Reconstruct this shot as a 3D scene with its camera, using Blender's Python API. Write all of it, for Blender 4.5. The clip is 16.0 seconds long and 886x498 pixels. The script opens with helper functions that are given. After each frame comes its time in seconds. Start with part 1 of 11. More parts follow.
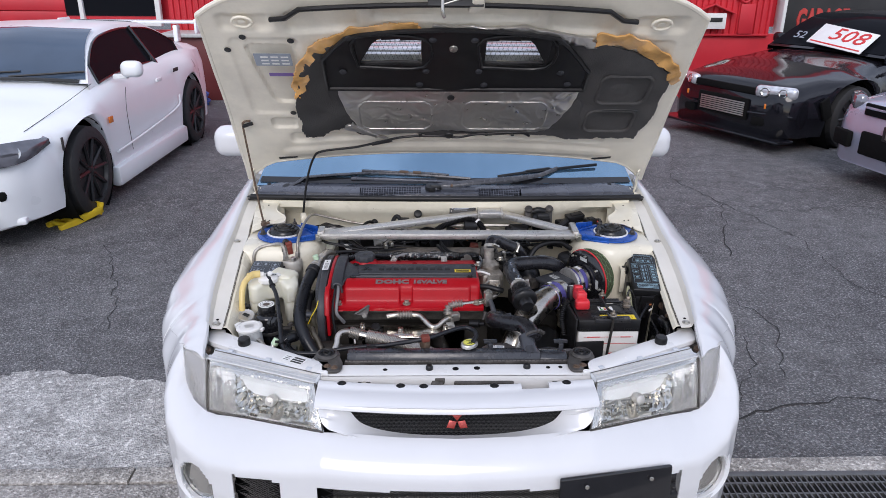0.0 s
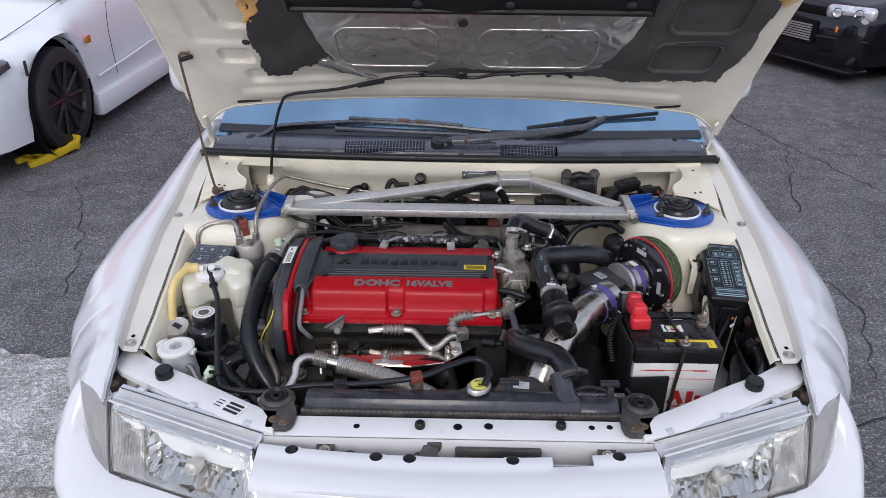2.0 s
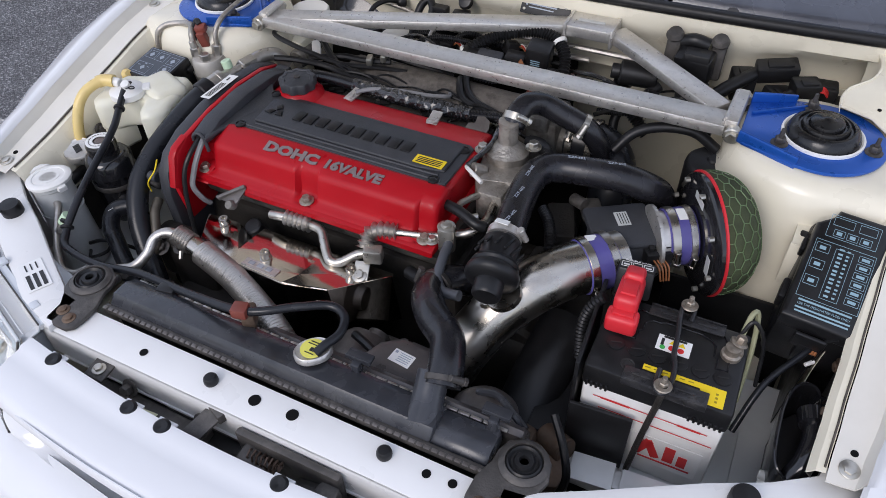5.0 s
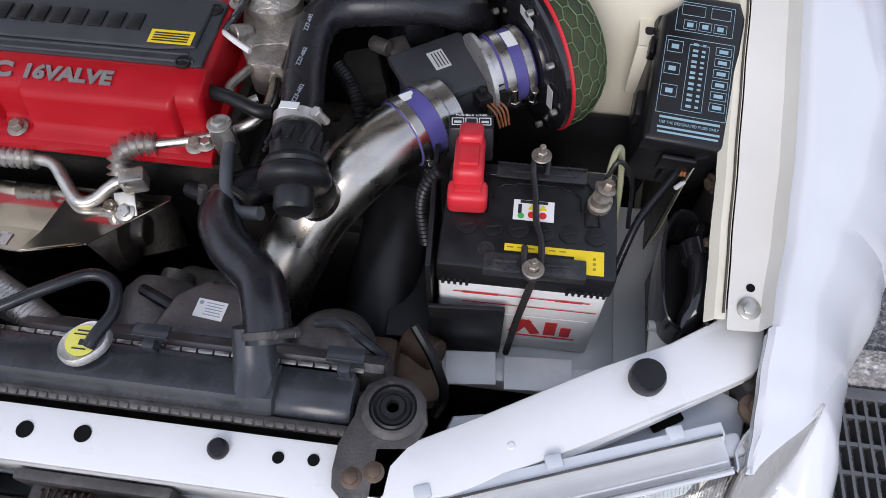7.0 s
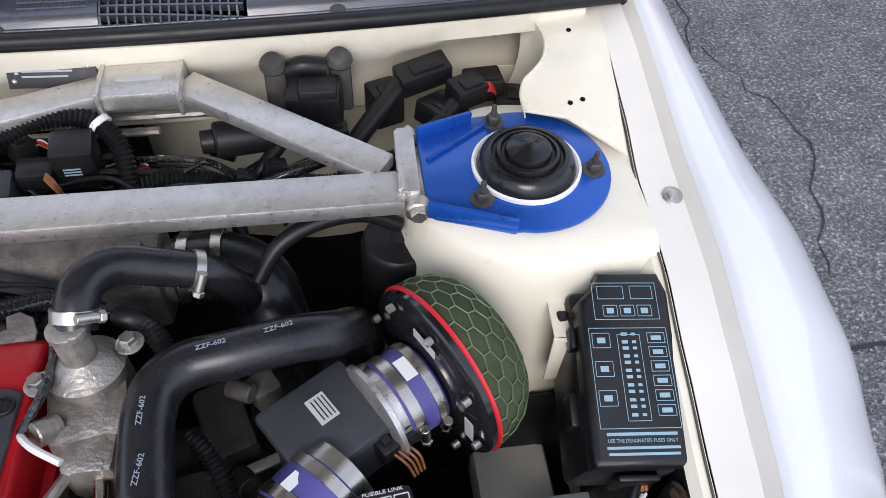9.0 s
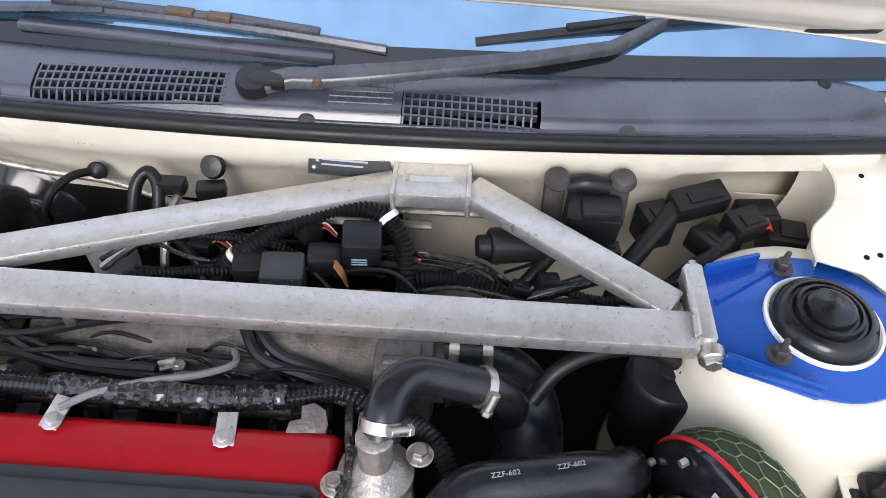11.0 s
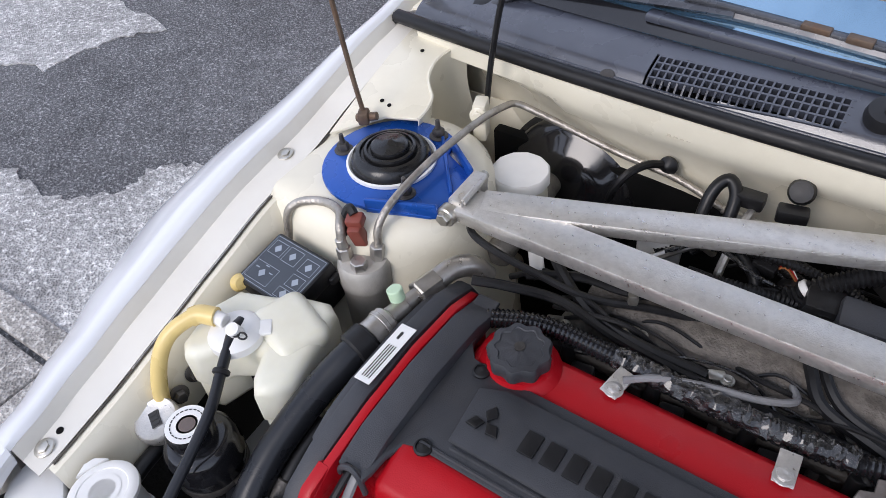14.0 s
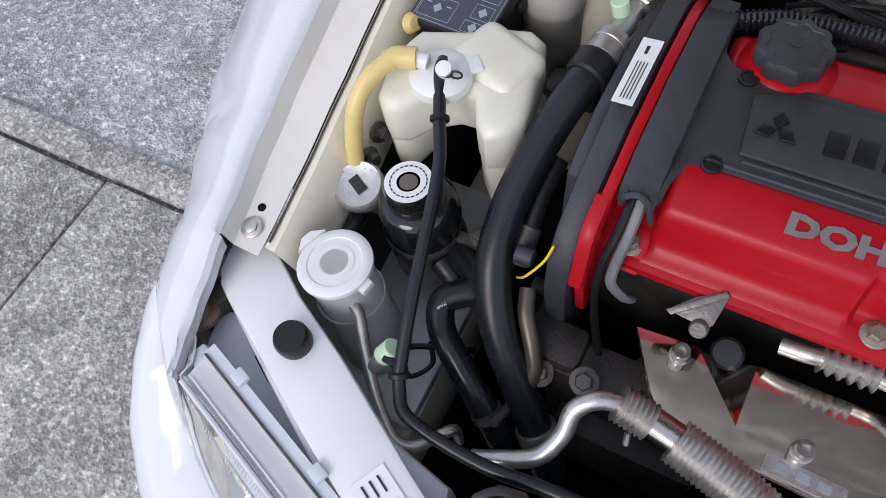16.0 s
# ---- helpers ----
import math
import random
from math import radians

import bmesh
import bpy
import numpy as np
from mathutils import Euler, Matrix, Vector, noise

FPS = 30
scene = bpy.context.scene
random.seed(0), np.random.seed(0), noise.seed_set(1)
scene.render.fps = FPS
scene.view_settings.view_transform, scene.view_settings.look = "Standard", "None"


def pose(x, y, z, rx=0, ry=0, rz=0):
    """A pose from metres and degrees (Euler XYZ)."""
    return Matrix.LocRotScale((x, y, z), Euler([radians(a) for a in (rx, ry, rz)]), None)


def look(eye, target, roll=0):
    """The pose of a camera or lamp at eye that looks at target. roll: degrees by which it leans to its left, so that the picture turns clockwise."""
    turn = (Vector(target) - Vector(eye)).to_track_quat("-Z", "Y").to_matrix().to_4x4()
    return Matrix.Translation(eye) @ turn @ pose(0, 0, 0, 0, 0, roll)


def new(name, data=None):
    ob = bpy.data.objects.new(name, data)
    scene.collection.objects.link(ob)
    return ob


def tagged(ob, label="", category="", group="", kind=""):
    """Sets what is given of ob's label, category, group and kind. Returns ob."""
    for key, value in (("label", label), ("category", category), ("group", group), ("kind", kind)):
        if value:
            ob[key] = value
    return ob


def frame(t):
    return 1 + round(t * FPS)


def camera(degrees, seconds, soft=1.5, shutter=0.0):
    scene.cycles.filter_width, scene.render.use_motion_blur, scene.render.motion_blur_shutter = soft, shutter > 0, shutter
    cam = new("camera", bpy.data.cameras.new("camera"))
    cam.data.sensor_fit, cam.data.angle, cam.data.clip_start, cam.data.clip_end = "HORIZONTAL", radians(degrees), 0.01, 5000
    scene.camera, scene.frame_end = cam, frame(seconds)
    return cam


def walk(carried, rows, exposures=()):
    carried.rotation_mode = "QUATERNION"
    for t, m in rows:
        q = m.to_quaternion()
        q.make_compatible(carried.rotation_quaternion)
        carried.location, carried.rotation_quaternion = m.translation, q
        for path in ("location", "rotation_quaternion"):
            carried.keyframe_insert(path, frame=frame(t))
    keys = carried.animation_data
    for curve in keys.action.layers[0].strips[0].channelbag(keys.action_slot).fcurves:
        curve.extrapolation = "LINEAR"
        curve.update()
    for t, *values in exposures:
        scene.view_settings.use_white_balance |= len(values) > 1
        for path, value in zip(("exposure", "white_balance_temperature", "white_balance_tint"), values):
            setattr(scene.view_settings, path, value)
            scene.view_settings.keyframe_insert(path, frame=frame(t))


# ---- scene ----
cam = camera(62.8, 16.0, soft=0.8)
PATH = [
    (0, (-0.08, 0.367, 1.759), (-0.033, 2.227, 1.024), 0.5),
    (0.5, (-0.029, 0.529, 1.765), (0.012, 2.401, 1.062), 0.4),
    (1, (0.034, 0.648, 1.757), (0.069, 2.511, 1.029), 0.4),
    (1.5, (0.027, 0.785, 1.709), (0.043, 2.613, 0.897), 0.5),
    (2, (-0.017, 1.022, 1.667), (-0.041, 2.792, 0.735), 0.6),
    (2.5, (0.022, 1.21, 1.63), (-0.073, 2.909, 0.579), 0.6),
    (3, (0.157, 1.396, 1.598), (-0.044, 3.029, 0.461), 0.4),
    (3.2, (0.189, 1.446, 1.589), (-0.061, 3.054, 0.425), 0.5),
    (5.3, (0.523, 1.722, 1.523), (-0.155, 2.924, 0.076), -3.1),
    (5.5, (0.543, 1.729, 1.512), (-0.107, 2.895, 0.024), -3.4),
    (6, (0.558, 1.766, 1.486), (0.033, 2.855, -0.107), -4.1),
    (6.5, (0.496, 1.843, 1.447), (0.158, 2.882, -0.228), -3.3),
    (7, (0.439, 1.921, 1.429), (0.285, 2.927, -0.292), -1.3),
    (7.5, (0.438, 2.0, 1.425), (0.435, 2.999, -0.308), 1.1),
    (8, (0.462, 2.104, 1.422), (0.578, 3.14, -0.285), 3.6),
    (8.5, (0.431, 2.154, 1.404), (0.622, 3.353, -0.186), 3.0),
    (8.7, (0.413, 2.18, 1.407), (0.638, 3.414, -0.151), 3.3),
    (10.8, (0.226, 2.298, 1.458), (0.261, 3.671, 0.004), 2.9),
    (11, (0.191, 2.294, 1.46), (0.157, 3.667, 0.006), 2.6),
    (11.5, (0.111, 2.273, 1.459), (-0.127, 3.644, 0.024), 1.2),
    (12, (0.015, 2.257, 1.444), (-0.417, 3.621, 0.046), -0.0),
    (12.5, (-0.063, 2.247, 1.441), (-0.67, 3.572, 0.071), -1.2),
    (13, (-0.107, 2.251, 1.449), (-0.869, 3.51, 0.094), -2.8),
    (13.5, (-0.067, 2.247, 1.45), (-0.932, 3.433, 0.091), -4.6),
    (14, (-0.046, 2.217, 1.451), (-0.953, 3.323, 0.053), -6.5),
    (14.5, (-0.106, 2.144, 1.43), (-1.003, 3.171, -0.033), -8.7),
    (15, (-0.173, 2.091, 1.408), (-1.003, 3.04, -0.145), -10.2),
    (15.5, (-0.253, 2.08, 1.383), (-0.982, 2.939, -0.27), -11.5),
    (16, (-0.29, 2.076, 1.368), (-0.92, 2.825, -0.376), -13.9),
]
walk(cam, [(t, look(eye, target, roll)) for t, eye, target, roll in PATH],
     [(t, e, 6600, 15) for t, e in ((0, -0.17), (1.5, -0.20), (3, -0.32), (5.5, -0.12), (7, -0.06), (8, 0.18), (8.7, 0.22), (10.5, 0.45), (11.5, 0.55), (12.3, 0.3), (13, 0.13), (14.5, 0.05), (16, -0.15))])
# ---------------------------------------------------------------- world and sun
world = bpy.data.worlds.new("sky_world")
scene.world = world
world.use_nodes = True
wn = world.node_tree.nodes
wl = world.node_tree.links
sky = wn.new("ShaderNodeTexSky")
sky.sky_type = 'NISHITA'
sky.sun_disc = False
SUN_EL, SUN_AZ = radians(36), radians(188)
sky.sun_elevation, sky.sun_rotation = SUN_EL, SUN_AZ
sky.air_density, sky.dust_density = 1.0, 0.6
bg = wn["Background"]
bg.inputs["Strength"].default_value = 0.15
# thin broken cloud mixed into the sky
tc = wn.new("ShaderNodeTexCoord")
cn = wn.new("ShaderNodeTexNoise")
cn.inputs["Scale"].default_value, cn.inputs["Detail"].default_value, cn.inputs["Roughness"].default_value = 2.2, 7, 0.6
cr = wn.new("ShaderNodeValToRGB")
cr.color_ramp.elements[0].position, cr.color_ramp.elements[1].position = 0.42, 0.72
cr.color_ramp.elements[0].color = (0.40, 0.40, 0.40, 1)
mx = wn.new("ShaderNodeMix")
mx.data_type = 'RGBA'
mx.inputs["B"].default_value = (8.2, 9.2, 11.2, 1)
wl.new(tc.outputs["Generated"], cn.inputs["Vector"])
wl.new(cn.outputs["Fac"], cr.inputs["Fac"])
wl.new(cr.outputs["Color"], mx.inputs["Factor"])
wl.new(sky.outputs["Color"], mx.inputs["A"])
wl.new(mx.outputs["Result"], bg.inputs["Color"])

sun_data = bpy.data.lights.new("sun", 'SUN')
sun_data.energy, sun_data.angle, sun_data.color = 1.6, radians(28), (1.0, 0.97, 0.94)
sun = new("sun", sun_data)
sun_dir = Vector((math.sin(SUN_AZ) * math.cos(SUN_EL), math.cos(SUN_AZ) * math.cos(SUN_EL), math.sin(SUN_EL)))
sun.matrix_world = look(sun_dir * 30, (0, 0, 0))
tagged(sun, kind="structure")

# ---------------------------------------------------------------- materials
def mat(name, color, rough=0.5, metal=0.0, var=0.12, scale=30.0, bump=0.0, bscale=120.0, coat=0.0, dirt=0.0, dirt_col=(0.05, 0.045, 0.04), rvar=0.1, rand=0.0, spec=0.5):
    """A surface with colour drift at two scales, optional dirt blotches and fine relief."""
    m = bpy.data.materials.new(name)
    m.use_nodes = True
    nt = m.node_tree
    n, l = nt.nodes, nt.links
    p = n["Principled BSDF"]
    p.inputs["Metallic"].default_value = metal
    p.inputs["Specular IOR Level"].default_value = spec
    if coat:
        p.inputs["Coat Weight"].default_value = coat
        p.inputs["Coat Roughness"].default_value = 0.04
    co = n.new("ShaderNodeTexCoord")
    a = n.new("ShaderNodeTexNoise")
    a.inputs["Scale"].default_value, a.inputs["Detail"].default_value = scale, 6
    b = n.new("ShaderNodeTexNoise")
    b.inputs["Scale"].default_value, b.inputs["Detail"].default_value = scale * 0.13, 3
    for t in (a, b):
        l.new(co.outputs["Object"], t.inputs["Vector"])
    add = n.new("ShaderNodeMath")
    add.operation = 'ADD'
    l.new(a.outputs["Fac"], add.inputs[0])
    l.new(b.outputs["Fac"], add.inputs[1])
    src = add.outputs[0]
    if rand:
        oi = n.new("ShaderNodeObjectInfo")
        r1 = n.new("ShaderNodeMath")
        r1.operation = 'MULTIPLY_ADD'
        r1.inputs[1].default_value, r1.inputs[2].default_value = rand, -rand / 2
        l.new(oi.outputs["Random"], r1.inputs[0])
        r2 = n.new("ShaderNodeMath")
        l.new(src, r2.inputs[0])
        l.new(r1.outputs[0], r2.inputs[1])
        src = r2.outputs[0]
    mr = n.new("ShaderNodeMapRange")
    mr.inputs["From Min"].default_value, mr.inputs["From Max"].default_value = 0.7, 1.3
    mr.inputs["To Min"].default_value, mr.inputs["To Max"].default_value = 1 - var, 1 + var
    mr.clamp = False
    l.new(src, mr.inputs["Value"])
    mul = n.new("ShaderNodeMix")
    mul.data_type, mul.blend_type = 'RGBA', 'MULTIPLY'
    mul.inputs["Factor"].default_value = 1.0
    mul.inputs["A"].default_value = (*color, 1)
    l.new(mr.outputs["Result"], mul.inputs["B"])
    out = mul.outputs["Result"]
    if dirt:
        d = n.new("ShaderNodeTexNoise")
        d.inputs["Scale"].default_value, d.inputs["Detail"].default_value, d.inputs["Roughness"].default_value = scale * 0.4, 9, 0.65
        l.new(co.outputs["Object"], d.inputs["Vector"])
        rp = n.new("ShaderNodeValToRGB")
        rp.color_ramp.elements[0].position, rp.color_ramp.elements[1].position = 0.5, 0.72
        rp.color_ramp.elements[1].color = (dirt, dirt, dirt, 1)
        l.new(d.outputs["Fac"], rp.inputs["Fac"])
        dm = n.new("ShaderNodeMix")
        dm.data_type = 'RGBA'
        dm.inputs["B"].default_value = (*dirt_col, 1)
        l.new(rp.outputs["Color"], dm.inputs["Factor"])
        l.new(out, dm.inputs["A"])
        out = dm.outputs["Result"]
    l.new(out, p.inputs["Base Color"])
    rr = n.new("ShaderNodeMapRange")
    rr.inputs["From Min"].default_value, rr.inputs["From Max"].default_value = 0.3, 0.7
    rr.inputs["To Min"].default_value, rr.inputs["To Max"].default_value = max(rough - rvar, 0.02), min(rough + rvar, 1)
    l.new(a.outputs["Fac"], rr.inputs["Value"])
    l.new(rr.outputs["Result"], p.inputs["Roughness"])
    if bump:
        bn = n.new("ShaderNodeTexNoise")
        bn.inputs["Scale"].default_value, bn.inputs["Detail"].default_value = bscale, 4
        l.new(co.outputs["Object"], bn.inputs["Vector"])
        bp = n.new("ShaderNodeBump")
        bp.inputs["Strength"].default_value, bp.inputs["Distance"].default_value = bump, 0.002
        l.new(bn.outputs["Fac"], bp.inputs["Height"])
        l.new(bp.outputs["Normal"], p.inputs["Normal"])
    return m


def glass(name, color=(1, 1, 1), rough=0.02, ior=1.45, trans=1.0, base=None):
    m = bpy.data.materials.new(name)
    m.use_nodes = True
    p = m.node_tree.nodes["Principled BSDF"]
    p.inputs["Base Color"].default_value = (*(base or color), 1)
    p.inputs["Transmission Weight"].default_value = trans
    p.inputs["Roughness"].default_value = rough
    p.inputs["IOR"].default_value = ior
    return m


def weave(m, scale, strength, axis_mix=1.0):
    """Adds a crossed woven relief to a hose material."""
    n, l = m.node_tree.nodes, m.node_tree.links
    p = n["Principled BSDF"]
    co = n.new("ShaderNodeTexCoord")
    w1, w2 = n.new("ShaderNodeTexWave"), n.new("ShaderNodeTexWave")
    w1.bands_direction = w2.bands_direction = 'DIAGONAL'
    mp = n.new("ShaderNodeMapping")
    mp.inputs["Scale"].default_value = (-1, 1, 1)
    w1.inputs["Scale"].default_value = w2.inputs["Scale"].default_value = scale
    l.new(co.outputs["Object"], w1.inputs["Vector"])
    l.new(co.outputs["Object"], mp.inputs["Vector"])
    l.new(mp.outputs["Vector"], w2.inputs["Vector"])
    ad = n.new("ShaderNodeMath")
    l.new(w1.outputs["Fac"], ad.inputs[0])
    l.new(w2.outputs["Fac"], ad.inputs[1])
    bp = n.new("ShaderNodeBump")
    bp.inputs["Strength"].default_value, bp.inputs["Distance"].default_value = strength, 0.001
    l.new(ad.outputs[0], bp.inputs["Height"])
    l.new(bp.outputs["Normal"], p.inputs["Normal"])
    return m


M_WHITE = mat("white_car_paint", (0.69, 0.695, 0.705), 0.22, 0, 0.02, 8, coat=0.6, rvar=0.03)
M_WHITE2 = mat("white_coupe_paint", (0.86, 0.88, 0.89), 0.30, 0, 0.02, 4, coat=0.25, rvar=0.03)
M_SEAM = mat("dirty_seam_sealer", (0.07, 0.06, 0.05), 0.8, 0, 0.5, 60)
M_CREAM = mat("cream_bay_paint", (0.79, 0.74, 0.60), 0.30, 0, 0.07, 9, dirt=0.26, dirt_col=(0.42, 0.36, 0.26), coat=0.25)
M_HOODIN = mat("hood_inner_paint", (0.82, 0.765, 0.64), 0.38, 0, 0.14, 5, bump=0.2, bscale=22, dirt=0.42, dirt_col=(0.34, 0.31, 0.26))
M_CORE = mat("support_paint", (0.78, 0.775, 0.76), 0.33, 0, 0.03, 12, dirt=0.10, dirt_col=(0.5, 0.46, 0.4), coat=0.2)
M_FLANGE = mat("dusty_cream_paint", (0.74, 0.71, 0.64), 0.38, 0, 0.06, 10, dirt=0.25, dirt_col=(0.52, 0.46, 0.38), coat=0.15)
M_RED = mat("red_wrinkle_paint", (0.40, 0.006, 0.012), 0.36, 0, 0.08, 20, coat=0.08, bump=0.12, bscale=700, spec=0.22)
M_DKPLASTIC = mat("dark_grey_plastic", (0.036, 0.038, 0.044), 0.50, 0, 0.2, 40, bump=0.25, bscale=900, dirt=0.12, dirt_col=(0.12, 0.11, 0.10))
M_BLACK = mat("black_plastic", (0.010, 0.010, 0.011), 0.40, 0, 0.3, 40, bump=0.1, bscale=600, dirt=0.15, dirt_col=(0.05, 0.046, 0.042), spec=0.4)
M_GLOSSBLK = mat("gloss_black", (0.012, 0.012, 0.014), 0.16, 0, 0.15, 20, coat=0.3)
M_COWL = mat("faded_cowl_plastic", (0.050, 0.055, 0.072), 0.27, 0, 0.25, 14, coat=0.25, bump=0.1, bscale=800, dirt=0.3, dirt_col=(0.12, 0.12, 0.135), spec=0.8)
M_RUBBER = mat("black_rubber", (0.010, 0.010, 0.011), 0.40, 0, 0.2, 40, bump=0.08, bscale=500, spec=0.35)
M_GLOSSRUB = mat("polished_rubber", (0.010, 0.010, 0.011), 0.26, 0, 0.2, 40, bump=0.05, bscale=300, dirt=0.1, dirt_col=(0.05, 0.046, 0.042), spec=0.5)
M_HOSE = weave(mat("woven_hose_rubber", (0.013, 0.013, 0.016), 0.24, 0, 0.2, 30, dirt=0.15, dirt_col=(0.05, 0.046, 0.042)), 210, 0.09)
M_SOFTHOSE = mat("smooth_hose_rubber", (0.012, 0.013, 0.016), 0.30, 0, 0.15, 25, spec=0.4)
M_ALU = mat("brushed_aluminium", (0.63, 0.61, 0.58), 0.36, 0.8, 0.10, 160, bump=0.3, bscale=500, dirt=0.35, dirt_col=(0.34, 0.32, 0.30))
M_CASTALLOY = mat("dusty_cast_alloy", (0.40, 0.37, 0.33), 0.40, 0.7, 0.3, 60, bump=0.7, bscale=220, dirt=0.7, dirt_col=(0.13, 0.105, 0.08))
M_ALUPIPE = mat("dull_aluminium_pipe", (0.50, 0.475, 0.44), 0.36, 0.85, 0.15, 90, dirt=0.35, dirt_col=(0.22, 0.21, 0.20), bump=0.15, bscale=400)
M_DULLPIPE = mat("dull_brown_pipe", (0.11, 0.095, 0.075), 0.42, 0.6, 0.3, 60, dirt=0.4, dirt_col=(0.05, 0.04, 0.03))
M_CAST = mat("cast_aluminium", (0.17, 0.16, 0.145), 0.55, 0.5, 0.35, 90, bump=0.6, bscale=300, dirt=0.85, dirt_col=(0.04, 0.033, 0.027))
# dirty iron castings; also the painted shade of the lower aprons
M_CAST_AND_SHADE = mat("dirty_iron_and_shade", (0.038, 0.034, 0.030), 0.6, 0.4, 0.3, 50, bump=0.5, bscale=250, dirt=0.5, dirt_col=(0.02, 0.018, 0.016))
M_PLENUM = mat("speckled_cast_plenum", (0.13, 0.115, 0.10), 0.55, 0.25, 0.5, 90, bump=0.7, bscale=350, dirt=0.9, dirt_col=(0.045, 0.037, 0.03))
M_CAN = mat("dusty_alloy_can", (0.46, 0.44, 0.40), 0.5, 0.25, 0.15, 40, dirt=0.4, dirt_col=(0.26, 0.23, 0.19), bump=0.2, bscale=300)
M_STEEL = mat("polished_steel_pipe", (0.50, 0.47, 0.42), 0.27, 1.0, 0.15, 25, bump=0.06, bscale=60, dirt=0.4, dirt_col=(0.34, 0.27, 0.18))
M_CHROME = mat("mirror_steel_sheet", (0.64, 0.60, 0.55), 0.09, 1.0, 0.05, 15, bump=0.04, bscale=25, rvar=0.03)
M_RUSTZINC = mat("tarnished_zinc", (0.34, 0.30, 0.25), 0.45, 0.7, 0.4, 120, bump=0.3, bscale=400, dirt=0.6, dirt_col=(0.12, 0.07, 0.04))
M_ZINC = mat("zinc_plated_steel", (0.52, 0.50, 0.45), 0.35, 0.9, 0.15, 120, dirt=0.25, dirt_col=(0.25, 0.17, 0.09))
M_RUST = mat("rusty_steel", (0.15, 0.105, 0.075), 0.6, 0.5, 0.3, 150, dirt=0.5, dirt_col=(0.16, 0.07, 0.03))
M_BRKT = mat("greyed_bracket_steel", (0.065, 0.060, 0.056), 0.5, 0.3, 0.3, 60, bump=0.3, bscale=300, dirt=0.5, dirt_col=(0.22, 0.20, 0.18))
M_BLUE = mat("anodised_blue", (0.010, 0.09, 0.42), 0.33, 0.35, 0.08, 20, coat=0.2)
M_PURPLE = mat("purple_silicone", (0.085, 0.075, 0.26), 0.38, 0, 0.1, 30)
M_GREEN = mat("green_filter_foam", (0.060, 0.075, 0.035), 0.9, 0, 0.25, 60, bump=0.9, bscale=900)
M_GREENMESH = mat("filter_wire_net", (0.14, 0.21, 0.10), 0.45, 0.5, 0.1, 40)
M_MILKY = mat("milky_plastic", (0.74, 0.72, 0.60), 0.42, 0, 0.06, 25, dirt=0.2, dirt_col=(0.55, 0.48, 0.32))
M_MILKY.node_tree.nodes["Principled BSDF"].inputs["Subsurface Weight"].default_value = 0.25
M_MILKY.node_tree.nodes["Principled BSDF"].inputs["Subsurface Radius"].default_value = (0.02, 0.02, 0.015)
M_CAPWHITE = mat("white_cap_plastic", (0.78, 0.77, 0.74), 0.4, 0, 0.04, 40, dirt=0.12, dirt_col=(0.5, 0.46, 0.38))
M_FROST = mat("frosted_grey_plastic", (0.50, 0.51, 0.50), 0.4, 0, 0.08, 30, dirt=0.15, dirt_col=(0.3, 0.3, 0.28))
M_YELLOWHOSE = mat("yellowed_tube", (0.74, 0.56, 0.22), 0.3, 0, 0.1, 30)
M_YELLOW = mat("yellow_label", (0.85, 0.62, 0.02), 0.45, 0, 0.05, 60)
M_LABEL = mat("white_label", (0.82, 0.82, 0.80), 0.45, 0, 0.03, 60)
M_INK = mat("black_ink", (0.02, 0.02, 0.02), 0.5, 0, 0.1, 60)
M_GREYINK = mat("grey_print", (0.32, 0.36, 0.42), 0.5, 0, 0.1, 60)
M_BLUEINK = mat("pale_blue_print", (0.26, 0.40, 0.47), 0.45, 0, 0.1, 60)
M_REDINK = mat("red_print", (0.62, 0.03, 0.03), 0.45, 0, 0.1, 60)
M_SILVERLBL = mat("silver_lettering", (0.27, 0.23, 0.23), 0.40, 0.5, 0.08, 80)
M_REDPLASTIC = mat("red_soft_plastic", (0.62, 0.025, 0.035), 0.38, 0, 0.08, 30)
M_BROWNPLASTIC = mat("brown_connector", (0.20, 0.045, 0.03), 0.5, 0, 0.2, 40)
M_MINT = mat("pale_green_cap", (0.50, 0.66, 0.46), 0.4, 0, 0.05, 40)
M_GREYHOUSING = mat("light_grey_housing", (0.60, 0.63, 0.66), 0.45, 0, 0.06, 20, dirt=0.2, dirt_col=(0.3, 0.3, 0.29))
M_INSUL = mat("grey_black_felt", (0.055, 0.053, 0.052), 0.9, 0, 0.3, 12, bump=0.8, bscale=300, dirt=0.3, dirt_col=(0.13, 0.12, 0.115))
M_FOAM = mat("torn_brown_foam", (0.60, 0.33, 0.11), 0.95, 0, 0.5, 16, bump=1.0, bscale=120, dirt=0.7, dirt_col=(0.60, 0.44, 0.32))
M_FOIL = mat("crumpled_foil", (0.60, 0.58, 0.55), 0.36, 0.9, 0.08, 30, bump=1.0, bscale=13, dirt=0.1, dirt_col=(0.35, 0.33, 0.31))
M_FOIL.node_tree.nodes["Bump"].inputs["Distance"].default_value = 0.014
for node in M_FOIL.node_tree.nodes:
    if node.type == 'TEX_NOISE' and abs(node.inputs["Scale"].default_value - 13) < 0.01:
        node.inputs["Detail"].default_value, node.inputs["Distortion"].default_value = 1.5, 1.2
M_PURPLEINK = mat("violet_print", (0.2, 0.12, 0.35), 0.5, 0, 0.1, 60)
M_CONDENSER = mat("condenser_fins", (0.035, 0.035, 0.035), 0.6, 0.4, 0.2, 60)
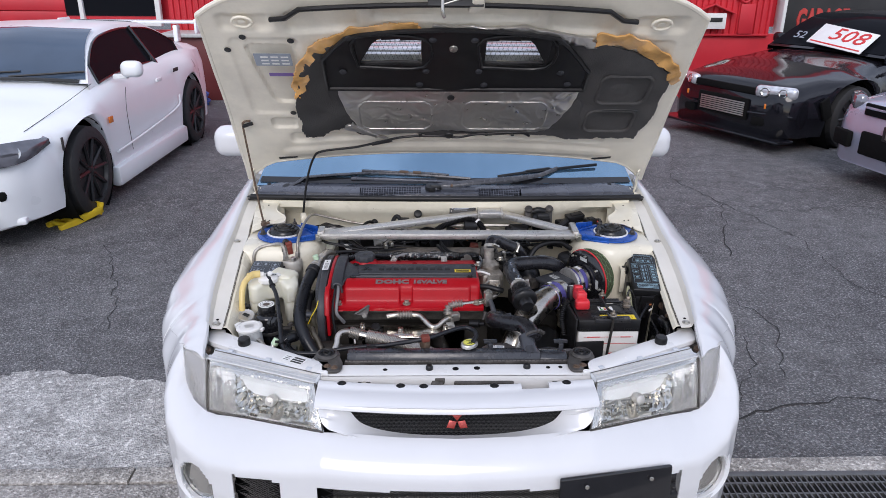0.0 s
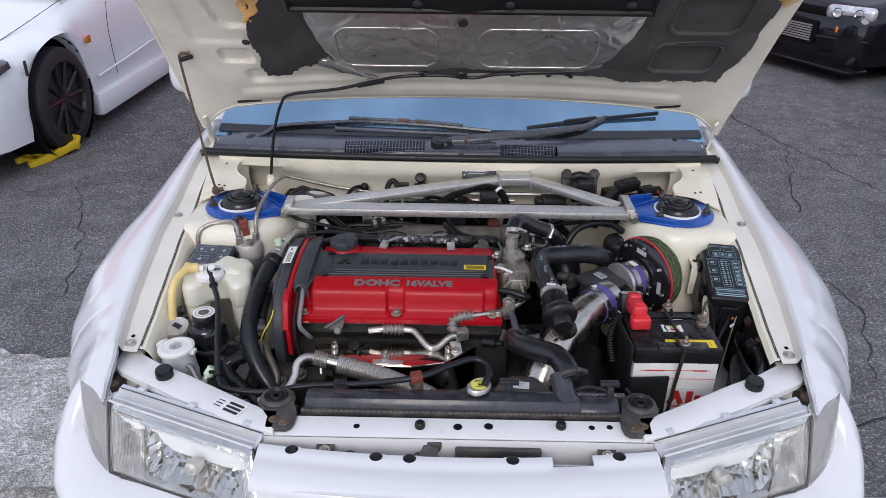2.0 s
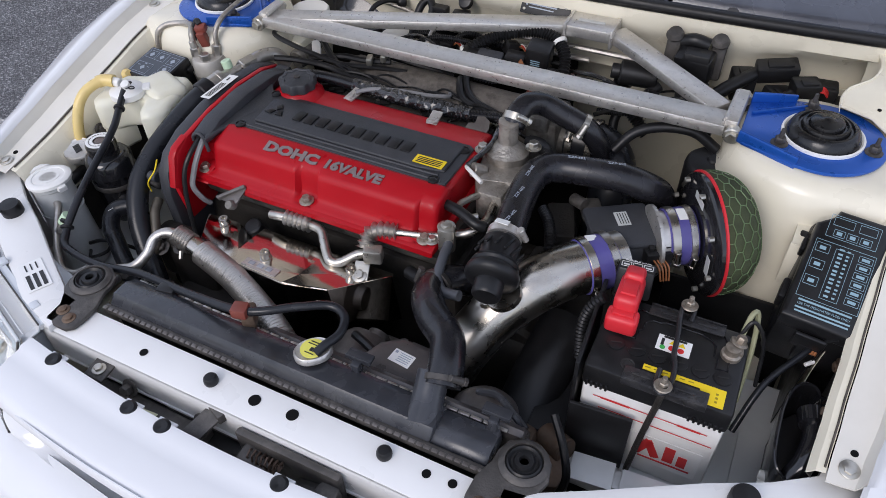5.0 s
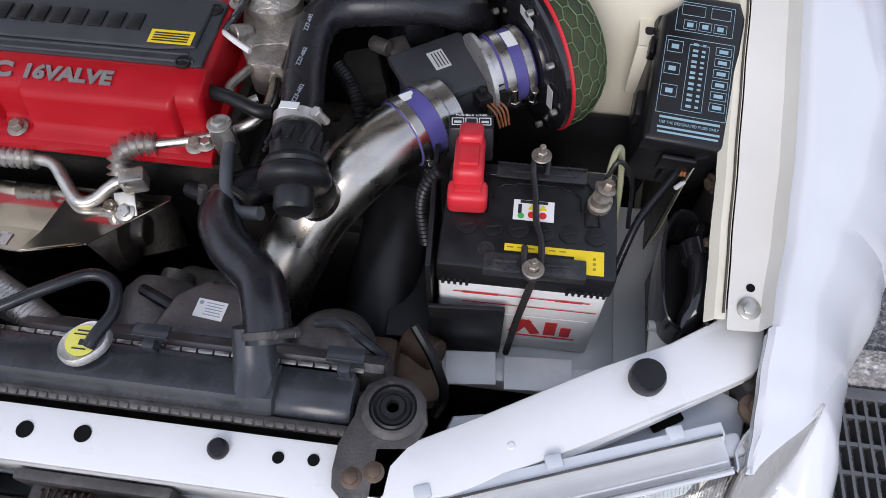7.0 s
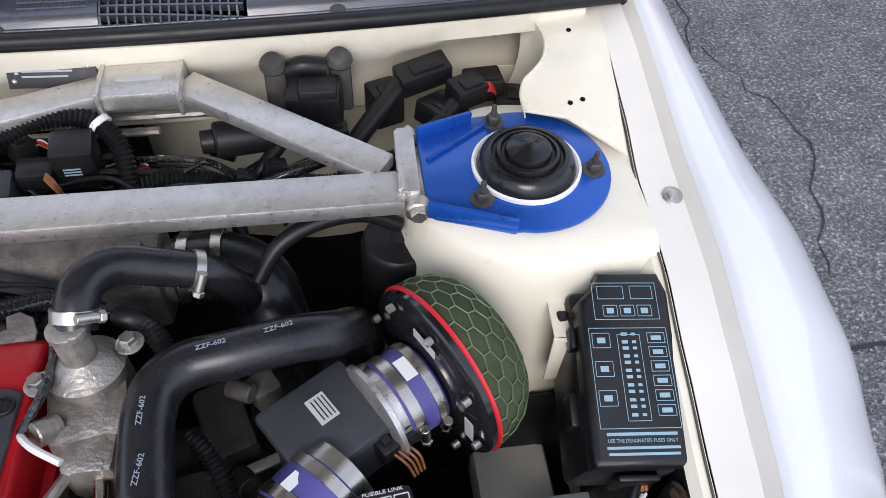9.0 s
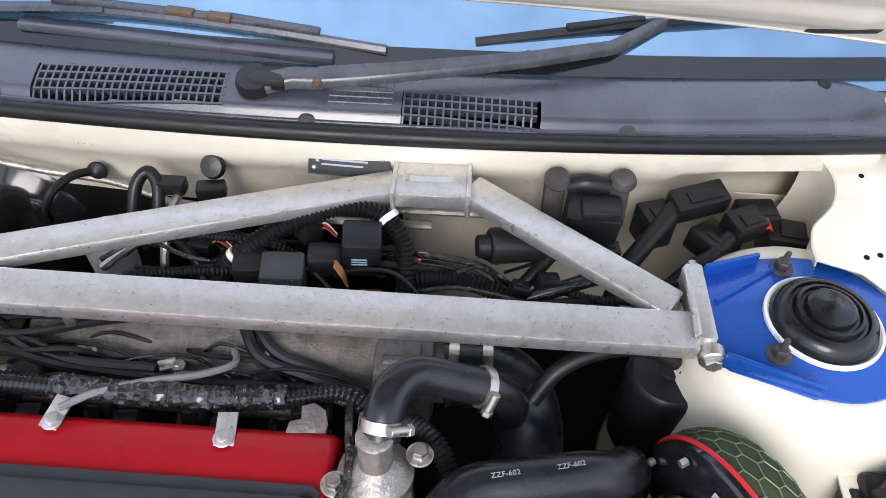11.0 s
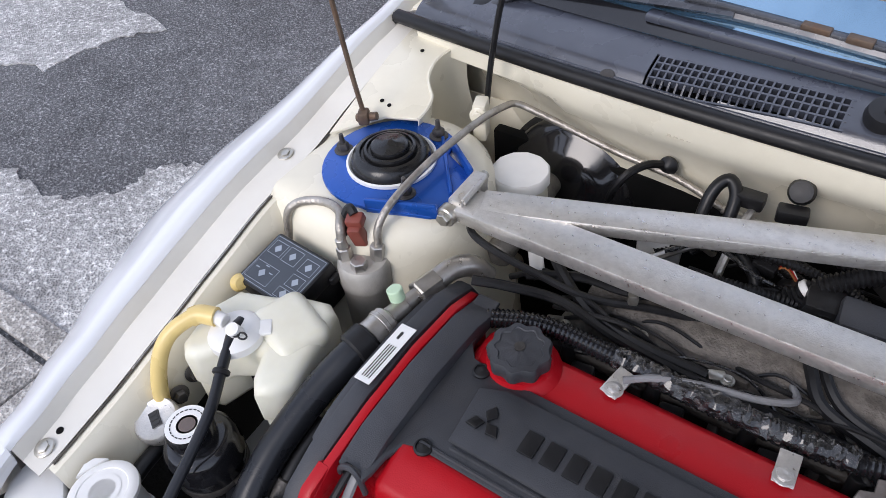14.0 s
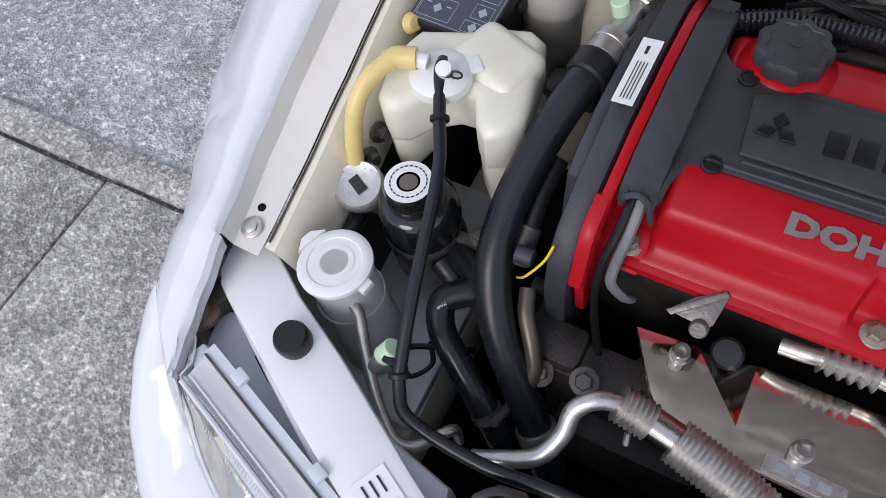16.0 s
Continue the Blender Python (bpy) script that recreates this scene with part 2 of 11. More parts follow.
M_REFLECT = mat("lamp_reflector", (0.60, 0.59, 0.56), 0.07, 1.0, 0.03, 20, rvar=0.03)
M_FLUTE = glass("fluted_lens_glass", (0.96, 0.96, 0.95), 0.10, 1.32, 0.86, (0.80, 0.80, 0.80))
M_LENSEDGE = mat("lens_edge_plastic", (0.62, 0.63, 0.64), 0.15, 0.0, 0.05, 30, coat=0.5)
M_LENS = glass("clear_lamp_lens", (0.98, 0.98, 0.97), 0.02, 1.14)
# the sky's blue reflection is partly put into base colour and specular tint
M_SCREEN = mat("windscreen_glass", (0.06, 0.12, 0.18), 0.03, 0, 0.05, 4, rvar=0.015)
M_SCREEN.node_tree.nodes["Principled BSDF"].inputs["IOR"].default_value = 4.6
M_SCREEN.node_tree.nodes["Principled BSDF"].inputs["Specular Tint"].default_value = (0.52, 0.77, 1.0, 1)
M_TINT = mat("tinted_car_glass", (0.010, 0.011, 0.014), 0.06, 0, 0.05, 4, rvar=0.02, spec=0.14)
M_TINT.node_tree.nodes["Principled BSDF"].inputs["IOR"].default_value = 1.15
# blue base colour stands in for sky mirrored in the coupe's windscreen
M_BLUESCREEN = mat("glass_with_sky_blue", (0.055, 0.085, 0.13), 0.06, 0, 0.15, 3, rvar=0.02, spec=0.5)
M_DUSTYMETAL = mat("dusty_motor_metal", (0.17, 0.155, 0.145), 0.42, 0.5, 0.25, 40, bump=0.4, bscale=180, dirt=0.6, dirt_col=(0.09, 0.07, 0.06))
M_TANK = mat("glossy_tank_plastic", (0.034, 0.036, 0.042), 0.25, 0, 0.3, 30, dirt=0.25, dirt_col=(0.075, 0.072, 0.07), bump=0.06, bscale=200)
M_FIN = mat("grey_fin_metal", (0.12, 0.12, 0.12), 0.5, 0.6, 0.2, 60)
M_TYRE = mat("tyre_rubber", (0.022, 0.022, 0.023), 0.75, 0, 0.2, 30, bump=0.3, bscale=150)
M_RIM = mat("black_alloy", (0.028, 0.028, 0.030), 0.35, 0.4, 0.1, 20)
M_BLACKPAINT = mat("black_car_paint", (0.008, 0.008, 0.011), 0.12, 0, 0.1, 4, coat=0.45, rvar=0.03, spec=0.3)
M_SILVERPAINT = mat("lilac_silver_paint", (0.43, 0.435, 0.53), 0.30, 0.25, 0.06, 6, coat=0.7, rvar=0.04)
M_REDWALL = mat("red_wall_paint", (0.56, 0.022, 0.035), 0.5, 0, 0.12, 3, dirt=0.15, dirt_col=(0.28, 0.03, 0.04))
M_SIGN = mat("black_sign_board", (0.035, 0.035, 0.036), 0.4, 0, 0.2, 3, dirt=0.2, dirt_col=(0.10, 0.10, 0.10))
M_SIGNRED = mat("sign_red_lettering", (0.55, 0.06, 0.05), 0.45, 0, 0.1, 10)
M_WIRE = mat("dull_orange_wire", (0.30, 0.11, 0.04), 0.5, 0, 0.2, 60)
M_ORANGE = mat("orange_lamp_lens", (0.75, 0.20, 0.02), 0.2, 0, 0.05, 20, coat=0.5)
M_YELLOWTOOL = mat("yellow_ramp_paint", (0.72, 0.50, 0.02), 0.5, 0, 0.12, 12, dirt=0.3, dirt_col=(0.2, 0.15, 0.05))
M_MESHBLK = mat("black_grille_mesh", (0.014, 0.014, 0.015), 0.4, 0.3, 0.1, 40)
M_BADGE = mat("red_badge_enamel", (0.42, 0.06, 0.05), 0.3, 0.3, 0.1, 40)
M_GRATE = mat("galvanised_grate", (0.16, 0.16, 0.16), 0.55, 0.7, 0.25, 30, dirt=0.4, dirt_col=(0.05, 0.05, 0.05))
M_TAPE = mat("shiny_loom_tape", (0.012, 0.012, 0.013), 0.09, 0, 0.3, 60, bump=1.0, bscale=110, coat=1.0)
M_TAPE.node_tree.nodes["Bump"].inputs["Distance"].default_value = 0.012
# near black: stands in for deep shade in openings, wells and undersides
M_DARKVOID = mat("dark_void_shade", (0.006, 0.006, 0.006), 0.9, 0, 0.3, 20, spec=0.15)
M_BEIGESHEET = mat("pale_grey_sheet", (0.68, 0.69, 0.68), 0.4, 0.2, 0.08, 14, dirt=0.25, dirt_col=(0.25, 0.25, 0.24))

# ---------------------------------------------------------------- geometry kit: a shape is (vertices, faces)
def join(*gs):
    vs, fs = [], []
    for g in gs:
        k = len(vs)
        vs += [tuple(v) for v in g[0]]
        fs += [tuple(i + k for i in f) for f in g[1]]
    return vs, fs


def moved(g, m):
    return [tuple(m @ Vector(v)) for v in g[0]], list(g[1])


def mirrored(g):
    return [(-v[0], v[1], v[2]) for v in g[0]], [tuple(reversed(f)) for f in g[1]]


def from_bm(bm):
    bm.verts.ensure_lookup_table()
    bm.verts.index_update()
    g = [tuple(v.co) for v in bm.verts], [tuple(v.index for v in f.verts) for f in bm.faces]
    bm.free()
    return g


def box(c, s, bev=0.003, rot=(0, 0, 0), seg=2, taper=1.0):
    """A rounded block; taper narrows its top."""
    bm = bmesh.new()
    bmesh.ops.create_cube(bm, size=1)
    for v in bm.verts:
        k = taper if v.co.z > 0 else 1
        v.co = Vector((v.co.x * s[0] * k, v.co.y * s[1] * k, v.co.z * s[2]))
    if bev:
        bmesh.ops.bevel(bm, geom=bm.edges[:], offset=min(bev, min(s) * 0.45), segments=seg, profile=0.5, affect='EDGES')
    m = pose(*c, *rot)
    for v in bm.verts:
        v.co = m @ v.co
    return from_bm(bm)


def slab(outline, z0, z1, bev=0.003, m=None, seg=2):
    """An outline in the plane, raised from z0 to z1, with rounded rims."""
    bm = bmesh.new()
    f = bm.faces.new([bm.verts.new((x, y, z0)) for x, y in outline])
    f.normal_update()
    r = bmesh.ops.extrude_face_region(bm, geom=[f])
    for v in r["geom"]:
        if isinstance(v, bmesh.types.BMVert):
            v.co.z = z1
    bmesh.ops.recalc_face_normals(bm, faces=bm.faces[:])
    if bev:
        rim = [e for e in bm.edges if abs(e.verts[0].co.z - e.verts[1].co.z) < 1e-6]
        bmesh.ops.bevel(bm, geom=rim, offset=bev, segments=seg, profile=0.5, affect='EDGES', clamp_overlap=True)
    g = from_bm(bm)
    return moved(g, m) if m else g


def basis(axis):
    z = Vector(axis).normalized()
    x = z.orthogonal().normalized()
    return x, z.cross(x), z


def lathe(profile, at, axis=(0, 0, 1), n=28, lobes=0, depth=0.0, cap=True):
    """Turns (radius, height) pairs round an axis; lobes ripples the rim."""
    x, y, z = basis(axis)
    at = Vector(at)
    vs, fs = [], []
    for r, h in profile:
        for i in range(n):
            a = 2 * math.pi * i / n
            k = r + (depth * math.cos(lobes * a) if lobes and r > 0.004 else 0)
            vs.append(tuple(at + (x * math.cos(a) + y * math.sin(a)) * k + z * h))
    for j in range(len(profile) - 1):
        for i in range(n):
            a, b = j * n + i, j * n + (i + 1) % n
            fs.append((a, b, b + n, a + n))
    if cap and profile[0][0] > 1e-5:
        fs.append(tuple(reversed(range(n))))
    if cap and profile[-1][0] > 1e-5:
        fs.append(tuple(range((len(profile) - 1) * n, len(profile) * n)))
    return vs, fs


def rod(p0, p1, r0, r1=None, n=16, bev=0.0):
    r1 = r0 if r1 is None else r1
    d = Vector(p1) - Vector(p0)
    h = d.length
    b = bev or min(r0, r1, h) * 0.12
    return lathe([(max(r0 - b, 1e-4), 0), (r0, b), (r1, h - b), (max(r1 - b, 1e-4), h)], p0, d, n)


def curve(pts, res=6):
    """A Catmull-Rom line through the points."""
    p = [Vector(q) for q in pts]
    if len(p) < 3:
        return [p[0].lerp(p[-1], i / res) for i in range(res + 1)]
    p = [p[0] * 2 - p[1]] + p + [p[-1] * 2 - p[-2]]
    out = []
    for i in range(1, len(p) - 2):
        a, b, c, d = p[i - 1:i + 3]
        for k in range(res):
            t = k / res
            out.append(0.5 * (2 * b + (c - a) * t + (2 * a - 5 * b + 4 * c - d) * t * t + (3 * b - a - 3 * c + d) * t ** 3))
    out.append(p[-2])
    return out


def tube(pts, r, n=12, res=6, ripple=None, sharp=False, flat=1.0):
    """A pipe along the points. r: a radius or one for each end; ripple: (pitch, depth) of rings."""
    line = [Vector(q) for q in pts] if sharp else curve(pts, res)
    if ripple:
        seg, d = [line[0]], ripple[0] / 4
        rest = 0.0
        for a, b in zip(line, line[1:]):
            L = (b - a).length
            s = d - rest
            while s < L:
                seg.append(a.lerp(b, s / L))
                s += d
            rest = L - (s - d)
        line = seg
    r0, r1 = r if isinstance(r, tuple) else (r, r)
    tang = [(line[min(i + 1, len(line) - 1)] - line[max(i - 1, 0)]).normalized() for i in range(len(line))]
    x = tang[0].orthogonal().normalized()
    if abs(tang[0].z) < 0.9:
        x = Vector((0, 0, 1)).cross(tang[0]).normalized()
    vs, fs = [], []
    for i, (q, t) in enumerate(zip(line, tang)):
        x = (x - t * x.dot(t)).normalized()
        y = t.cross(x)
        rad = r0 + (r1 - r0) * i / max(len(line) - 1, 1)
        if ripple:
            rad += ripple[1] * (0.5, 0.0, -0.5, 0.0)[i % 4]
        for k in range(n):
            a = 2 * math.pi * k / n
            vs.append(tuple(q + x * math.cos(a) * rad + y * math.sin(a) * rad * flat))
    for j in range(len(line) - 1):
        for k in range(n):
            a, b = j * n + k, j * n + (k + 1) % n
            fs.append((a, b, b + n, a + n))
    fs.append(tuple(reversed(range(n))))
    fs.append(tuple(range((len(line) - 1) * n, len(line) * n)))
    return vs, fs


def sheet(fn, us, vs_, thick=0.0, skip=None):
    """A surface fn(u, v) over two lists, with thickness along its back, and cells left out where skip(u, v)."""
    nu, nv = len(us), len(vs_)
    P = [[Vector(fn(u, v)) for v in vs_] for u in us]
    vs = [tuple(P[i][j]) for i in range(nu) for j in range(nv)]
    cells = [(i, j) for i in range(nu - 1) for j in range(nv - 1)
             if not (skip and skip((us[i] + us[i + 1]) / 2, (vs_[j] + vs_[j + 1]) / 2))]
    fs = [(i * nv + j, (i + 1) * nv + j, (i + 1) * nv + j + 1, i * nv + j + 1) for i, j in cells]
    if thick:
        off = len(vs)
        for i in range(nu):
            for j in range(nv):
                a = P[min(i + 1, nu - 1)][j] - P[max(i - 1, 0)][j]
                b = P[i][min(j + 1, nv - 1)] - P[i][max(j - 1, 0)]
                nrm = a.cross(b)
                nrm = nrm.normalized() if nrm.length > 1e-9 else Vector((0, 0, 1))
                vs.append(tuple(P[i][j] - nrm * thick))
        edge = {}
        for f in fs:
            for a, b in zip(f, f[1:] + f[:1]):
                if (b, a) in edge:
                    del edge[(b, a)]
                else:
                    edge[(a, b)] = 1
        fs = fs + [tuple(k + off for k in reversed(f)) for f in fs] + [(b, a, a + off, b + off) for a, b in edge]
    return vs, fs


def lerp_table(table, x):
    if x <= table[0][0]:
        return table[0][1]
    for (a, p), (b, q) in zip(table, table[1:]):
        if x <= b:
            t = (x - a) / (b - a)
            t = t * t * (3 - 2 * t) * 0.5 + t * 0.5
            return p + (q - p) * t
    return table[-1][1]


def steps(a, b, n):
    return [a + (b - a) * i / n for i in range(n + 1)]


def lettering(text, size, depth, m, stretch=1.0, shear=0.0, bold=0.0):
    cu = bpy.data.curves.new("lettering", 'FONT')
    cu.body, cu.size, cu.extrude, cu.align_x, cu.align_y, cu.shear = text, size, depth / 2, 'CENTER', 'CENTER', shear
    cu.resolution_u, cu.offset = 2, bold
    ob = bpy.data.objects.new("lettering", cu)
    scene.collection.objects.link(ob)
    me = bpy.data.meshes.new_from_object(ob.evaluated_get(bpy.context.evaluated_depsgraph_get()))
    g = [tuple(v.co) for v in me.vertices], [tuple(p.vertices) for p in me.polygons]
    bpy.data.objects.remove(ob)
    bpy.data.curves.remove(cu)
    bpy.data.meshes.remove(me)
    return moved(g, m @ Matrix.Diagonal((stretch, 1, 1, 1)))


def facing(at, normal, up):
    """The pose of a flat label at a place, facing along normal with its text's up."""
    z = Vector(normal).normalized()
    y = (Vector(up) - z * Vector(up).dot(z)).normalized()
    x = y.cross(z)
    m = Matrix((x, y, z)).transposed().to_4x4()
    m.translation = at
    return m


def bars(spots, m, thick=0.0006):
    """Flat printed bars (x, y, width, height) on a label."""
    return moved(join(*[box((x, y, thick / 2), (w, h, thick), 0) for x, y, w, h in spots]), m)


LOCAL = set()


BASE = {}


def thing(name, at, label, category, group="", kind="", local=False, off=(0, 0, 0)):
    """The Empty of a thing; off: how far the whole thing is set from where its parts are drawn."""
    ob = new(name)
    ob.empty_display_size = 0.05
    m = at if isinstance(at, Matrix) else Matrix.Translation(at)
    BASE[ob.name] = m.copy()
    ob.matrix_basis = Matrix.Translation(off) @ m
    if local:
        LOCAL.add(ob.name)
    return tagged(ob, label, category, group, kind)


def mesh_of(name, g, material, smooth=40):
    me = bpy.data.meshes.new(name)
    me.from_pydata(g[0], [], g[1])
    if smooth:
        me.polygons.foreach_set("use_smooth", [True] * len(me.polygons))
        me.set_sharp_from_angle(angle=radians(smooth))
    me.materials.append(material)
    me.update()
    return me


def part(name, g, material, parent=None, label="", smooth=40, kind=""):
    ob = new(name, g if isinstance(g, bpy.types.Mesh) else mesh_of(name, g, material, smooth))
    if parent:
        ob.parent = parent
        if parent.type == 'EMPTY' and parent.name not in LOCAL:
            ob.matrix_parent_inverse = BASE[parent.name].inverted()
    return tagged(ob, label, "", "", kind)


def parts(name, gs, material, parent, label=""):
    return [part(name, g, material, parent, label) for g in gs]


def solo(name, g, material, label, category, group="", kind="", smooth=40):
    return tagged(part(name, g, material, None, label, smooth), label, category, group, kind)


def bolt(at, axis=(0, 0, 1), r=0.007, h=0.006, washer=True):
    z = Vector(axis).normalized()
    g = lathe([(r * 0.85, 0), (r, h * 0.15), (r, h * 0.8), (r * 0.8, h)], Vector(at) + z * 0.0015, axis, 6)
    if washer:
        g = join(lathe([(r * 1.55, 0), (r * 1.55, 0.0012), (r * 1.4, 0.002)], at, axis, 18), g)
    return g


def clip_ring(at, axis, r, w, screw=None):
    """A hose clip: a band with its worm screw."""
    z = Vector(axis).normalized()
    p = Vector(at) - z * w / 2
    g = lathe([(r, 0), (r + 0.0018, 0.0004), (r + 0.0018, w - 0.0004), (r, w)], p, axis, 32)
    if screw:
        s = Vector(screw).normalized()
        s = (s - z * s.dot(z)).normalized()
        c = Vector(at) + s * (r + 0.005)
        t = z.cross(s)
        g = join(g, rod(c - t * 0.011, c + t * 0.009, 0.0048, n=10), rod(c + t * 0.009, c + t * 0.015, 0.006, n=6))
    return g
# ---------------------------------------------------------------- ground
def ground_material(name, base, dark, light, speck, bump):
    m = bpy.data.materials.new(name)
    m.use_nodes = True
    n, l = m.node_tree.nodes, m.node_tree.links
    p = n["Principled BSDF"]
    co = n.new("ShaderNodeTexCoord")
    big = n.new("ShaderNodeTexNoise")
    big.inputs["Scale"].default_value, big.inputs["Detail"].default_value = 0.9, 8
    fine = n.new("ShaderNodeTexVoronoi")
    fine.inputs["Scale"].default_value = speck
    grit = n.new("ShaderNodeTexNoise")
    grit.inputs["Scale"].default_value, grit.inputs["Detail"].default_value = speck * 0.6, 6
    for t in (big, fine, grit):
        l.new(co.outputs["Object"], t.inputs["Vector"])
    r1 = n.new("ShaderNodeValToRGB")
    r1.color_ramp.elements[0].position, r1.color_ramp.elements[1].position = 0.36, 0.66
    r1.color_ramp.elements[0].color, r1.color_ramp.elements[1].color = (*dark, 1), (*base, 1)
    l.new(big.outputs["Fac"], r1.inputs["Fac"])
    r2 = n.new("ShaderNodeValToRGB")
    r2.color_ramp.elements[0].position, r2.color_ramp.elements[1].position = 0.50, 0.68
    l.new(grit.outputs["Fac"], r2.inputs["Fac"])
    mx = n.new("ShaderNodeMix")
    mx.data_type = 'RGBA'
    mx.inputs["B"].default_value = (*light, 1)
    l.new(r2.outputs["Color"], mx.inputs["Factor"])
    l.new(r1.outputs["Color"], mx.inputs["A"])
    mid = n.new("ShaderNodeTexNoise")
    mid.inputs["Scale"].default_value, mid.inputs["Detail"].default_value, mid.inputs["Roughness"].default_value = 7, 10, 0.72
    l.new(co.outputs["Object"], mid.inputs["Vector"])
    mr = n.new("ShaderNodeMapRange")
    mr.inputs["From Min"].default_value, mr.inputs["From Max"].default_value = 0.3, 0.7
    mr.inputs["To Min"].default_value, mr.inputs["To Max"].default_value = 0.62, 1.38
    l.new(mid.outputs["Fac"], mr.inputs["Value"])
    stain = n.new("ShaderNodeMix")
    stain.data_type, stain.blend_type = 'RGBA', 'MULTIPLY'
    stain.inputs["Factor"].default_value = 1.0
    l.new(mx.outputs["Result"], stain.inputs["A"])
    l.new(mr.outputs["Result"], stain.inputs["B"])
    stone = n.new("ShaderNodeTexVoronoi")
    stone.inputs["Scale"].default_value = speck * 0.62
    l.new(co.outputs["Object"], stone.inputs["Vector"])
    grey = n.new("ShaderNodeSeparateColor")
    l.new(stone.outputs["Color"], grey.inputs["Color"])
    sr = n.new("ShaderNodeMapRange")
    sr.inputs["To Min"].default_value, sr.inputs["To Max"].default_value = 0.70, 1.28
    l.new(grey.outputs["Red"], sr.inputs["Value"])
    stones = n.new("ShaderNodeMix")
    stones.data_type, stones.blend_type = 'RGBA', 'MULTIPLY'
    stones.inputs["Factor"].default_value = 1.0
    l.new(stain.outputs["Result"], stones.inputs["A"])
    l.new(sr.outputs["Result"], stones.inputs["B"])
    l.new(stones.outputs["Result"], p.inputs["Base Color"])
    p.inputs["Roughness"].default_value = 0.85
    ad = n.new("ShaderNodeMath")
    l.new(fine.outputs["Distance"], ad.inputs[0])
    l.new(grit.outputs["Fac"], ad.inputs[1])
    bp = n.new("ShaderNodeBump")
    bp.inputs["Strength"].default_value, bp.inputs["Distance"].default_value = bump, 0.006
    l.new(ad.outputs[0], bp.inputs["Height"])
    l.new(bp.outputs["Normal"], p.inputs["Normal"])
    return m


M_ASPHALT = ground_material("asphalt", (0.135, 0.135, 0.138), (0.085, 0.085, 0.090), (0.34, 0.335, 0.33), 150, 1.0)
M_CONCRETE = ground_material("worn_concrete", (0.43, 0.405, 0.37), (0.30, 0.28, 0.255), (0.62, 0.59, 0.55), 120, 0.8)
M_PATCH = ground_material("washed_concrete", (0.47, 0.46, 0.445), (0.29, 0.28, 0.27), (0.68, 0.665, 0.64), 130, 1.0)
M_CLEARLAMP = mat("bright_lamp_unit", (0.66, 0.67, 0.70), 0.16, 0.5, 0.4, 25, coat=1.0)
M_LAMPGREY = mat("smoky_lamp_lens", (0.16, 0.16, 0.18), 0.08, 0.5, 0.3, 12, coat=1.0)
M_CRACK = mat("crack_dark", (0.030, 0.030, 0.030), 0.95, 0, 0.3, 30)

ground = tagged(part("ground", sheet(lambda u, v: (u, v, -0.02 * (min(max(v, 5.5), 14) - 5.5)), [-400, -60, -12, 0, 12, 60, 400], [-400, -60, -5, 2.60, 5.5, 8, 14, 60, 400]), M_ASPHALT, smooth=0),
                "cracked dark grey asphalt yard in front of a garage", "ground", kind="structure")
rng = random.Random(7)


def crack(pts, width, name="crack"):
    """A wandering crack line, split into a thin strip just over the asphalt."""
    line = []
    for a, b in zip(pts, pts[1:]):
        k = max(2, int((Vector(b) - Vector(a)).length / 0.06))
        for i in range(k):
            q = Vector(a).lerp(Vector(b), i / k)
            line.append(q + Vector((rng.uniform(-1, 1), rng.uniform(-1, 1))) * 0.022)
    line.append(Vector(pts[-1]))
    vs, fs = [], []
    for i, q in enumerate(line):
        t = line[min(i + 1, len(line) - 1)] - line[max(i - 1, 0)]
        nrm = Vector((-t.y, t.x)).normalized() * width * rng.uniform(0.35, 1.0) / 2
        z = 0.004 - 0.02 * max(0, q.y - 5.5)
        vs += [(q.x + nrm.x, q.y + nrm.y, z), (q.x - nrm.x, q.y - nrm.y, z)]
    fs = [(2 * i, 2 * i + 1, 2 * i + 3, 2 * i + 2) for i in range(len(line) - 1)]
    return part(name, (vs, fs), M_CRACK, ground, smooth=0)


crack([(1.9, 4.7), (2.05, 5.2), (2.27, 5.8), (2.1, 6.6), (2.4, 7.4)], 0.0096)
crack([(2.27, 5.8), (2.7, 5.6), (3.2, 5.75), (4.0, 5.5)], 0.0078)
crack([(2.27, 5.8), (2.5, 5.0), (2.45, 4.2), (2.9, 3.5)], 0.0072)
crack([(1.6, 5.9), (1.9, 5.6), (2.27, 5.8)], 0.0072)
crack([(1.2, 2.9), (1.8, 3.05), (2.2, 2.85), (3.4, 2.95)], 0.0132)
crack([(1.55, 3.2), (1.75, 3.7), (1.6, 4.2)], 0.0072)
crack([(-2.2, 4.9), (-1.9, 4.3), (-1.7, 3.7)], 0.0072)
crack([(-3.2, 5.0), (-2.4, 4.8), (-1.6, 5.1), (-1.1, 5.0)], 0.0060)
crack([(1.25, 3.0), (1.5, 3.4), (1.55, 4.2), (1.75, 4.9)], 0.0060)


def ragged(pts, jitter, k):
    out = []
    for a, b in zip(pts, pts[1:] + pts[:1]):
        for i in range(k):
            q = Vector(a).lerp(Vector(b), i / k)
            out.append((q.x + rng.uniform(-jitter, jitter), q.y + rng.uniform(-jitter, jitter)))
    return out


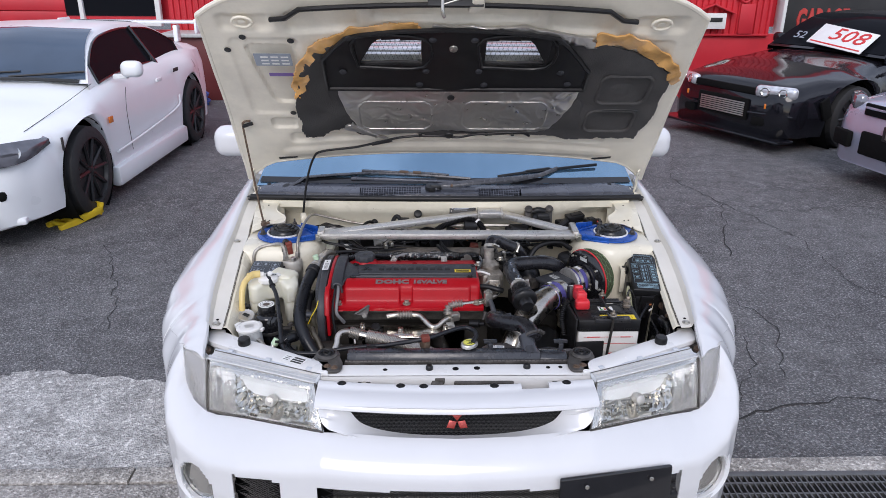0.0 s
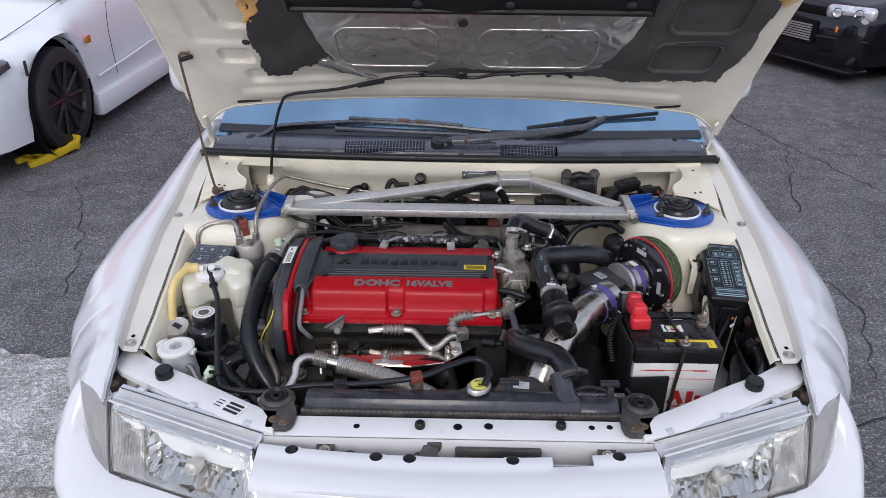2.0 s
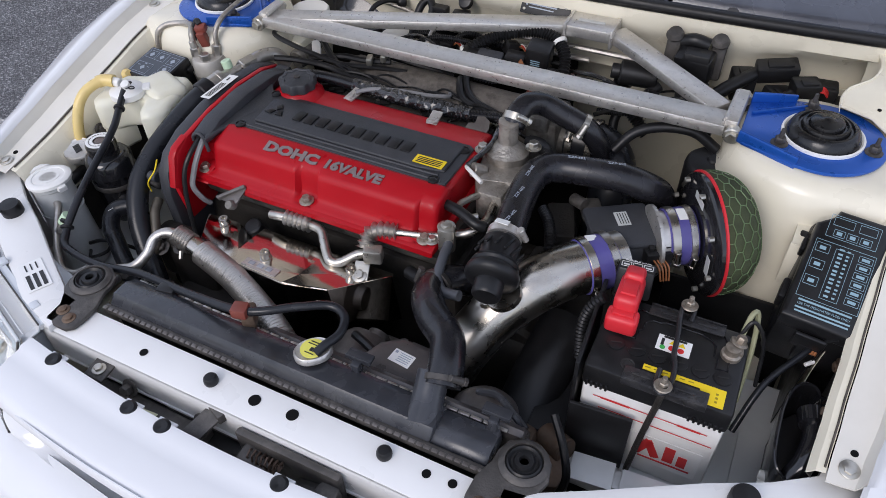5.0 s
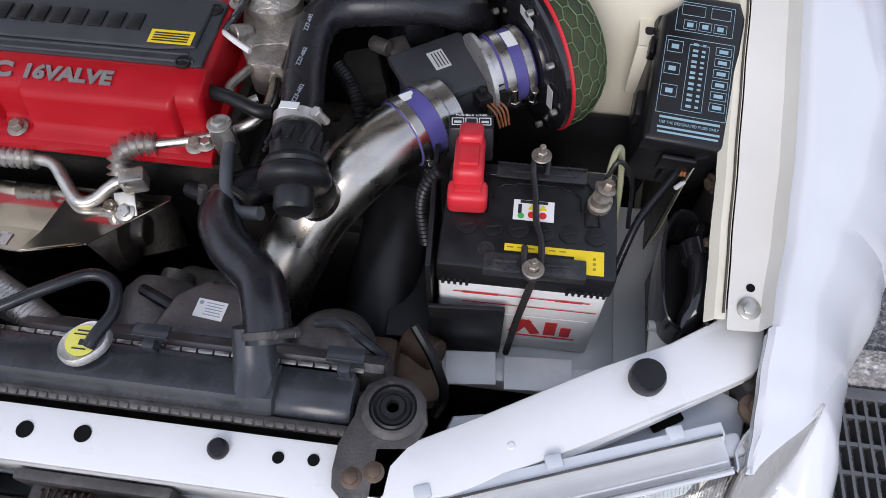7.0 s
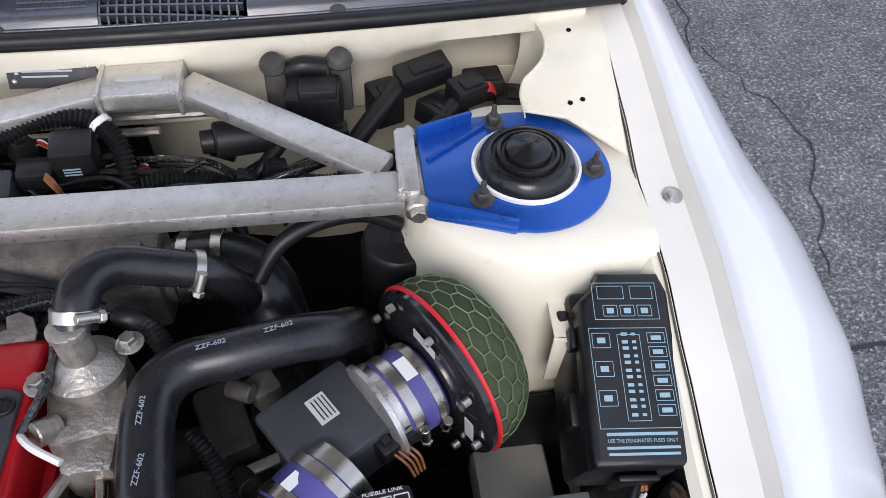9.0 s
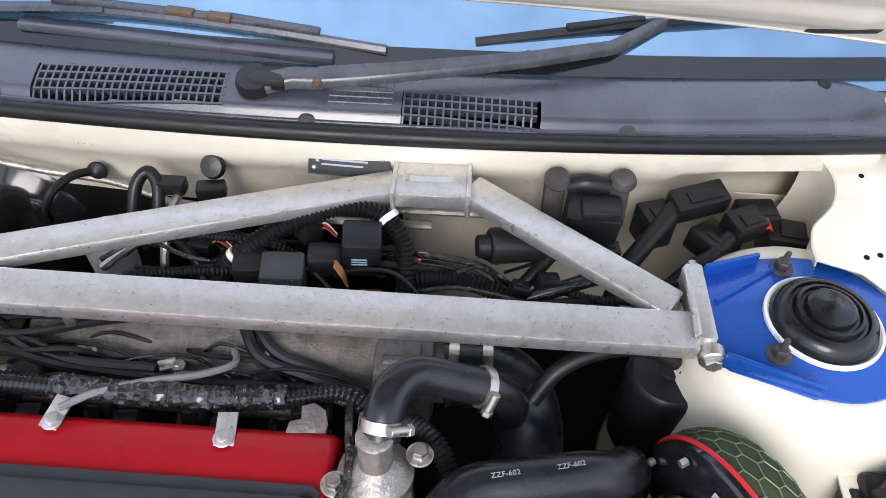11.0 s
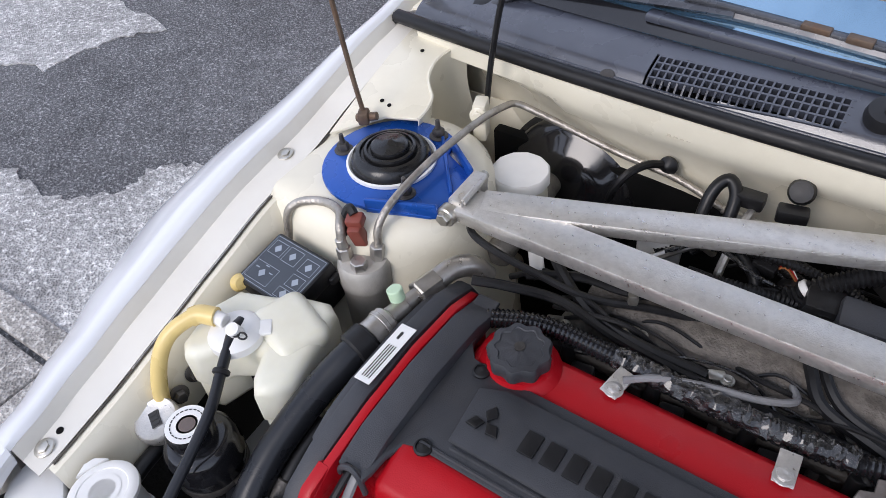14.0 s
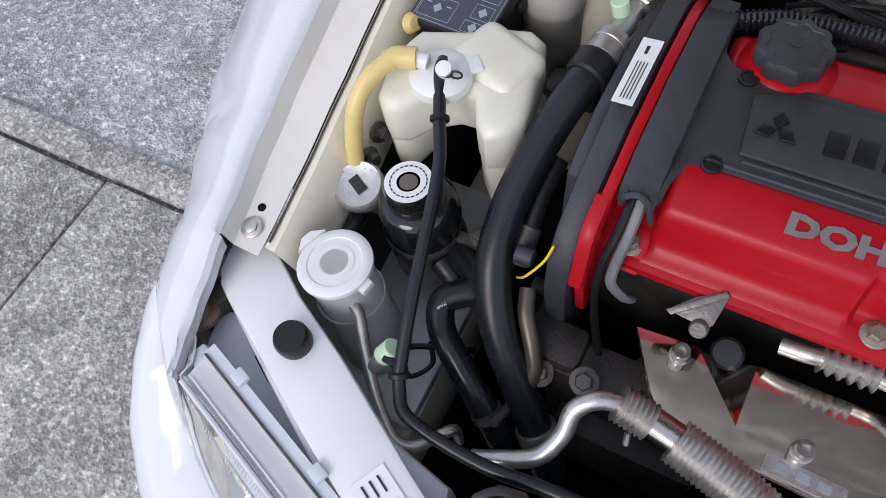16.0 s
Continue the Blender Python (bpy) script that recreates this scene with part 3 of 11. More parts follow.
part("concrete_patch", slab(ragged([(-7.0, 2.52), (-1.02, 2.59), (-1.02, 3.20), (-1.3, 3.20), (-1.70, 3.27), (-1.89, 3.305), (-2.00, 3.25), (-2.068, 3.18), (-2.05, 3.065), (-2.174, 2.927), (-2.327, 2.902), (-2.503, 2.932), (-2.656, 2.825),
                             (-3.0, 2.95), (-3.4, 2.95), (-4.5, 3.1), (-7.0, 3.0)], 0.018, 5), 0.0, 0.006, 0), M_PATCH, ground, "pale washed-out concrete patch with a ragged edge", smooth=0)
part("concrete_patch", slab(ragged([(-5.4, 3.30), (-3.9, 3.22), (-3.37, 3.266), (-3.05, 3.405), (-3.046, 3.533), (-2.95, 3.715), (-2.85, 3.875), (-3.28, 3.961), (-3.654, 3.944), (-5.2, 4.1)], 0.03, 5), 0.0, 0.006, 0), M_PATCH, ground, "pale washed-out concrete patch with a ragged edge", smooth=0)

pavement = thing("pavement", (0, 1.5, 0), "concrete kerb strip and slabs in front of the yard", "pavement", kind="structure")
kerb_mesh = mesh_of("kerb_stone", box((0, 0, 0), (0.995, 0.085, 0.06), 0.006), M_CONCRETE)
for i in range(-7, 8):
    k = part("kerb_stone", kerb_mesh, M_CONCRETE, pavement)
    k.location = (i * 1.0 + 0.35, 2.561 + 0.012 * (i + 0.35), -0.012 + rng.uniform(-0.002, 0.002))
    k.rotation_euler = (0, 0, 0.012)
slab_mesh = mesh_of("paving_slab", box((0, 0, 0), (0.985, 0.985, 0.08), 0.006), M_CONCRETE)
for i in range(-6, 1):
    for j in range(0, 6):
        s = part("paving_slab", slab_mesh, M_CONCRETE, pavement)
        s.location = (-1.115 + 0.995 * i, 1.995 - j * 0.995 + 0.006 * i, -0.022 + rng.uniform(-0.003, 0.003))
        s.rotation_euler = (0, 0, rng.uniform(-0.004, 0.004))
part("concrete_edge", box((3.5, 1.52, -0.03), (8.0, 1.3, 0.08), 0.004), M_CONCRETE, pavement)
drain = thing("drain_cover", (2.9, 2.44, 0), "long galvanised steel drain grating set beside the kerb", "drain", kind="structure")
part("frame", join(box((4.2, 2.512, 0.012), (7.0, 0.025, 0.03), 0.002), box((4.2, 2.192, 0.012), (7.0, 0.025, 0.03), 0.002)), M_GRATE, drain)
bar_mesh = mesh_of("bar", box((0, 0, 0.012), (0.006, 0.296, 0.026), 0), M_GRATE, 0)
for i in range(150):
    b = part("bar", bar_mesh, M_GRATE, drain)
    b.location = (0.86 + i * 0.022, 2.352, 0)
part("cross_bar", join(*[box((4.2, 2.24 + 0.056 * i, 0.017), (6.9, 0.008, 0.014), 0) for i in range(5)]), M_GRATE, drain)

# ---------------------------------------------------------------- garage wall behind
WY = 11.5
wall = thing("wall_north", (0, WY, 0), "red painted garage front of ribbed steel over a plain lower band", "wall", kind="structure")
part("lower_wall", box((0, WY + 0.12, 0.30), (26, 0.2, 1.00), 0.004), M_REDWALL, wall, "plain red rendered lower wall")


def ribs(x0, x1, z0, z1, pitch=0.09):
    n = int((x1 - x0) / pitch)
    xs = []
    for i in range(n):
        a = x0 + i * pitch
        xs += [(a, 0.0), (a + pitch * 0.3, 0.0), (a + pitch * 0.42, -0.03), (a + pitch * 0.78, -0.03), (a + pitch * 0.9, 0.0)]
    xs.append((x1, 0))
    vs, fs = [], []
    for x, d in xs:
        vs += [(x, WY + d, z0), (x, WY + d, z1)]
    fs = [(2 * i, 2 * i + 2, 2 * i + 3, 2 * i + 1) for i in range(len(xs) - 1)]
    return vs, fs


part("ribbed_cladding", ribs(-3.80, 5.02, 0.78, 3.4), M_REDWALL, wall, "red ribbed steel cladding", smooth=0)
part("backing", box((0, WY + 0.16, 2.2), (26, 0.1, 2.6), 0.004), M_REDWALL, wall)
for k in range(9):
    part("plank", box((-8.6, WY - 0.01, 0.98 + k * 0.16), (9.4, 0.03, 0.15), 0.006), M_REDWALL, wall)
part("ledge", box((0.6, WY - 0.02, 0.79), (8.8, 0.05, 0.03), 0.006), M_REDWALL, wall)
win = thing("window_1", (-4.5, WY, 0.97), "white-framed window with dark glass in the red wall", "window", kind="structure")
part("frame", join(box((-3.93, WY - 0.05, 1.62), (0.07, 0.09, 1.5), 0.006), box((-4.6, WY - 0.05, 0.895), (1.4, 0.12, 0.06), 0.006), box((-5.02, WY - 0.05, 1.62), (0.06, 0.08, 1.5), 0.006), box((-4.6, WY - 0.05, 2.42), (1.4, 0.09, 0.06), 0.006)), M_LABEL, win, "white window frame")
part("pane", box((-4.47, WY - 0.03, 1.7), (1.05, 0.02, 1.4), 0), M_TINT, win)
part("pane", box((-5.15, WY - 0.03, 1.7), (0.22, 0.02, 1.4), 0), M_TINT, win)
sign = thing("sign_board", (6.2, WY - 0.08, 0.4), "black sign board with red block lettering and a white edge strip", "sign")
part("board", box((6.85, WY - 0.0025, 1.65), (3.35, 0.225, 2.5), 0.006), M_SIGN, sign)
part("edge_strip", box((5.15, WY - 0.02, 1.65), (0.05, 0.25, 2.5), 0.006), M_LABEL, sign, "white edge strip")
part("lettering", lettering("GARAGE", 0.42, 0.02, facing((5.73, WY - 0.125, 1.0), (0, -1, 0), (0, 0, 1)), 0.46, 0, 0.018), M_SIGNRED, sign, "red block lettering", smooth=0)
part("emblem", join(lathe([(0.15, 0), (0.15, 0.02), (0.11, 0.02), (0.11, 0)], (6.33, WY - 0.115, 1.0), (0, -1, 0), 24), slab([(-0.03, -0.11), (0.03, -0.11), (0.0, 0.11)], 0, 0.02, 0, facing((6.33, WY - 0.115, 1.0), (0, -1, 0), (0, 0, 1)))), M_SIGNRED, sign, "round red emblem")
part("writing", join(*[box((6.62 + i * 0.2, WY - 0.12, 1.0), (0.14, 0.01, 0.27), 0.01) for i in range(4)]), M_SIGNRED, sign)
mbox = thing("post_box", (4.1, WY - 0.1, 0.9), "small pale wall box with a pitched red roof line above", "mailbox")
part("body", box((4.11, WY - 0.08, 0.99), (0.40, 0.12, 0.22), 0.008), M_CAPWHITE, mbox)
part("slot", box((4.15, WY - 0.145, 1.01), (0.20, 0.01, 0.06), 0.002), M_INK, mbox)
part("roof", join(box((3.96, WY - 0.08, 1.16), (0.36, 0.14, 0.02), 0.004, (0, -22, 0)), box((4.28, WY - 0.08, 1.16), (0.36, 0.14, 0.02), 0.004, (0, 22, 0))), M_REDWALL, mbox)
cable = thing("wall_cable", (3.8, WY - 0.05, 1.2), "red painted cable looped along the wall", "cable")
part("loop", tube([(3.65, WY - 0.05, 1.45), (3.95, WY - 0.06, 1.5), (4.35, WY - 0.06, 1.42), (4.60, WY - 0.06, 1.25), (4.75, WY - 0.06, 1.5)], 0.018, 8), M_REDWALL, cable)
part("loop", tube([(4.45, WY - 0.05, 1.5), (4.55, WY - 0.07, 1.36), (4.75, WY - 0.07, 1.36), (4.85, WY - 0.06, 1.5)], 0.018, 8), M_REDWALL, cable)
solo("wall_hatch", box((4.64, WY - 0.05, 1.02), (0.22, 0.04, 0.42), 0.006), M_REDWALL, "small red painted hatch on the ribbed wall", "hatch")
hose = thing("garden_hose", (-3.2, 10.6, 0), "blue hose lying in loops at the wall foot", "hose")
part("coil", tube([(-3.35 + 0.28 * math.cos(a * 0.9) * (1 + 0.1 * math.sin(3 * a)), 10.45 + 0.30 * math.sin(a * 0.9), -0.08 + 0.006 * a) for a in range(0, 24)], 0.014, 8, 3), mat("blue_hose", (0.03, 0.10, 0.35), 0.45), hose)
bench = thing("cabinet", (-3.35, 11.0, 0), "dark red-brown low cabinet against the wall", "cabinet")
part("body", box((-3.25, 11.15, 0.32), (0.9, 0.5, 0.88), 0.01), mat("dark_red_cabinet", (0.12, 0.02, 0.02), 0.5), bench)
part("top", box((-3.25, 11.12, 0.79), (1.0, 0.6, 0.05), 0.008), M_FROST, bench, "pale grey top")

# ---------------------------------------------------------------- parked cars
def wheel(parent, x, y, r, w, side, spokes=10, rim=M_RIM):
    ax = (side, 0, 0)
    t = part("wheel", lathe([(r * 0.70, -w / 2), (r * 0.90, -w / 2), (r * 0.985, -w * 0.40), (r, -w * 0.25), (r, w * 0.25), (r * 0.985, w * 0.42), (r * 0.92, w * 0.5), (r * 0.74, w * 0.5), (r * 0.72, w * 0.44)], (x, y, r), ax, 40, cap=False), M_TYRE, parent, "black low-profile tyre on a dark alloy wheel")
    g = [lathe([(r * 0.74, w * 0.36), (r * 0.76, w * 0.47), (r * 0.71, w * 0.48), (r * 0.67, w * 0.30), (r * 0.64, -w * 0.2), (0.01, -w * 0.22)], (x, y, r), ax, 40),
         lathe([(r * 0.17, 0), (r * 0.17, w * 0.36), (r * 0.10, w * 0.42), (0.001, w * 0.42)], (x, y, r), ax, 18)]
    for i in range(spokes):
        a = 2 * math.pi * i / spokes
        c, s = math.cos(a), math.sin(a)
        p0 = Vector((x + side * w * 0.34, y + c * r * 0.12, r + s * r * 0.12))
        p1 = Vector((x + side * w * 0.42, y + c * r * 0.70, r + s * r * 0.70))
        g.append(tube([p0, p1], (r * 0.06, r * 0.042), 6, 2, sharp=True))
    part("rim", join(*g), rim, t, "dark multi-spoke alloy rim")


def car(name, m, paint, label, D):
    """A parked car in its own frame: nose to -y. D holds its tables along y."""
    ob = thing(name, m, label, "car", local=True)
    W, R, yf, yr = D["half"], D["tyre"], D["front_axle"], D["rear_axle"]
    ys = sorted(set([round(y, 3) for y in steps(D["nose"], D["tail"], 64)]))

    def low(y):
        z = D["sill"]
        for c in (yf, yr):
            d = abs(y - c)
            if d < R + 0.05:
                z = max(z, R + math.sqrt((R + 0.05) ** 2 - d * d))
        return z

    def section(y):
        w, top, belt = W * lerp_table(D["plan"], y), lerp_table(D["top"], y), lerp_table(D["belt"], y)
        zb = low(y)
        belt = max(belt, zb + 0.05)
        fl = max(0, 1 - min(abs(y - yf), abs(y - yr)) / (R + 0.15)) * 0.03
        return [(w * 0.93, zb), (w * 0.985 + fl, zb + 0.02), (w + fl, zb + (belt - zb) * 0.45), (w * 0.985, zb + (belt - zb) * 0.8), (w * 0.93, belt), (w * 0.80, belt + (top - belt) * 0.55), (w * 0.5, top - 0.01), (0, top)]

    vs, fs = [], []
    for y in ys:
        s = section(y)
        vs += [(x, y, z) for x, z in s] + [(-x, y, z) for x, z in reversed(s[:-1])]
    k = 15
    for i in range(len(ys) - 1):
        for j in range(k - 1):
            fs.append((i * k + j, i * k + j + 1, (i + 1) * k + j + 1, (i + 1) * k + j))
    fs += [tuple(reversed(range(k))), tuple(range((len(ys) - 1) * k, len(ys) * k))]
    body = part("body", (vs, [tuple(reversed(f)) for f in fs]), paint, ob, smooth=50)
    part("underbody", box((0, (D["nose"] + D["tail"]) / 2, 0.36), (W * 1.4, (D["tail"] - D["nose"]) * 0.78, 0.32), 0.02), M_DARKVOID, ob)
    # glasshouse
    g = D["cabin"]  # (y base front, y roof front, y roof rear, y base rear, z base, z roof)
    wb, wr = W * 0.86, W * 0.64
    stations = []
    for t in steps(0, 1, 6):
        stations.append((g[0] + (g[1] - g[0]) * t, g[4] + (g[5] - g[4]) * math.sin(t * 1.45) / math.sin(1.45)))
    for t in steps(0, 1, 4)[1:]:
        stations.append((g[1] + (g[2] - g[1]) * t, g[5] + 0.025 * math.sin(t * math.pi)))
    for t in steps(0, 1, 6)[1:]:
        stations.append((g[2] + (g[3] - g[2]) * t, g[5] + (g[4] + 0.02 - g[5]) * (1 - math.cos(t * 1.5)) / (1 - math.cos(1.5))))

    def shell(grow):
        vs, fs = [], []
        for y, z in stations:
            h = max((z - g[4]) / (g[5] - g[4]), 0)
            w1 = wb + (wr - wb) * h + grow
            vs += [(wb + grow, y, g[4] - 0.05), (w1, y, g[4] + (z - g[4]) * 0.92 + grow), (w1 * 0.9, y, z + grow), (0, y, z + 0.015 + grow), (-w1 * 0.9, y, z + grow), (-w1, y, g[4] + (z - g[4]) * 0.92 + grow), (-wb - grow, y, g[4] - 0.05)]
        for i in range(len(stations) - 1):
            for j in range(6):
                fs.append((i * 7 + j, (i + 1) * 7 + j, (i + 1) * 7 + j + 1, i * 7 + j + 1))
        return vs, fs

    part("greenhouse", shell(0.0), paint, ob, smooth=50)
    n = len(stations)

    def on_roof(t, u, grow=0.007):
        """A point of the shell's upper surface: t along the stations, u across."""
        i = min(int(t), n - 2)
        y, z = (stations[i][k] + (stations[i + 1][k] - stations[i][k]) * (t - i) for k in (0, 1))
        w = (wb + (wr - wb) * max((z - g[4]) / (g[5] - g[4]), 0)) * 0.9
        return Vector((u * w, y, z + 0.015 * (1 - abs(u)) + grow))

    def on_side(t, h, s):
        i = min(int(t), n - 2)
        y, z = (stations[i][k] + (stations[i + 1][k] - stations[i][k]) * (t - i) for k in (0, 1))
        top = wb + (wr - wb) * max((z - g[4]) / (g[5] - g[4]), 0)
        za, zb_ = g[4] - 0.05, g[4] + (z - g[4]) * 0.92
        return Vector((s * (wb + (top - wb) * h + 0.005), y, za + (zb_ - za) * h))

    part("windscreen", sheet(lambda t, u: on_roof(t, u), steps(0.25, 5.6, 14), steps(-1.085, 1.085, 12), 0.0), D.get("screen", M_TINT), ob, "dark tinted windscreen")
    part("rear_screen", sheet(lambda t, u: on_roof(t, u), steps(10.3, n - 1.4, 10), steps(-0.9, 0.9, 8), 0.0), M_TINT, ob)
    for s in (1, -1):
        side = sheet(lambda t, h: on_side(t, h, s), steps(1.6, n - 2.6, 26), steps(0.16, 0.93, 5), 0.0)
        part("side_window", side, M_TINT, ob, "dark tinted side glass")
        rim = [on_side(t, 0.16, s) for t in steps(1.6, n - 2.6, 16)] + [on_side(t, 0.93, s) for t in steps(n - 2.6, 1.6, 16)]
        part("window_seal", tube(rim + rim[:1], 0.010, 6, 1, sharp=True), M_GLOSSBLK, ob)
        zb = lambda z: g[4] + (z - g[4]) * 0.92
        mid = (g[1] + g[2]) / 2 + D.get("bpillar", 0.25)
        part("door_pillar", tube([(s * (wb + 0.004), mid + 0.05, g[4] - 0.02), (s * (wr + 0.006), mid - 0.05, zb(g[5]))], 0.025, 8), M_GLOSSBLK, ob)
        wm = box((s * (W + 0.06), g[0] + 0.42, g[4] + 0.06), (0.17, 0.12, 0.13), 0.05, seg=4)
        part("door_mirror", join(wm, box((s * (W - 0.04), g[0] + 0.43, g[4] + 0.0), (0.12, 0.05, 0.04), 0.012)), paint, ob)
        # door lines and skirt
        part("door_gap", tube([(s * (W * 0.995), y, z) for y, z in ((g[0] + 0.38, 0.30), (g[0] + 0.36, 0.62), (g[0] + 0.40, g[4] - 0.08))], 0.0022, 6), M_DARKVOID, ob)
        part("side_skirt", box((s * (W - 0.01), (yf + yr) / 2, D["sill"] + 0.02), (0.09, yr - yf - 2 * R - 0.14, 0.16), 0.03), paint, ob)
        part("door_handle", box((s * (W + 0.004), g[0] + 1.15, g[4] - 0.12), (0.02, 0.14, 0.035), 0.01), paint, ob)
        for yy in (yf, yr):
            wheel(ob, s * (W - 0.09), yy, R, 0.22, s)
            part("wheel_well", lathe([(R + 0.06, 0), (R + 0.06, 0.26), (0.02, 0.27)], (s * (W - 0.01), yy, R), (-s, 0, 0), 32, cap=False), M_DARKVOID, ob)
    return ob, body


white = dict(screen=M_BLUESCREEN, half=0.85, tyre=0.325, front_axle=0.0, rear_axle=2.525, sill=0.15, nose=-0.95, tail=3.50,
             plan=[(-0.95, 0.60), (-0.88, 0.74), (-0.75, 0.85), (-0.5, 0.95), (-0.2, 1.0), (1.2, 0.985), (2.5, 1.0), (3.2, 0.93), (3.5, 0.72)],
             top=[(-0.95, 0.48), (-0.88, 0.60), (-0.7, 0.68), (0.0, 0.82), (0.55, 0.93), (1.5, 0.95), (2.8, 0.98), (3.3, 0.98), (3.5, 0.85)],
             belt=[(-0.95, 0.44), (-0.75, 0.59), (-0.2, 0.72), (0.5, 0.82), (1.5, 0.86), (2.6, 0.90), (3.3, 0.90), (3.5, 0.80)],
             cabin=(0.42, 1.14, 2.02, 2.85, 0.89, 1.245))
coupe, cb = car("coupe", pose(-3.365, 5.555, 0, -0.9, 0, 0), M_WHITE2, "white two-door sports coupe with a rear wing and black wheels", white)
part("rear_wing", join(box((0, 3.35, 1.17), (1.5, 0.22, 0.03), 0.012), box((0.74, 3.33, 1.13), (0.03, 0.26, 0.16), 0.012), box((-0.74, 3.33, 1.13), (0.03, 0.26, 0.16), 0.012), box((0.5, 3.3, 1.05), (0.05, 0.12, 0.18), 0.012), box((-0.5, 3.3, 1.05), (0.05, 0.12, 0.18), 0.012)), M_WHITE2, coupe, "white rear wing on two struts")
def swept_lamp(u, v):
    top = curve([(0.30, -0.905, 0.625), (0.50, -0.87, 0.665), (0.64, -0.775, 0.672), (0.735, -0.58, 0.660), (0.772, -0.42, 0.637)], 5)
    low = curve([(0.32, -0.930, 0.560), (0.50, -0.905, 0.552), (0.64, -0.825, 0.550), (0.735, -0.68, 0.560), (0.776, -0.42, 0.630)], 5)
    i = round(u * 20)
    return top[i].lerp(low[i], v) + Vector((0.35, -0.8, 0.45)) * 0.018 * math.sin(math.pi * v)


for s in (1, -1):
    g = sheet(swept_lamp, steps(0, 1, 20), steps(0, 1, 6), 0.03)
    hl = part("headlight", g if s > 0 else mirrored(g), M_LAMPGREY, coupe, "smoky swept headlamp with two projectors")
    for u in (0.35, 0.66):
        q = swept_lamp(u, 0.5)
        part("lamp_projector", lathe([(0.050, -0.01), (0.048, 0.010), (0.036, 0.012), (0.030, 0.008), (0.018, 0.016), (0.001, 0.020)], (s * q.x, q.y, q.z), (s * 0.45, -0.8, 0.4), 18), M_REFLECT, hl)
part("bumper_vent", box((0.56, -0.865, 0.37), (0.26, 0.08, 0.075), 0.03, (0, 0, 32)), M_DARKVOID, coupe)
part("bumper_intake", box((0, -0.86, 0.32), (0.75, 0.04, 0.12), 0.02), M_DARKVOID, coupe)
part("front_lip", box((0.3, -0.76, 0.185), (0.85, 0.26, 0.05), 0.02, (0, 0, 16)), M_WHITE2, coupe)
part("front_lip", box((-0.3, -0.76, 0.185), (0.85, 0.26, 0.05), 0.02, (0, 0, -16)), M_WHITE2, coupe)
part("side_marker", box((0.862, 0.42, 0.62), (0.012, 0.07, 0.05), 0.006), M_ORANGE, coupe, "orange side marker lamp")
part("wing_script", join(*[box((0.845, 2.02 + 0.03 * i, 0.80), (0.006, 0.02, 0.035), 0.002) for i in range(5)]), M_INK, coupe)
part("wiper", join(tube([(-0.45, 0.42, 0.94), (0.2, 0.50, 0.97)], 0.009, 6), tube([(0.15, 0.42, 0.94), (0.68, 0.50, 0.97)], 0.009, 6)), M_INK, coupe)
part("cowl_strip", tube([(-0.66, 0.43, 0.905), (-0.3, 0.395, 0.925), (0.3, 0.395, 0.925), (0.66, 0.43, 0.905)], 0.028, 8, flat=0.5), M_INK, coupe)
part("skirt_crease", tube([(0.866, 0.46, 0.36), (0.872, 1.2, 0.40), (0.868, 1.95, 0.46), (0.866, 2.05, 0.56)], 0.010, 8), M_WHITE2, coupe)
part("fender_clip", box((0.852, -0.36, 0.60), (0.012, 0.02, 0.09), 0.004), M_INK, coupe)
part("bonnet_line", tube([(0.74, 0.45, 0.885), (0.72, 0.0, 0.80), (0.66, -0.45, 0.70)], 0.002, 6), M_DARKVOID, coupe)

ramp = thing("wheel_chock", (-2.72, 5.48, 0), "yellow painted steel wheel chock under the front tyre", "chock")
rm = pose(-2.615, 5.37, 0, 0, 0, 62)
part("rail", moved(box((0, 0.05, 0.03), (0.36, 0.03, 0.05), 0.005, (0, -8, 0)), rm), M_YELLOWTOOL, ramp)
part("rail", moved(box((0, -0.08, 0.03), (0.36, 0.03, 0.05), 0.005, (0, -8, 0)), rm), M_YELLOWTOOL, ramp)
for i in range(5):
    part("rung", moved(box((-0.14 + 0.07 * i, -0.015, 0.028 + 0.006 * i), (0.022, 0.13, 0.025), 0.004), rm), M_YELLOWTOOL, ramp)
part("stop_plate", moved(box((0.17, -0.015, 0.06), (0.02, 0.16, 0.09), 0.004, (0, 20, 0)), rm), M_YELLOWTOOL, ramp)

black = dict(half=0.89, tyre=0.33, front_axle=0.0, rear_axle=2.665, sill=0.15, nose=-0.92, tail=3.65,
             plan=[(-0.92, 0.74), (-0.87, 0.86), (-0.70, 0.95), (-0.42, 0.99), (-0.1, 1.0), (1.2, 0.97), (2.6, 1.0), (3.4, 0.95), (3.65, 0.85)],
             top=[(-0.92, 0.64), (-0.87, 0.70), (-0.5, 0.765), (0.0, 0.83), (0.6, 0.91), (1.5, 0.95), (3.4, 1.0), (3.65, 0.9)],
             belt=[(-0.92, 0.56), (-0.8, 0.63), (-0.2, 0.73), (0.5, 0.80), (1.5, 0.86), (3.4, 0.93), (3.65, 0.85)],
             cabin=(0.52, 1.22, 2.2, 3.0, 0.90, 1.29))
bm_ = pose(4.02, 8.68, -0.062, 0, 0, -65)
bcar, _ = car("sports_car", bm_, M_BLACKPAINT, "glossy black sports car with a front mounted cooler", black)
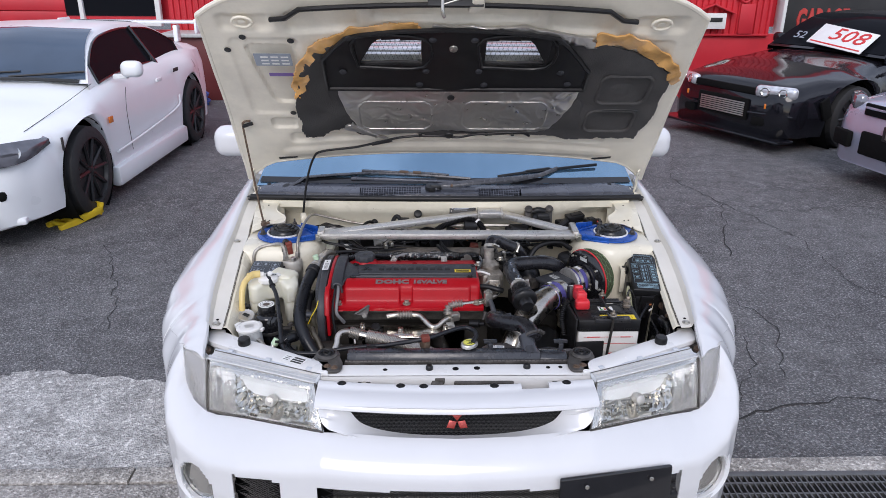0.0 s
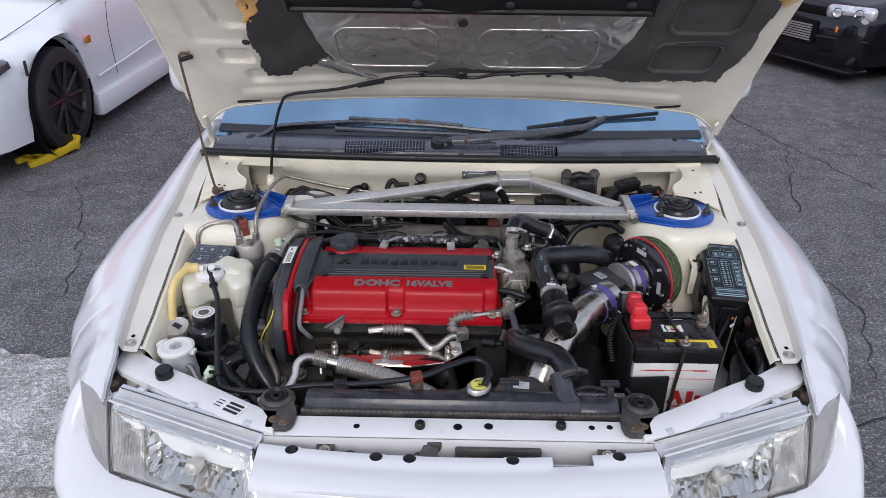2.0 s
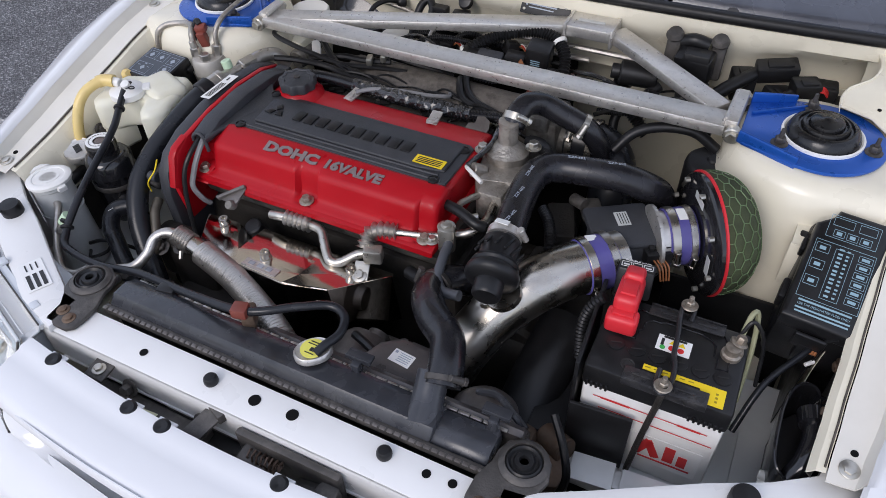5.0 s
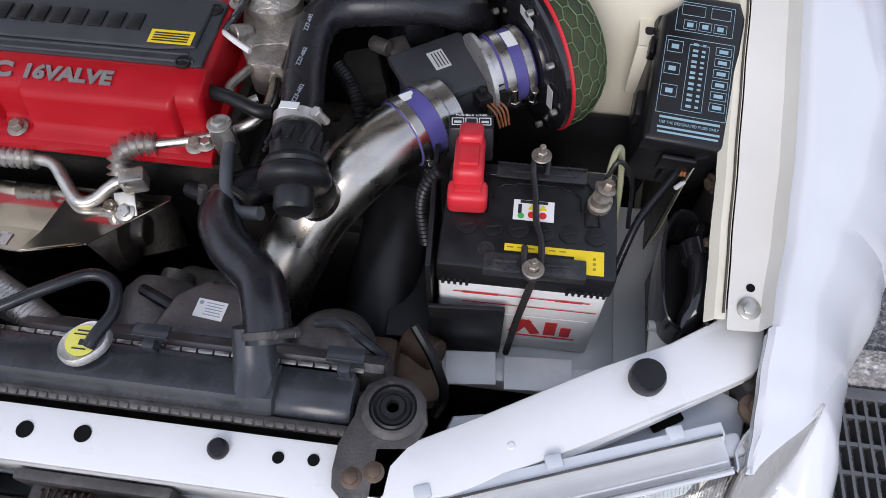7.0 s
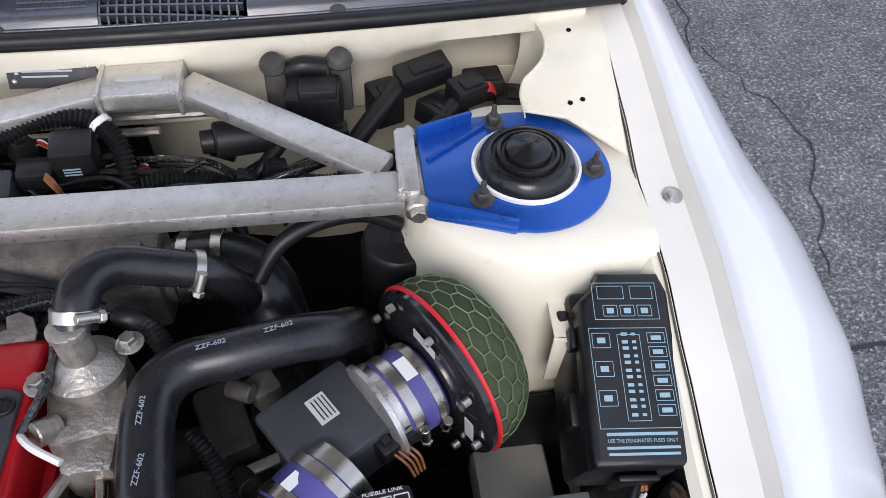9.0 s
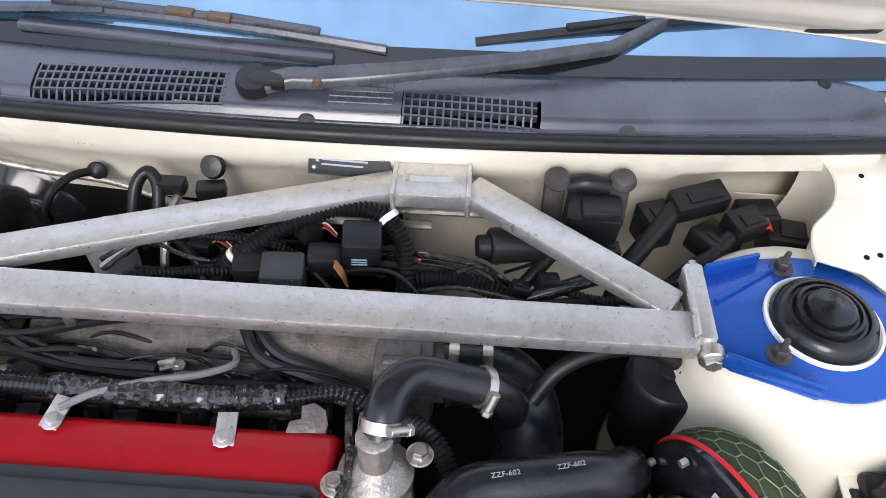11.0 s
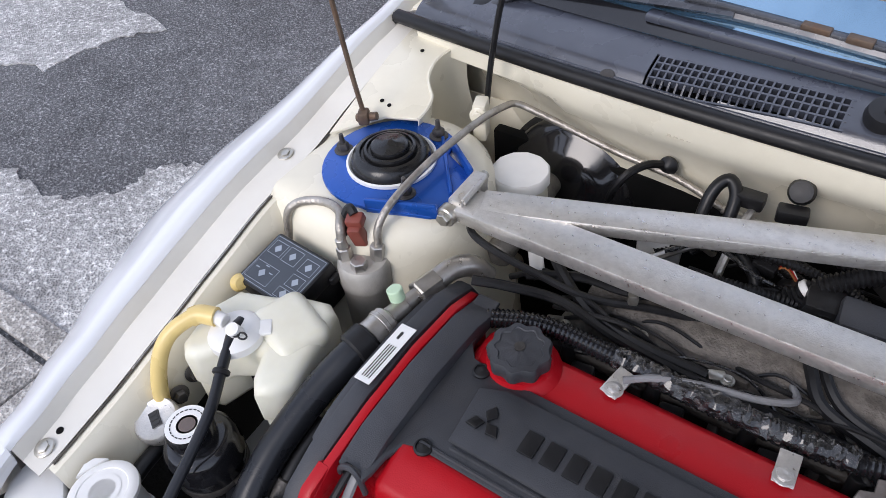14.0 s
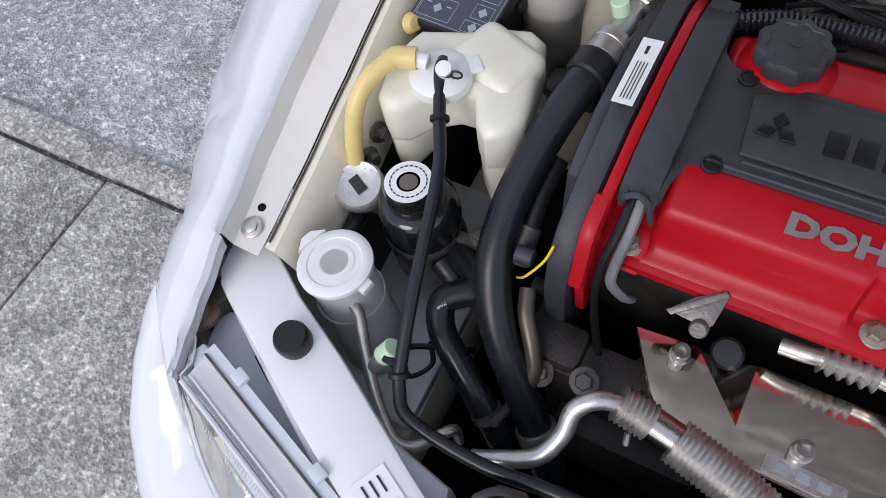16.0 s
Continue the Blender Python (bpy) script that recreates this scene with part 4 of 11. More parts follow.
for s in (1, -1):
    lampb = part("headlight", box((s * 0.60, -0.845, 0.610), (0.42, 0.10, 0.125), 0.045, (0, 0, s * 24), 4), M_CLEARLAMP, bcar, "clear twin headlamp")
    for d in (-0.10, 0.08):
        part("lamp_bowl", lathe([(0.052, 0.0), (0.050, 0.010), (0.040, 0.012), (0.030, 0.004), (0.001, 0.002)], (s * (0.615 + d * 0.913), -0.888 + 0.407 * d, 0.612), (s * 0.4, -0.9, 0.1), 20), M_REFLECT, lampb)
    part("turn_signal", box((s * 0.60, -0.872, 0.465), (0.16, 0.06, 0.060), 0.012, (0, 0, s * 22)), M_ORANGE, bcar, "orange turn lamp")
    part("brake_duct", box((s * 0.58, -0.885, 0.30), (0.34, 0.06, 0.09), 0.02, (0, 0, s * 18)), M_DARKVOID, bcar)
    part("bumper_ridge", box((s * 0.60, -0.895, 0.385), (0.46, 0.03, 0.024), 0.01, (0, 0, s * 20)), M_BLACKPAINT, bcar)
    part("fender_vent", box((s * 0.90, -0.45, 0.46), (0.03, 0.12, 0.22), 0.01, (25, 0, 0)), M_DARKVOID, bcar)
parts("cooler_bar", [box((0, -0.945, 0.33 + 0.022 * i), (0.62, 0.02, 0.014), 0.003) for i in range(7)], M_ALUPIPE, bcar, "bare metal cooler bar")
part("intake_mouth", box((0, -0.935, 0.40), (0.70, 0.03, 0.22), 0.01), M_DARKVOID, bcar)
part("grille", box((0, -0.925, 0.60), (0.85, 0.04, 0.07), 0.01), M_DARKVOID, bcar)
part("front_splitter", box((0, -0.90, 0.14), (1.70, 0.24, 0.03), 0.01), M_BLACKPAINT, bcar)
pb = thing("price_board", (4.9, 9.0, 0.95), "white price board with red numerals behind a windscreen", "sign")
pm = bm_ @ facing((0.16, 0.605, 1.055), (0.05, -0.62, 0.78), (0.1, 0.6, 0.75))
part("board", moved(box((0, 0, 0), (0.72, 0.32, 0.01), 0.004), pm), M_LABEL, pb)
part("numerals", lettering("508", 0.27, 0.006, pm @ pose(0.06, 0.03, 0.008), 1.15, 0.15), M_REDINK, pb, smooth=0)
part("underline", bars([(0.0, -0.125, 0.66, 0.02)], pm @ pose(0, 0, 0.006)), M_REDINK, pb)
pb2 = thing("price_card", (4.6, 9.4, 0.95), "pale card with numerals seen dimly through the glass", "sign")
pm2 = bm_ @ facing((-0.40, 0.62, 1.05), (0.0, -0.62, 0.78), (0, 0.6, 0.75))
part("numerals", lettering("52", 0.16, 0.004, pm2), M_GREYINK, pb2, smooth=0)

silver = dict(half=0.86, tyre=0.315, front_axle=0.0, rear_axle=2.665, sill=0.18, nose=-0.90, tail=3.7,
              plan=[(-0.90, 0.74), (-0.82, 0.88), (-0.6, 0.96), (-0.1, 1.0), (1.2, 0.97), (2.6, 1.0), (3.5, 0.93), (3.7, 0.85)],
              top=[(-0.90, 0.66), (-0.82, 0.73), (-0.5, 0.79), (0.0, 0.86), (0.6, 0.95), (1.5, 0.98), (3.5, 1.0), (3.7, 0.9)],
              belt=[(-0.90, 0.60), (-0.8, 0.66), (-0.2, 0.76), (0.5, 0.83), (1.5, 0.87), (3.4, 0.93), (3.7, 0.85)],
              cabin=(0.50, 1.20, 2.3, 3.1, 0.94, 1.36))
sm = pose(4.60, 6.17, -0.02, 0, 0, -79)
scar, _ = car("saloon", sm, M_SILVERPAINT, "lilac silver saloon parked nose outward", silver)
for s in (1, -1):
    part("headlight", box((s * 0.67, -0.765, 0.685), (0.34, 0.12, 0.14), 0.05, (0, 0, s * 36)), M_LAMPGREY, scar, "smoky clear headlamp")
    part("turn_signal", box((s * 0.735, -0.760, 0.52), (0.10, 0.06, 0.07), 0.015, (0, 0, s * 40)), M_ORANGE, scar, "orange turn lamp")
    part("bumper_vent", box((s * 0.62, -0.90, 0.38), (0.24, 0.06, 0.14), 0.02, (0, 0, s * 14)), M_DARKVOID, scar)
part("grille", join(box((0, -0.90, 0.66), (0.85, 0.03, 0.10), 0.01)), M_DARKVOID, scar)
part("grille_bar", join(box((0, -0.915, 0.675), (0.82, 0.02, 0.02), 0.006)), M_SILVERPAINT, scar)
part("intake", box((0, -0.91, 0.38), (0.80, 0.04, 0.20), 0.02), M_DARKVOID, scar)
part("number_plate", box((0, -0.925, 0.50), (0.33, 0.012, 0.12), 0.004), M_INK, scar)
parts("plate_bracket", [box((-0.1 + 0.1 * i, -0.935, 0.50), (0.05, 0.01, 0.08), 0.006) for i in range(3)], M_ZINC, scar)
# ---------------------------------------------------------------- the white saloon with its bonnet open
evo = thing("saloon_car", (0, 2.9, 0), "white sports saloon with its bonnet propped open and engine bay exposed", "car")

SEAM_X = [(2.15, 0.662), (2.26, 0.672), (2.34, 0.679), (2.44, 0.687), (2.55, 0.694), (2.65, 0.702), (2.755, 0.705), (2.85, 0.713), (3.04, 0.720), (3.3, 0.73)]
SEAM_Z = [(2.10, 0.734), (2.276, 0.766), (2.735, 0.849), (3.0, 0.897), (3.1, 0.912), (3.3, 0.925)]
CREST_X = [(2.12, 0.690), (2.20, 0.705), (2.276, 0.722), (2.36, 0.740), (2.45, 0.752), (2.55, 0.759), (2.65, 0.765), (2.75, 0.768), (2.85, 0.769), (3.0, 0.772), (3.3, 0.775)]
CREST_Z = [(2.117, 0.748), (2.16, 0.760), (2.20, 0.774), (2.25, 0.7885), (2.276, 0.793), (2.735, 0.876), (3.0, 0.924), (3.1, 0.939), (3.3, 0.952)]
# where wing and bumper meet: over the corner lamp the edge is held by x, behind it by z
TIP_IN = [(2.117, 0.6885), (2.16, 0.695), (2.20, 0.699), (2.252, 0.7065)]
TIP_X = [(2.117, 0.6915), (2.195, 0.766)]
JOINT_Z = [(2.195, 0.746), (2.25, 0.724), (2.30, 0.716), (2.331, 0.712), (2.386, 0.704)]
ROUND = [(2.10, 1.10), (2.20, 1.16), (2.33, 1.45), (2.42, 1.5)]
# the flare: how far out, and at what height
WIDE = [(2.08, 0.800, 0.560), (2.16, 0.826, 0.575), (2.215, 0.840, 0.586), (2.26, 0.852, 0.597), (2.36, 0.896, 0.637), (2.47, 0.924, 0.680), (2.60, 0.932, 0.726), (2.73, 0.920, 0.757), (2.86, 0.893, 0.775), (3.0, 0.872, 0.80), (3.3, 0.862, 0.815)]
WIDE_X, WIDE_Z = [(a, b) for a, b, c in WIDE], [(a, c) for a, b, c in WIDE]
AXLE_Y, TYRE = 2.74, 0.31


def fender_low(y):
    d = abs(y - AXLE_Y)
    if d < 0.355:
        return TYRE + math.sqrt(0.36 ** 2 - d * d)
    return 0.37 if y < AXLE_Y else 0.22


def brow(y, a):
    """The wing's outer curve in section: a = 0 on the crest, pi / 2 where it is widest."""
    xr, zr, xw, zw = (lerp_table(q, y) for q in (CREST_X, CREST_Z, WIDE_X, WIDE_Z))
    e = lerp_table(ROUND, y)
    return xr + (xw - xr) * math.sin(a) ** e, zw + (zr - zw) * math.cos(a) ** e


def brow_x(y, z):
    """How far out the wing and the bumper's end stand at a height."""
    zr, zw = lerp_table(CREST_Z, y), lerp_table(WIDE_Z, y)
    f = min(max((z - zw) / (zr - zw), 0), 1)
    return brow(y, math.acos(f ** (1 / lerp_table(ROUND, y))))[0]


def fender_section(y, v):
    i = int(v)
    xs, zs = lerp_table(SEAM_X, y), lerp_table(SEAM_Z, y)
    xr, zr, xw, zw = (lerp_table(q, y) for q in (CREST_X, CREST_Z, WIDE_X, WIDE_Z))
    e, top, zl = lerp_table(ROUND, y), math.pi / 2, fender_low(y)
    if y < 2.195:
        f = min(max((lerp_table(TIP_X, y) - xr) / (xw - xr), 0.004), 1)
        top = math.asin(f ** (1 / e))
    elif y < 2.387:
        f = (lerp_table(JOINT_Z, y) - zw) / (zr - zw)
        top = math.acos(f ** (1 / e))
    d = xr - xs
    if y < 2.251:
        xi = lerp_table(TIP_IN, y)
        pts = [(xi, zr)] * 4 + [(xi + 0.001, zr - 0.024), (xi, zr - 0.005), (xi + 0.004, zr - 0.001)]
    else:
        pts = [(xs, zs), (xs + 0.40 * d, zs + 0.001), (xs + 0.66 * d, zs + 0.003), (xs + 0.74 * d, zs + 0.012), (xs + 0.82 * d, zs + 0.021), (xs + 0.91 * d, zs + 0.0255), (xr, zr)]
    pts += [brow(y, top * k / 9) for k in range(1, 10)]
    if y < 2.387:
        x, z = pts[-1]
        pts += [(x - 0.0015, z - 0.0015), (x - 0.006, z - 0.002)]
    else:
        pts += [(xw, max(zw - 0.05, zl + 0.002) if zl + 0.002 < zw else zw - 0.002), (xw - 0.004, min(zl, zw - 0.003))]
    return (pts[i][0], y, pts[i][1])


for side, label in ((1, ""), (-1, "")):
    fl = sheet(fender_section, steps(2.253, 3.30, 56), [0, 1, 2, 3, 4], 0.0015)
    fl = (fl[0], [tuple(reversed(f)) for f in fl[1]])
    part("gutter_flange", fl if side > 0 else mirrored(fl), M_FLANGE, evo, "dusty cream bolted gutter flange")
    g = sheet(fender_section, steps(2.117, 2.249, 16) + steps(2.2515, 2.3855, 12) + steps(2.3875, 3.30, 50), list(range(18)), 0.0015, lambda y, v: v < 4)
    g = (g[0], [tuple(reversed(f)) for f in g[1]])
    part("fender", g if side > 0 else mirrored(g), M_WHITE, evo, "white front wing with a rolled gutter flange")
for s in (1, -1):
    for bx, by, bz in ((0.693, 2.276, 0.7665), (0.735, 2.735, 0.8495)):
        part("fender_bolt", bolt((s * bx, by, bz + 0.0028), (0, -0.18, 1), 0.0075, 0.004), M_ZINC, evo, "white-painted fender bolt")
    part("fender_bolt_hole", lathe([(0.0045, 0.0), (0.0045, 0.0012)], (s * 0.696, 2.299, 0.7705), (0, -0.18, 1), 12), M_DARKVOID, evo)
    wheel(evo, s * 0.795, AXLE_Y, TYRE, 0.22, s)
    part("wheel_well", lathe([(0.35, 0), (0.35, 0.16), (0.02, 0.17)], (s * 0.83, AXLE_Y, TYRE), (-s, 0, 0), 32, cap=False), M_DARKVOID, evo)

# inner aprons: from the seam down to the chassis rails, with the seam bead and the strut towers
def apron(y, v):
    xs, zs = lerp_table(SEAM_X, y), lerp_table(SEAM_Z, y)
    pts = [(xs - 0.0015, zs), (xs - 0.012, zs - 0.002), (xs - 0.020, zs - 0.012), (xs - 0.030, zs - 0.03), (xs - 0.036, zs - 0.10), (xs - 0.040, zs - 0.2), (xs - 0.06, 0.46), (xs - 0.10, 0.36)]
    return (pts[int(v)][0], y, pts[int(v)][1])


TOWER = [(0.075, 0.0), (0.092, 0.0), (0.118, -0.004), (0.130, -0.018), (0.138, -0.05), (0.148, -0.11), (0.160, -0.22), (0.17, -0.36)]


def tower(u, v):
    """A strut tower whose rim is pulled out to the wing seam and back to the scuttle."""
    a = u
    r, h = TOWER[int(v)]
    c, s_ = math.cos(a), math.sin(a)
    x, y = 0.578 + r * c, 2.785 + r * s_
    lim = lerp_table(SEAM_X, y) - 0.003
    if c > 0.2:
        k = min(1, max(0, (v - 1) / 2))
        x = x + (max(lim, x) - x) * k * min(1, (c - 0.2) / 0.4)
        x = min(x, lim)
        h = h * (1 - 0.9 * min(1, (c - 0.2) / 0.4))
    z = 0.860 + h - (x - 0.578) * 0.03
    return (x, y, z)


for s in (1, -1):
    g = sheet(apron, steps(2.264, 3.10, 36), list(range(8 if s > 0 else 5)), 0.0012, lambda y, v: s > 0 and y < 2.467 and v >= 2)
    part("inner_apron", g if s > 0 else mirrored(g), M_CREAM, evo, "cream painted inner wing panel")
    # shade and dark clutter low on the apron are put into its colour
    if s > 0:
        part("apron_shade", sheet(lambda y, v: (lerp_table(SEAM_X, y) - (0.020, 0.013, 0.009, 0.009, 0.05)[v], y, lerp_table(SEAM_Z, y) - (0.012, 0.020, 0.05, 0.22, 0.34)[v]), steps(2.264, 2.475, 10), [0, 1, 2, 3, 4], 0.0012), M_CAST_AND_SHADE, evo, "inner wing panel behind the headlamp, coloured dark for shade")
    else:
        part("apron_shade", mirrored(sheet(apron, steps(2.264, 3.10, 36), list(range(4, 8)), 0.0012)), M_CAST_AND_SHADE, evo, "lower inner wing panel, coloured dark for shade")
    xs = steps(2.27, 3.02, 24)
    bead = tube([(lerp_table(SEAM_X, y) - 0.004, y, lerp_table(SEAM_Z, y) + 0.0012) for y in xs], 0.0014, 6, 2)
    part("seam_bead", bead if s > 0 else mirrored(bead), M_SEAM, evo, "dark dirty seam line")
    g = sheet(tower, steps(0, 2 * math.pi, 48), list(range(8)), 0.0)
    part("strut_tower", g if s > 0 else mirrored(g), M_CREAM, evo, "cream painted strut tower", smooth=60)
    # plate that ties tower, wing seam and scuttle together, with the drop at its inner edge
    inner = [(0.618, 3.028), (0.632, 3.008), (0.640, 2.982), (0.637, 2.957), (0.628, 2.937), (0.613, 2.920), (0.600, 2.906), (0.593, 2.884), (0.593, 2.862)]
    lift = Matrix(((1, 0, 0, 0), (0, 1, 0, 0), (0, 0.175, 1, 0.8815 - 0.175 * 2.87), (0, 0, 0, 1)))
    g = moved(slab(inner + [(0.640, 2.848), (0.697, 2.79), (0.709, 2.88), (0.717, 2.96), (0.7205, 3.045), (0.65, 3.05)], -0.005, 0.0, 0.002), lift)
    part("tower_gusset", g if s > 0 else mirrored(g), M_CREAM, evo, "cream painted corner plate")
    rim_ = curve([(x, y, 0.880 + 0.175 * (y - 2.87)) for x, y in inner], 4)
    g = sheet(lambda i, v: rim_[int(i)] + Vector((-0.012 * v * v + 0.010 * math.sin(math.pi * v), 0.006 * v, -0.15 * v)), list(range(len(rim_))), steps(0, 1, 8), 0.0015)
    part("recess_wall", g if s > 0 else mirrored(g), M_CREAM, evo)
    bead = tube([p + Vector((0, 0, 0.0005)) for p in rim_], 0.0028, 6, 1)
    part("plate_hem", bead if s > 0 else mirrored(bead), M_CREAM, evo)
    for hx, hy in ((0.664, 2.872), (0.648, 2.868), (0.672, 2.985)):
        part("plate_hole", lathe([(0.0032, 0), (0.0032, 0.0010)], (s * hx, hy, 0.8818 + 0.175 * (hy - 2.87)), (0, -0.17, 1), 10), M_DARKVOID, evo)

# bay floor and dark underside; the floor's deep shade is put into its colour
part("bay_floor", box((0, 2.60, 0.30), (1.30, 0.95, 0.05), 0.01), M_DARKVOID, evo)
part("chassis_rail", box((0.56, 2.55, 0.47), (0.10, 0.95, 0.12), 0.015), M_CREAM, evo)
part("chassis_rail", box((-0.56, 2.55, 0.47), (0.10, 0.95, 0.12), 0.015), M_CREAM, evo)
part("apron_floor", box((-0.60, 2.36, 0.555), (0.18, 0.32, 0.02), 0.006), M_BEIGESHEET, evo)
part("apron_floor", box((0.61, 2.38, 0.555), (0.13, 0.30, 0.02), 0.006), M_BEIGESHEET, evo)

# scuttle panel under the windscreen
def seal_y(x):
    return 2.957 + 0.115 * abs(x) ** 2.0


def seal_z(x):
    return 0.930 - 0.022 * x * x


def scuttle(x, v):
    y, z = seal_y(x), seal_z(x)
    pts = [(0.012, 0.0), (0.0, -0.006), (0.002, -0.03), (0.012, -0.055), (0.030, -0.075), (0.040, -0.11), (0.044, -0.15)]
    dy, dz = pts[int(v)]
    return (x, y + dy + (0.03 * (abs(x) / 0.6) ** 4 if abs(x) > 0.45 and v > 2 else 0), z + dz)


part("scuttle_panel", sheet(scuttle, steps(-0.70, 0.70, 48), list(range(7)), 0.0012), M_CREAM, evo, "cream painted scuttle panel below the windscreen")
part("firewall", sheet(lambda x, v: (x, 3.06 + 0.02 * math.sin(x * 14) * (v % 2), 0.80 - 0.1 * v), steps(-0.70, 0.70, 30), list(range(6)), 0.002), M_CREAM, evo)
part("scuttle_seal", tube([(x, seal_y(x) + 0.004, seal_z(x) + 0.006) for x in steps(-0.745, 0.745, 30)], 0.011, 10, 2), M_RUBBER, evo, "black rubber weather strip along the scuttle")
for s in (1, -1):
    part("scuttle_seal_end", tube([(s * 0.735, 3.036, 0.918), (s * 0.755, 3.035, 0.915), (s * 0.765, 3.03, 0.908)], 0.0095, 8), M_RUBBER, evo)


# cowl with louvre grids
VENTS = [(-0.327, -0.094, 2.993, 3.039), (0.118, 0.278, 2.983, 3.025), (0.036, 0.111, 2.997, 3.027)]


def cowl_pt(x, v):
    y0, z0 = seal_y(x) + 0.016, seal_z(x) + 0.010
    y1, z1 = 3.057 + 0.13 * x * x, 0.962 - 0.01 * x * x
    t = v
    y = y0 + (y1 - y0) * t
    z = z0 + (z1 - z0) * t + 0.004 * math.sin(t * math.pi) - 0.008 * math.exp(-((t - 0.12) / 0.07) ** 2)
    if abs(x) > 0.62:
        z -= 0.3 * (abs(x) - 0.62) ** 1.5
    return (x, y, z)


def in_vent(x, v):
    y = cowl_pt(x, v)[1]
    return any(a < x < b and c < y < d for a, b, c, d in VENTS[:2])


cowl = part("cowl", sheet(cowl_pt, steps(-0.73, 0.73, 150), steps(0, 1, 22), 0.003, in_vent), M_COWL, evo, "faded black plastic cowl with two vent grids")
for a, b, c, d in VENTS[:2]:
    g = []
    def vent_pt(x, y, drop):
        p = cowl_pt(x, (y - seal_y(x) - 0.016) / (3.057 + 0.13 * x * x - seal_y(x) - 0.016))
        return (p[0], p[1] + 0.3 * drop, p[2] + 0.001 - drop)
    for i in range(int((b - a) / 0.0095) + 1):
        g.append(sheet(lambda y, w: vent_pt(a + i * 0.0095, y, w), steps(c, d, 4), [0, 0.011], 0.0024))
    for k in range(5):
        g.append(sheet(lambda x, w: vent_pt(x, c + (d - c) * k / 4, w), steps(a, b, 10), [0, 0.011], 0.0026))
    part("vent_grid", join(*g), M_COWL, cowl, "moulded vent grid", smooth=0)
    # black plate added under the grid in place of shade
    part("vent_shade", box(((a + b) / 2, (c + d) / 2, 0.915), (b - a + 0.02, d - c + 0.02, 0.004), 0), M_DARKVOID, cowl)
g = []
for i in range(9):
    x = 0.03 + i * 0.0094
    g.append(tube([cowl_pt(x, 0.35), cowl_pt(x, 0.75)], 0.0012, 4, 1, sharp=True))
for v in (0.35, 0.45, 0.55, 0.65, 0.75):
    g.append(tube([cowl_pt(x, v) for x in steps(0.03, 0.105, 4)], 0.0012, 4, 1, sharp=True))
part("blind_grid", join(*g), M_COWL, cowl, smooth=0, kind="stuff")
for x in (-0.379, 0.006, 0.387):
    p = cowl_pt(x, 0.10)
    part("cowl_screw", lathe([(0.010, 0), (0.010, 0.003), (0.007, 0.005), (0.001, 0.0055)], (p[0], p[1], p[2]), (0, -0.4, 1), 14), M_BRKT, cowl)
part("cowl_rib", tube([cowl_pt(x, 0.10) for x in steps(-0.7, 0.7, 30)], 0.003, 6, 1, sharp=True), M_COWL, cowl)
for s in (1, -1):
    part("cowl_corner", sheet(lambda u, v: (s * (0.60 + 0.16 * u), 3.02 + 0.09 * v + 0.03 * u, 0.925 + 0.015 * v - 0.02 * u + 0.006 * math.sin(u * 9 + v * 5)), steps(0, 1, 10), steps(0, 1, 8), 0.003), M_COWL, cowl)

# windscreen, raked back, with its shaded lower band
def screen_pt(u, v):
    x = u * (0.735 - 0.125 * v)
    y = 3.063 + 0.145 * (u * 0.66) ** 2 + 0.62 * v
    z = 0.966 - 0.01 * u * u + 0.375 * v + 0.02 * v * (1 - u * u)
    return (x, y, z)


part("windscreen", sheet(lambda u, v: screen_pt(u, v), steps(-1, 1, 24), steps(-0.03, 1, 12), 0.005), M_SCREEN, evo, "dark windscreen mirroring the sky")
part("screen_band", sheet(lambda u, v: Vector(screen_pt(u, v)) + Vector((0, -0.002, 0.004)), steps(-0.99, 0.99, 24), [-0.01, 0.015, 0.03], 0.0), M_GLOSSBLK, evo)
part("roof_panel", sheet(lambda u, v: (u * (0.58 - 0.02 * v), 3.70 + 0.145 * (u * 0.66) ** 2 * (1 - v) + 1.25 * v, 1.345 + 0.06 * math.sin(v * 2.6 + 0.3) * (1 - 0.6 * u * u)), steps(-1, 1, 16), steps(0, 1, 10), 0.02), M_WHITE, evo)
part("rear_screen", sheet(lambda u, v: (u * (0.56 + 0.08 * v), 4.95 + 0.5 * v, 1.36 - 0.36 * v), steps(-1, 1, 8), steps(0, 1, 6), 0.006), M_TINT, evo)
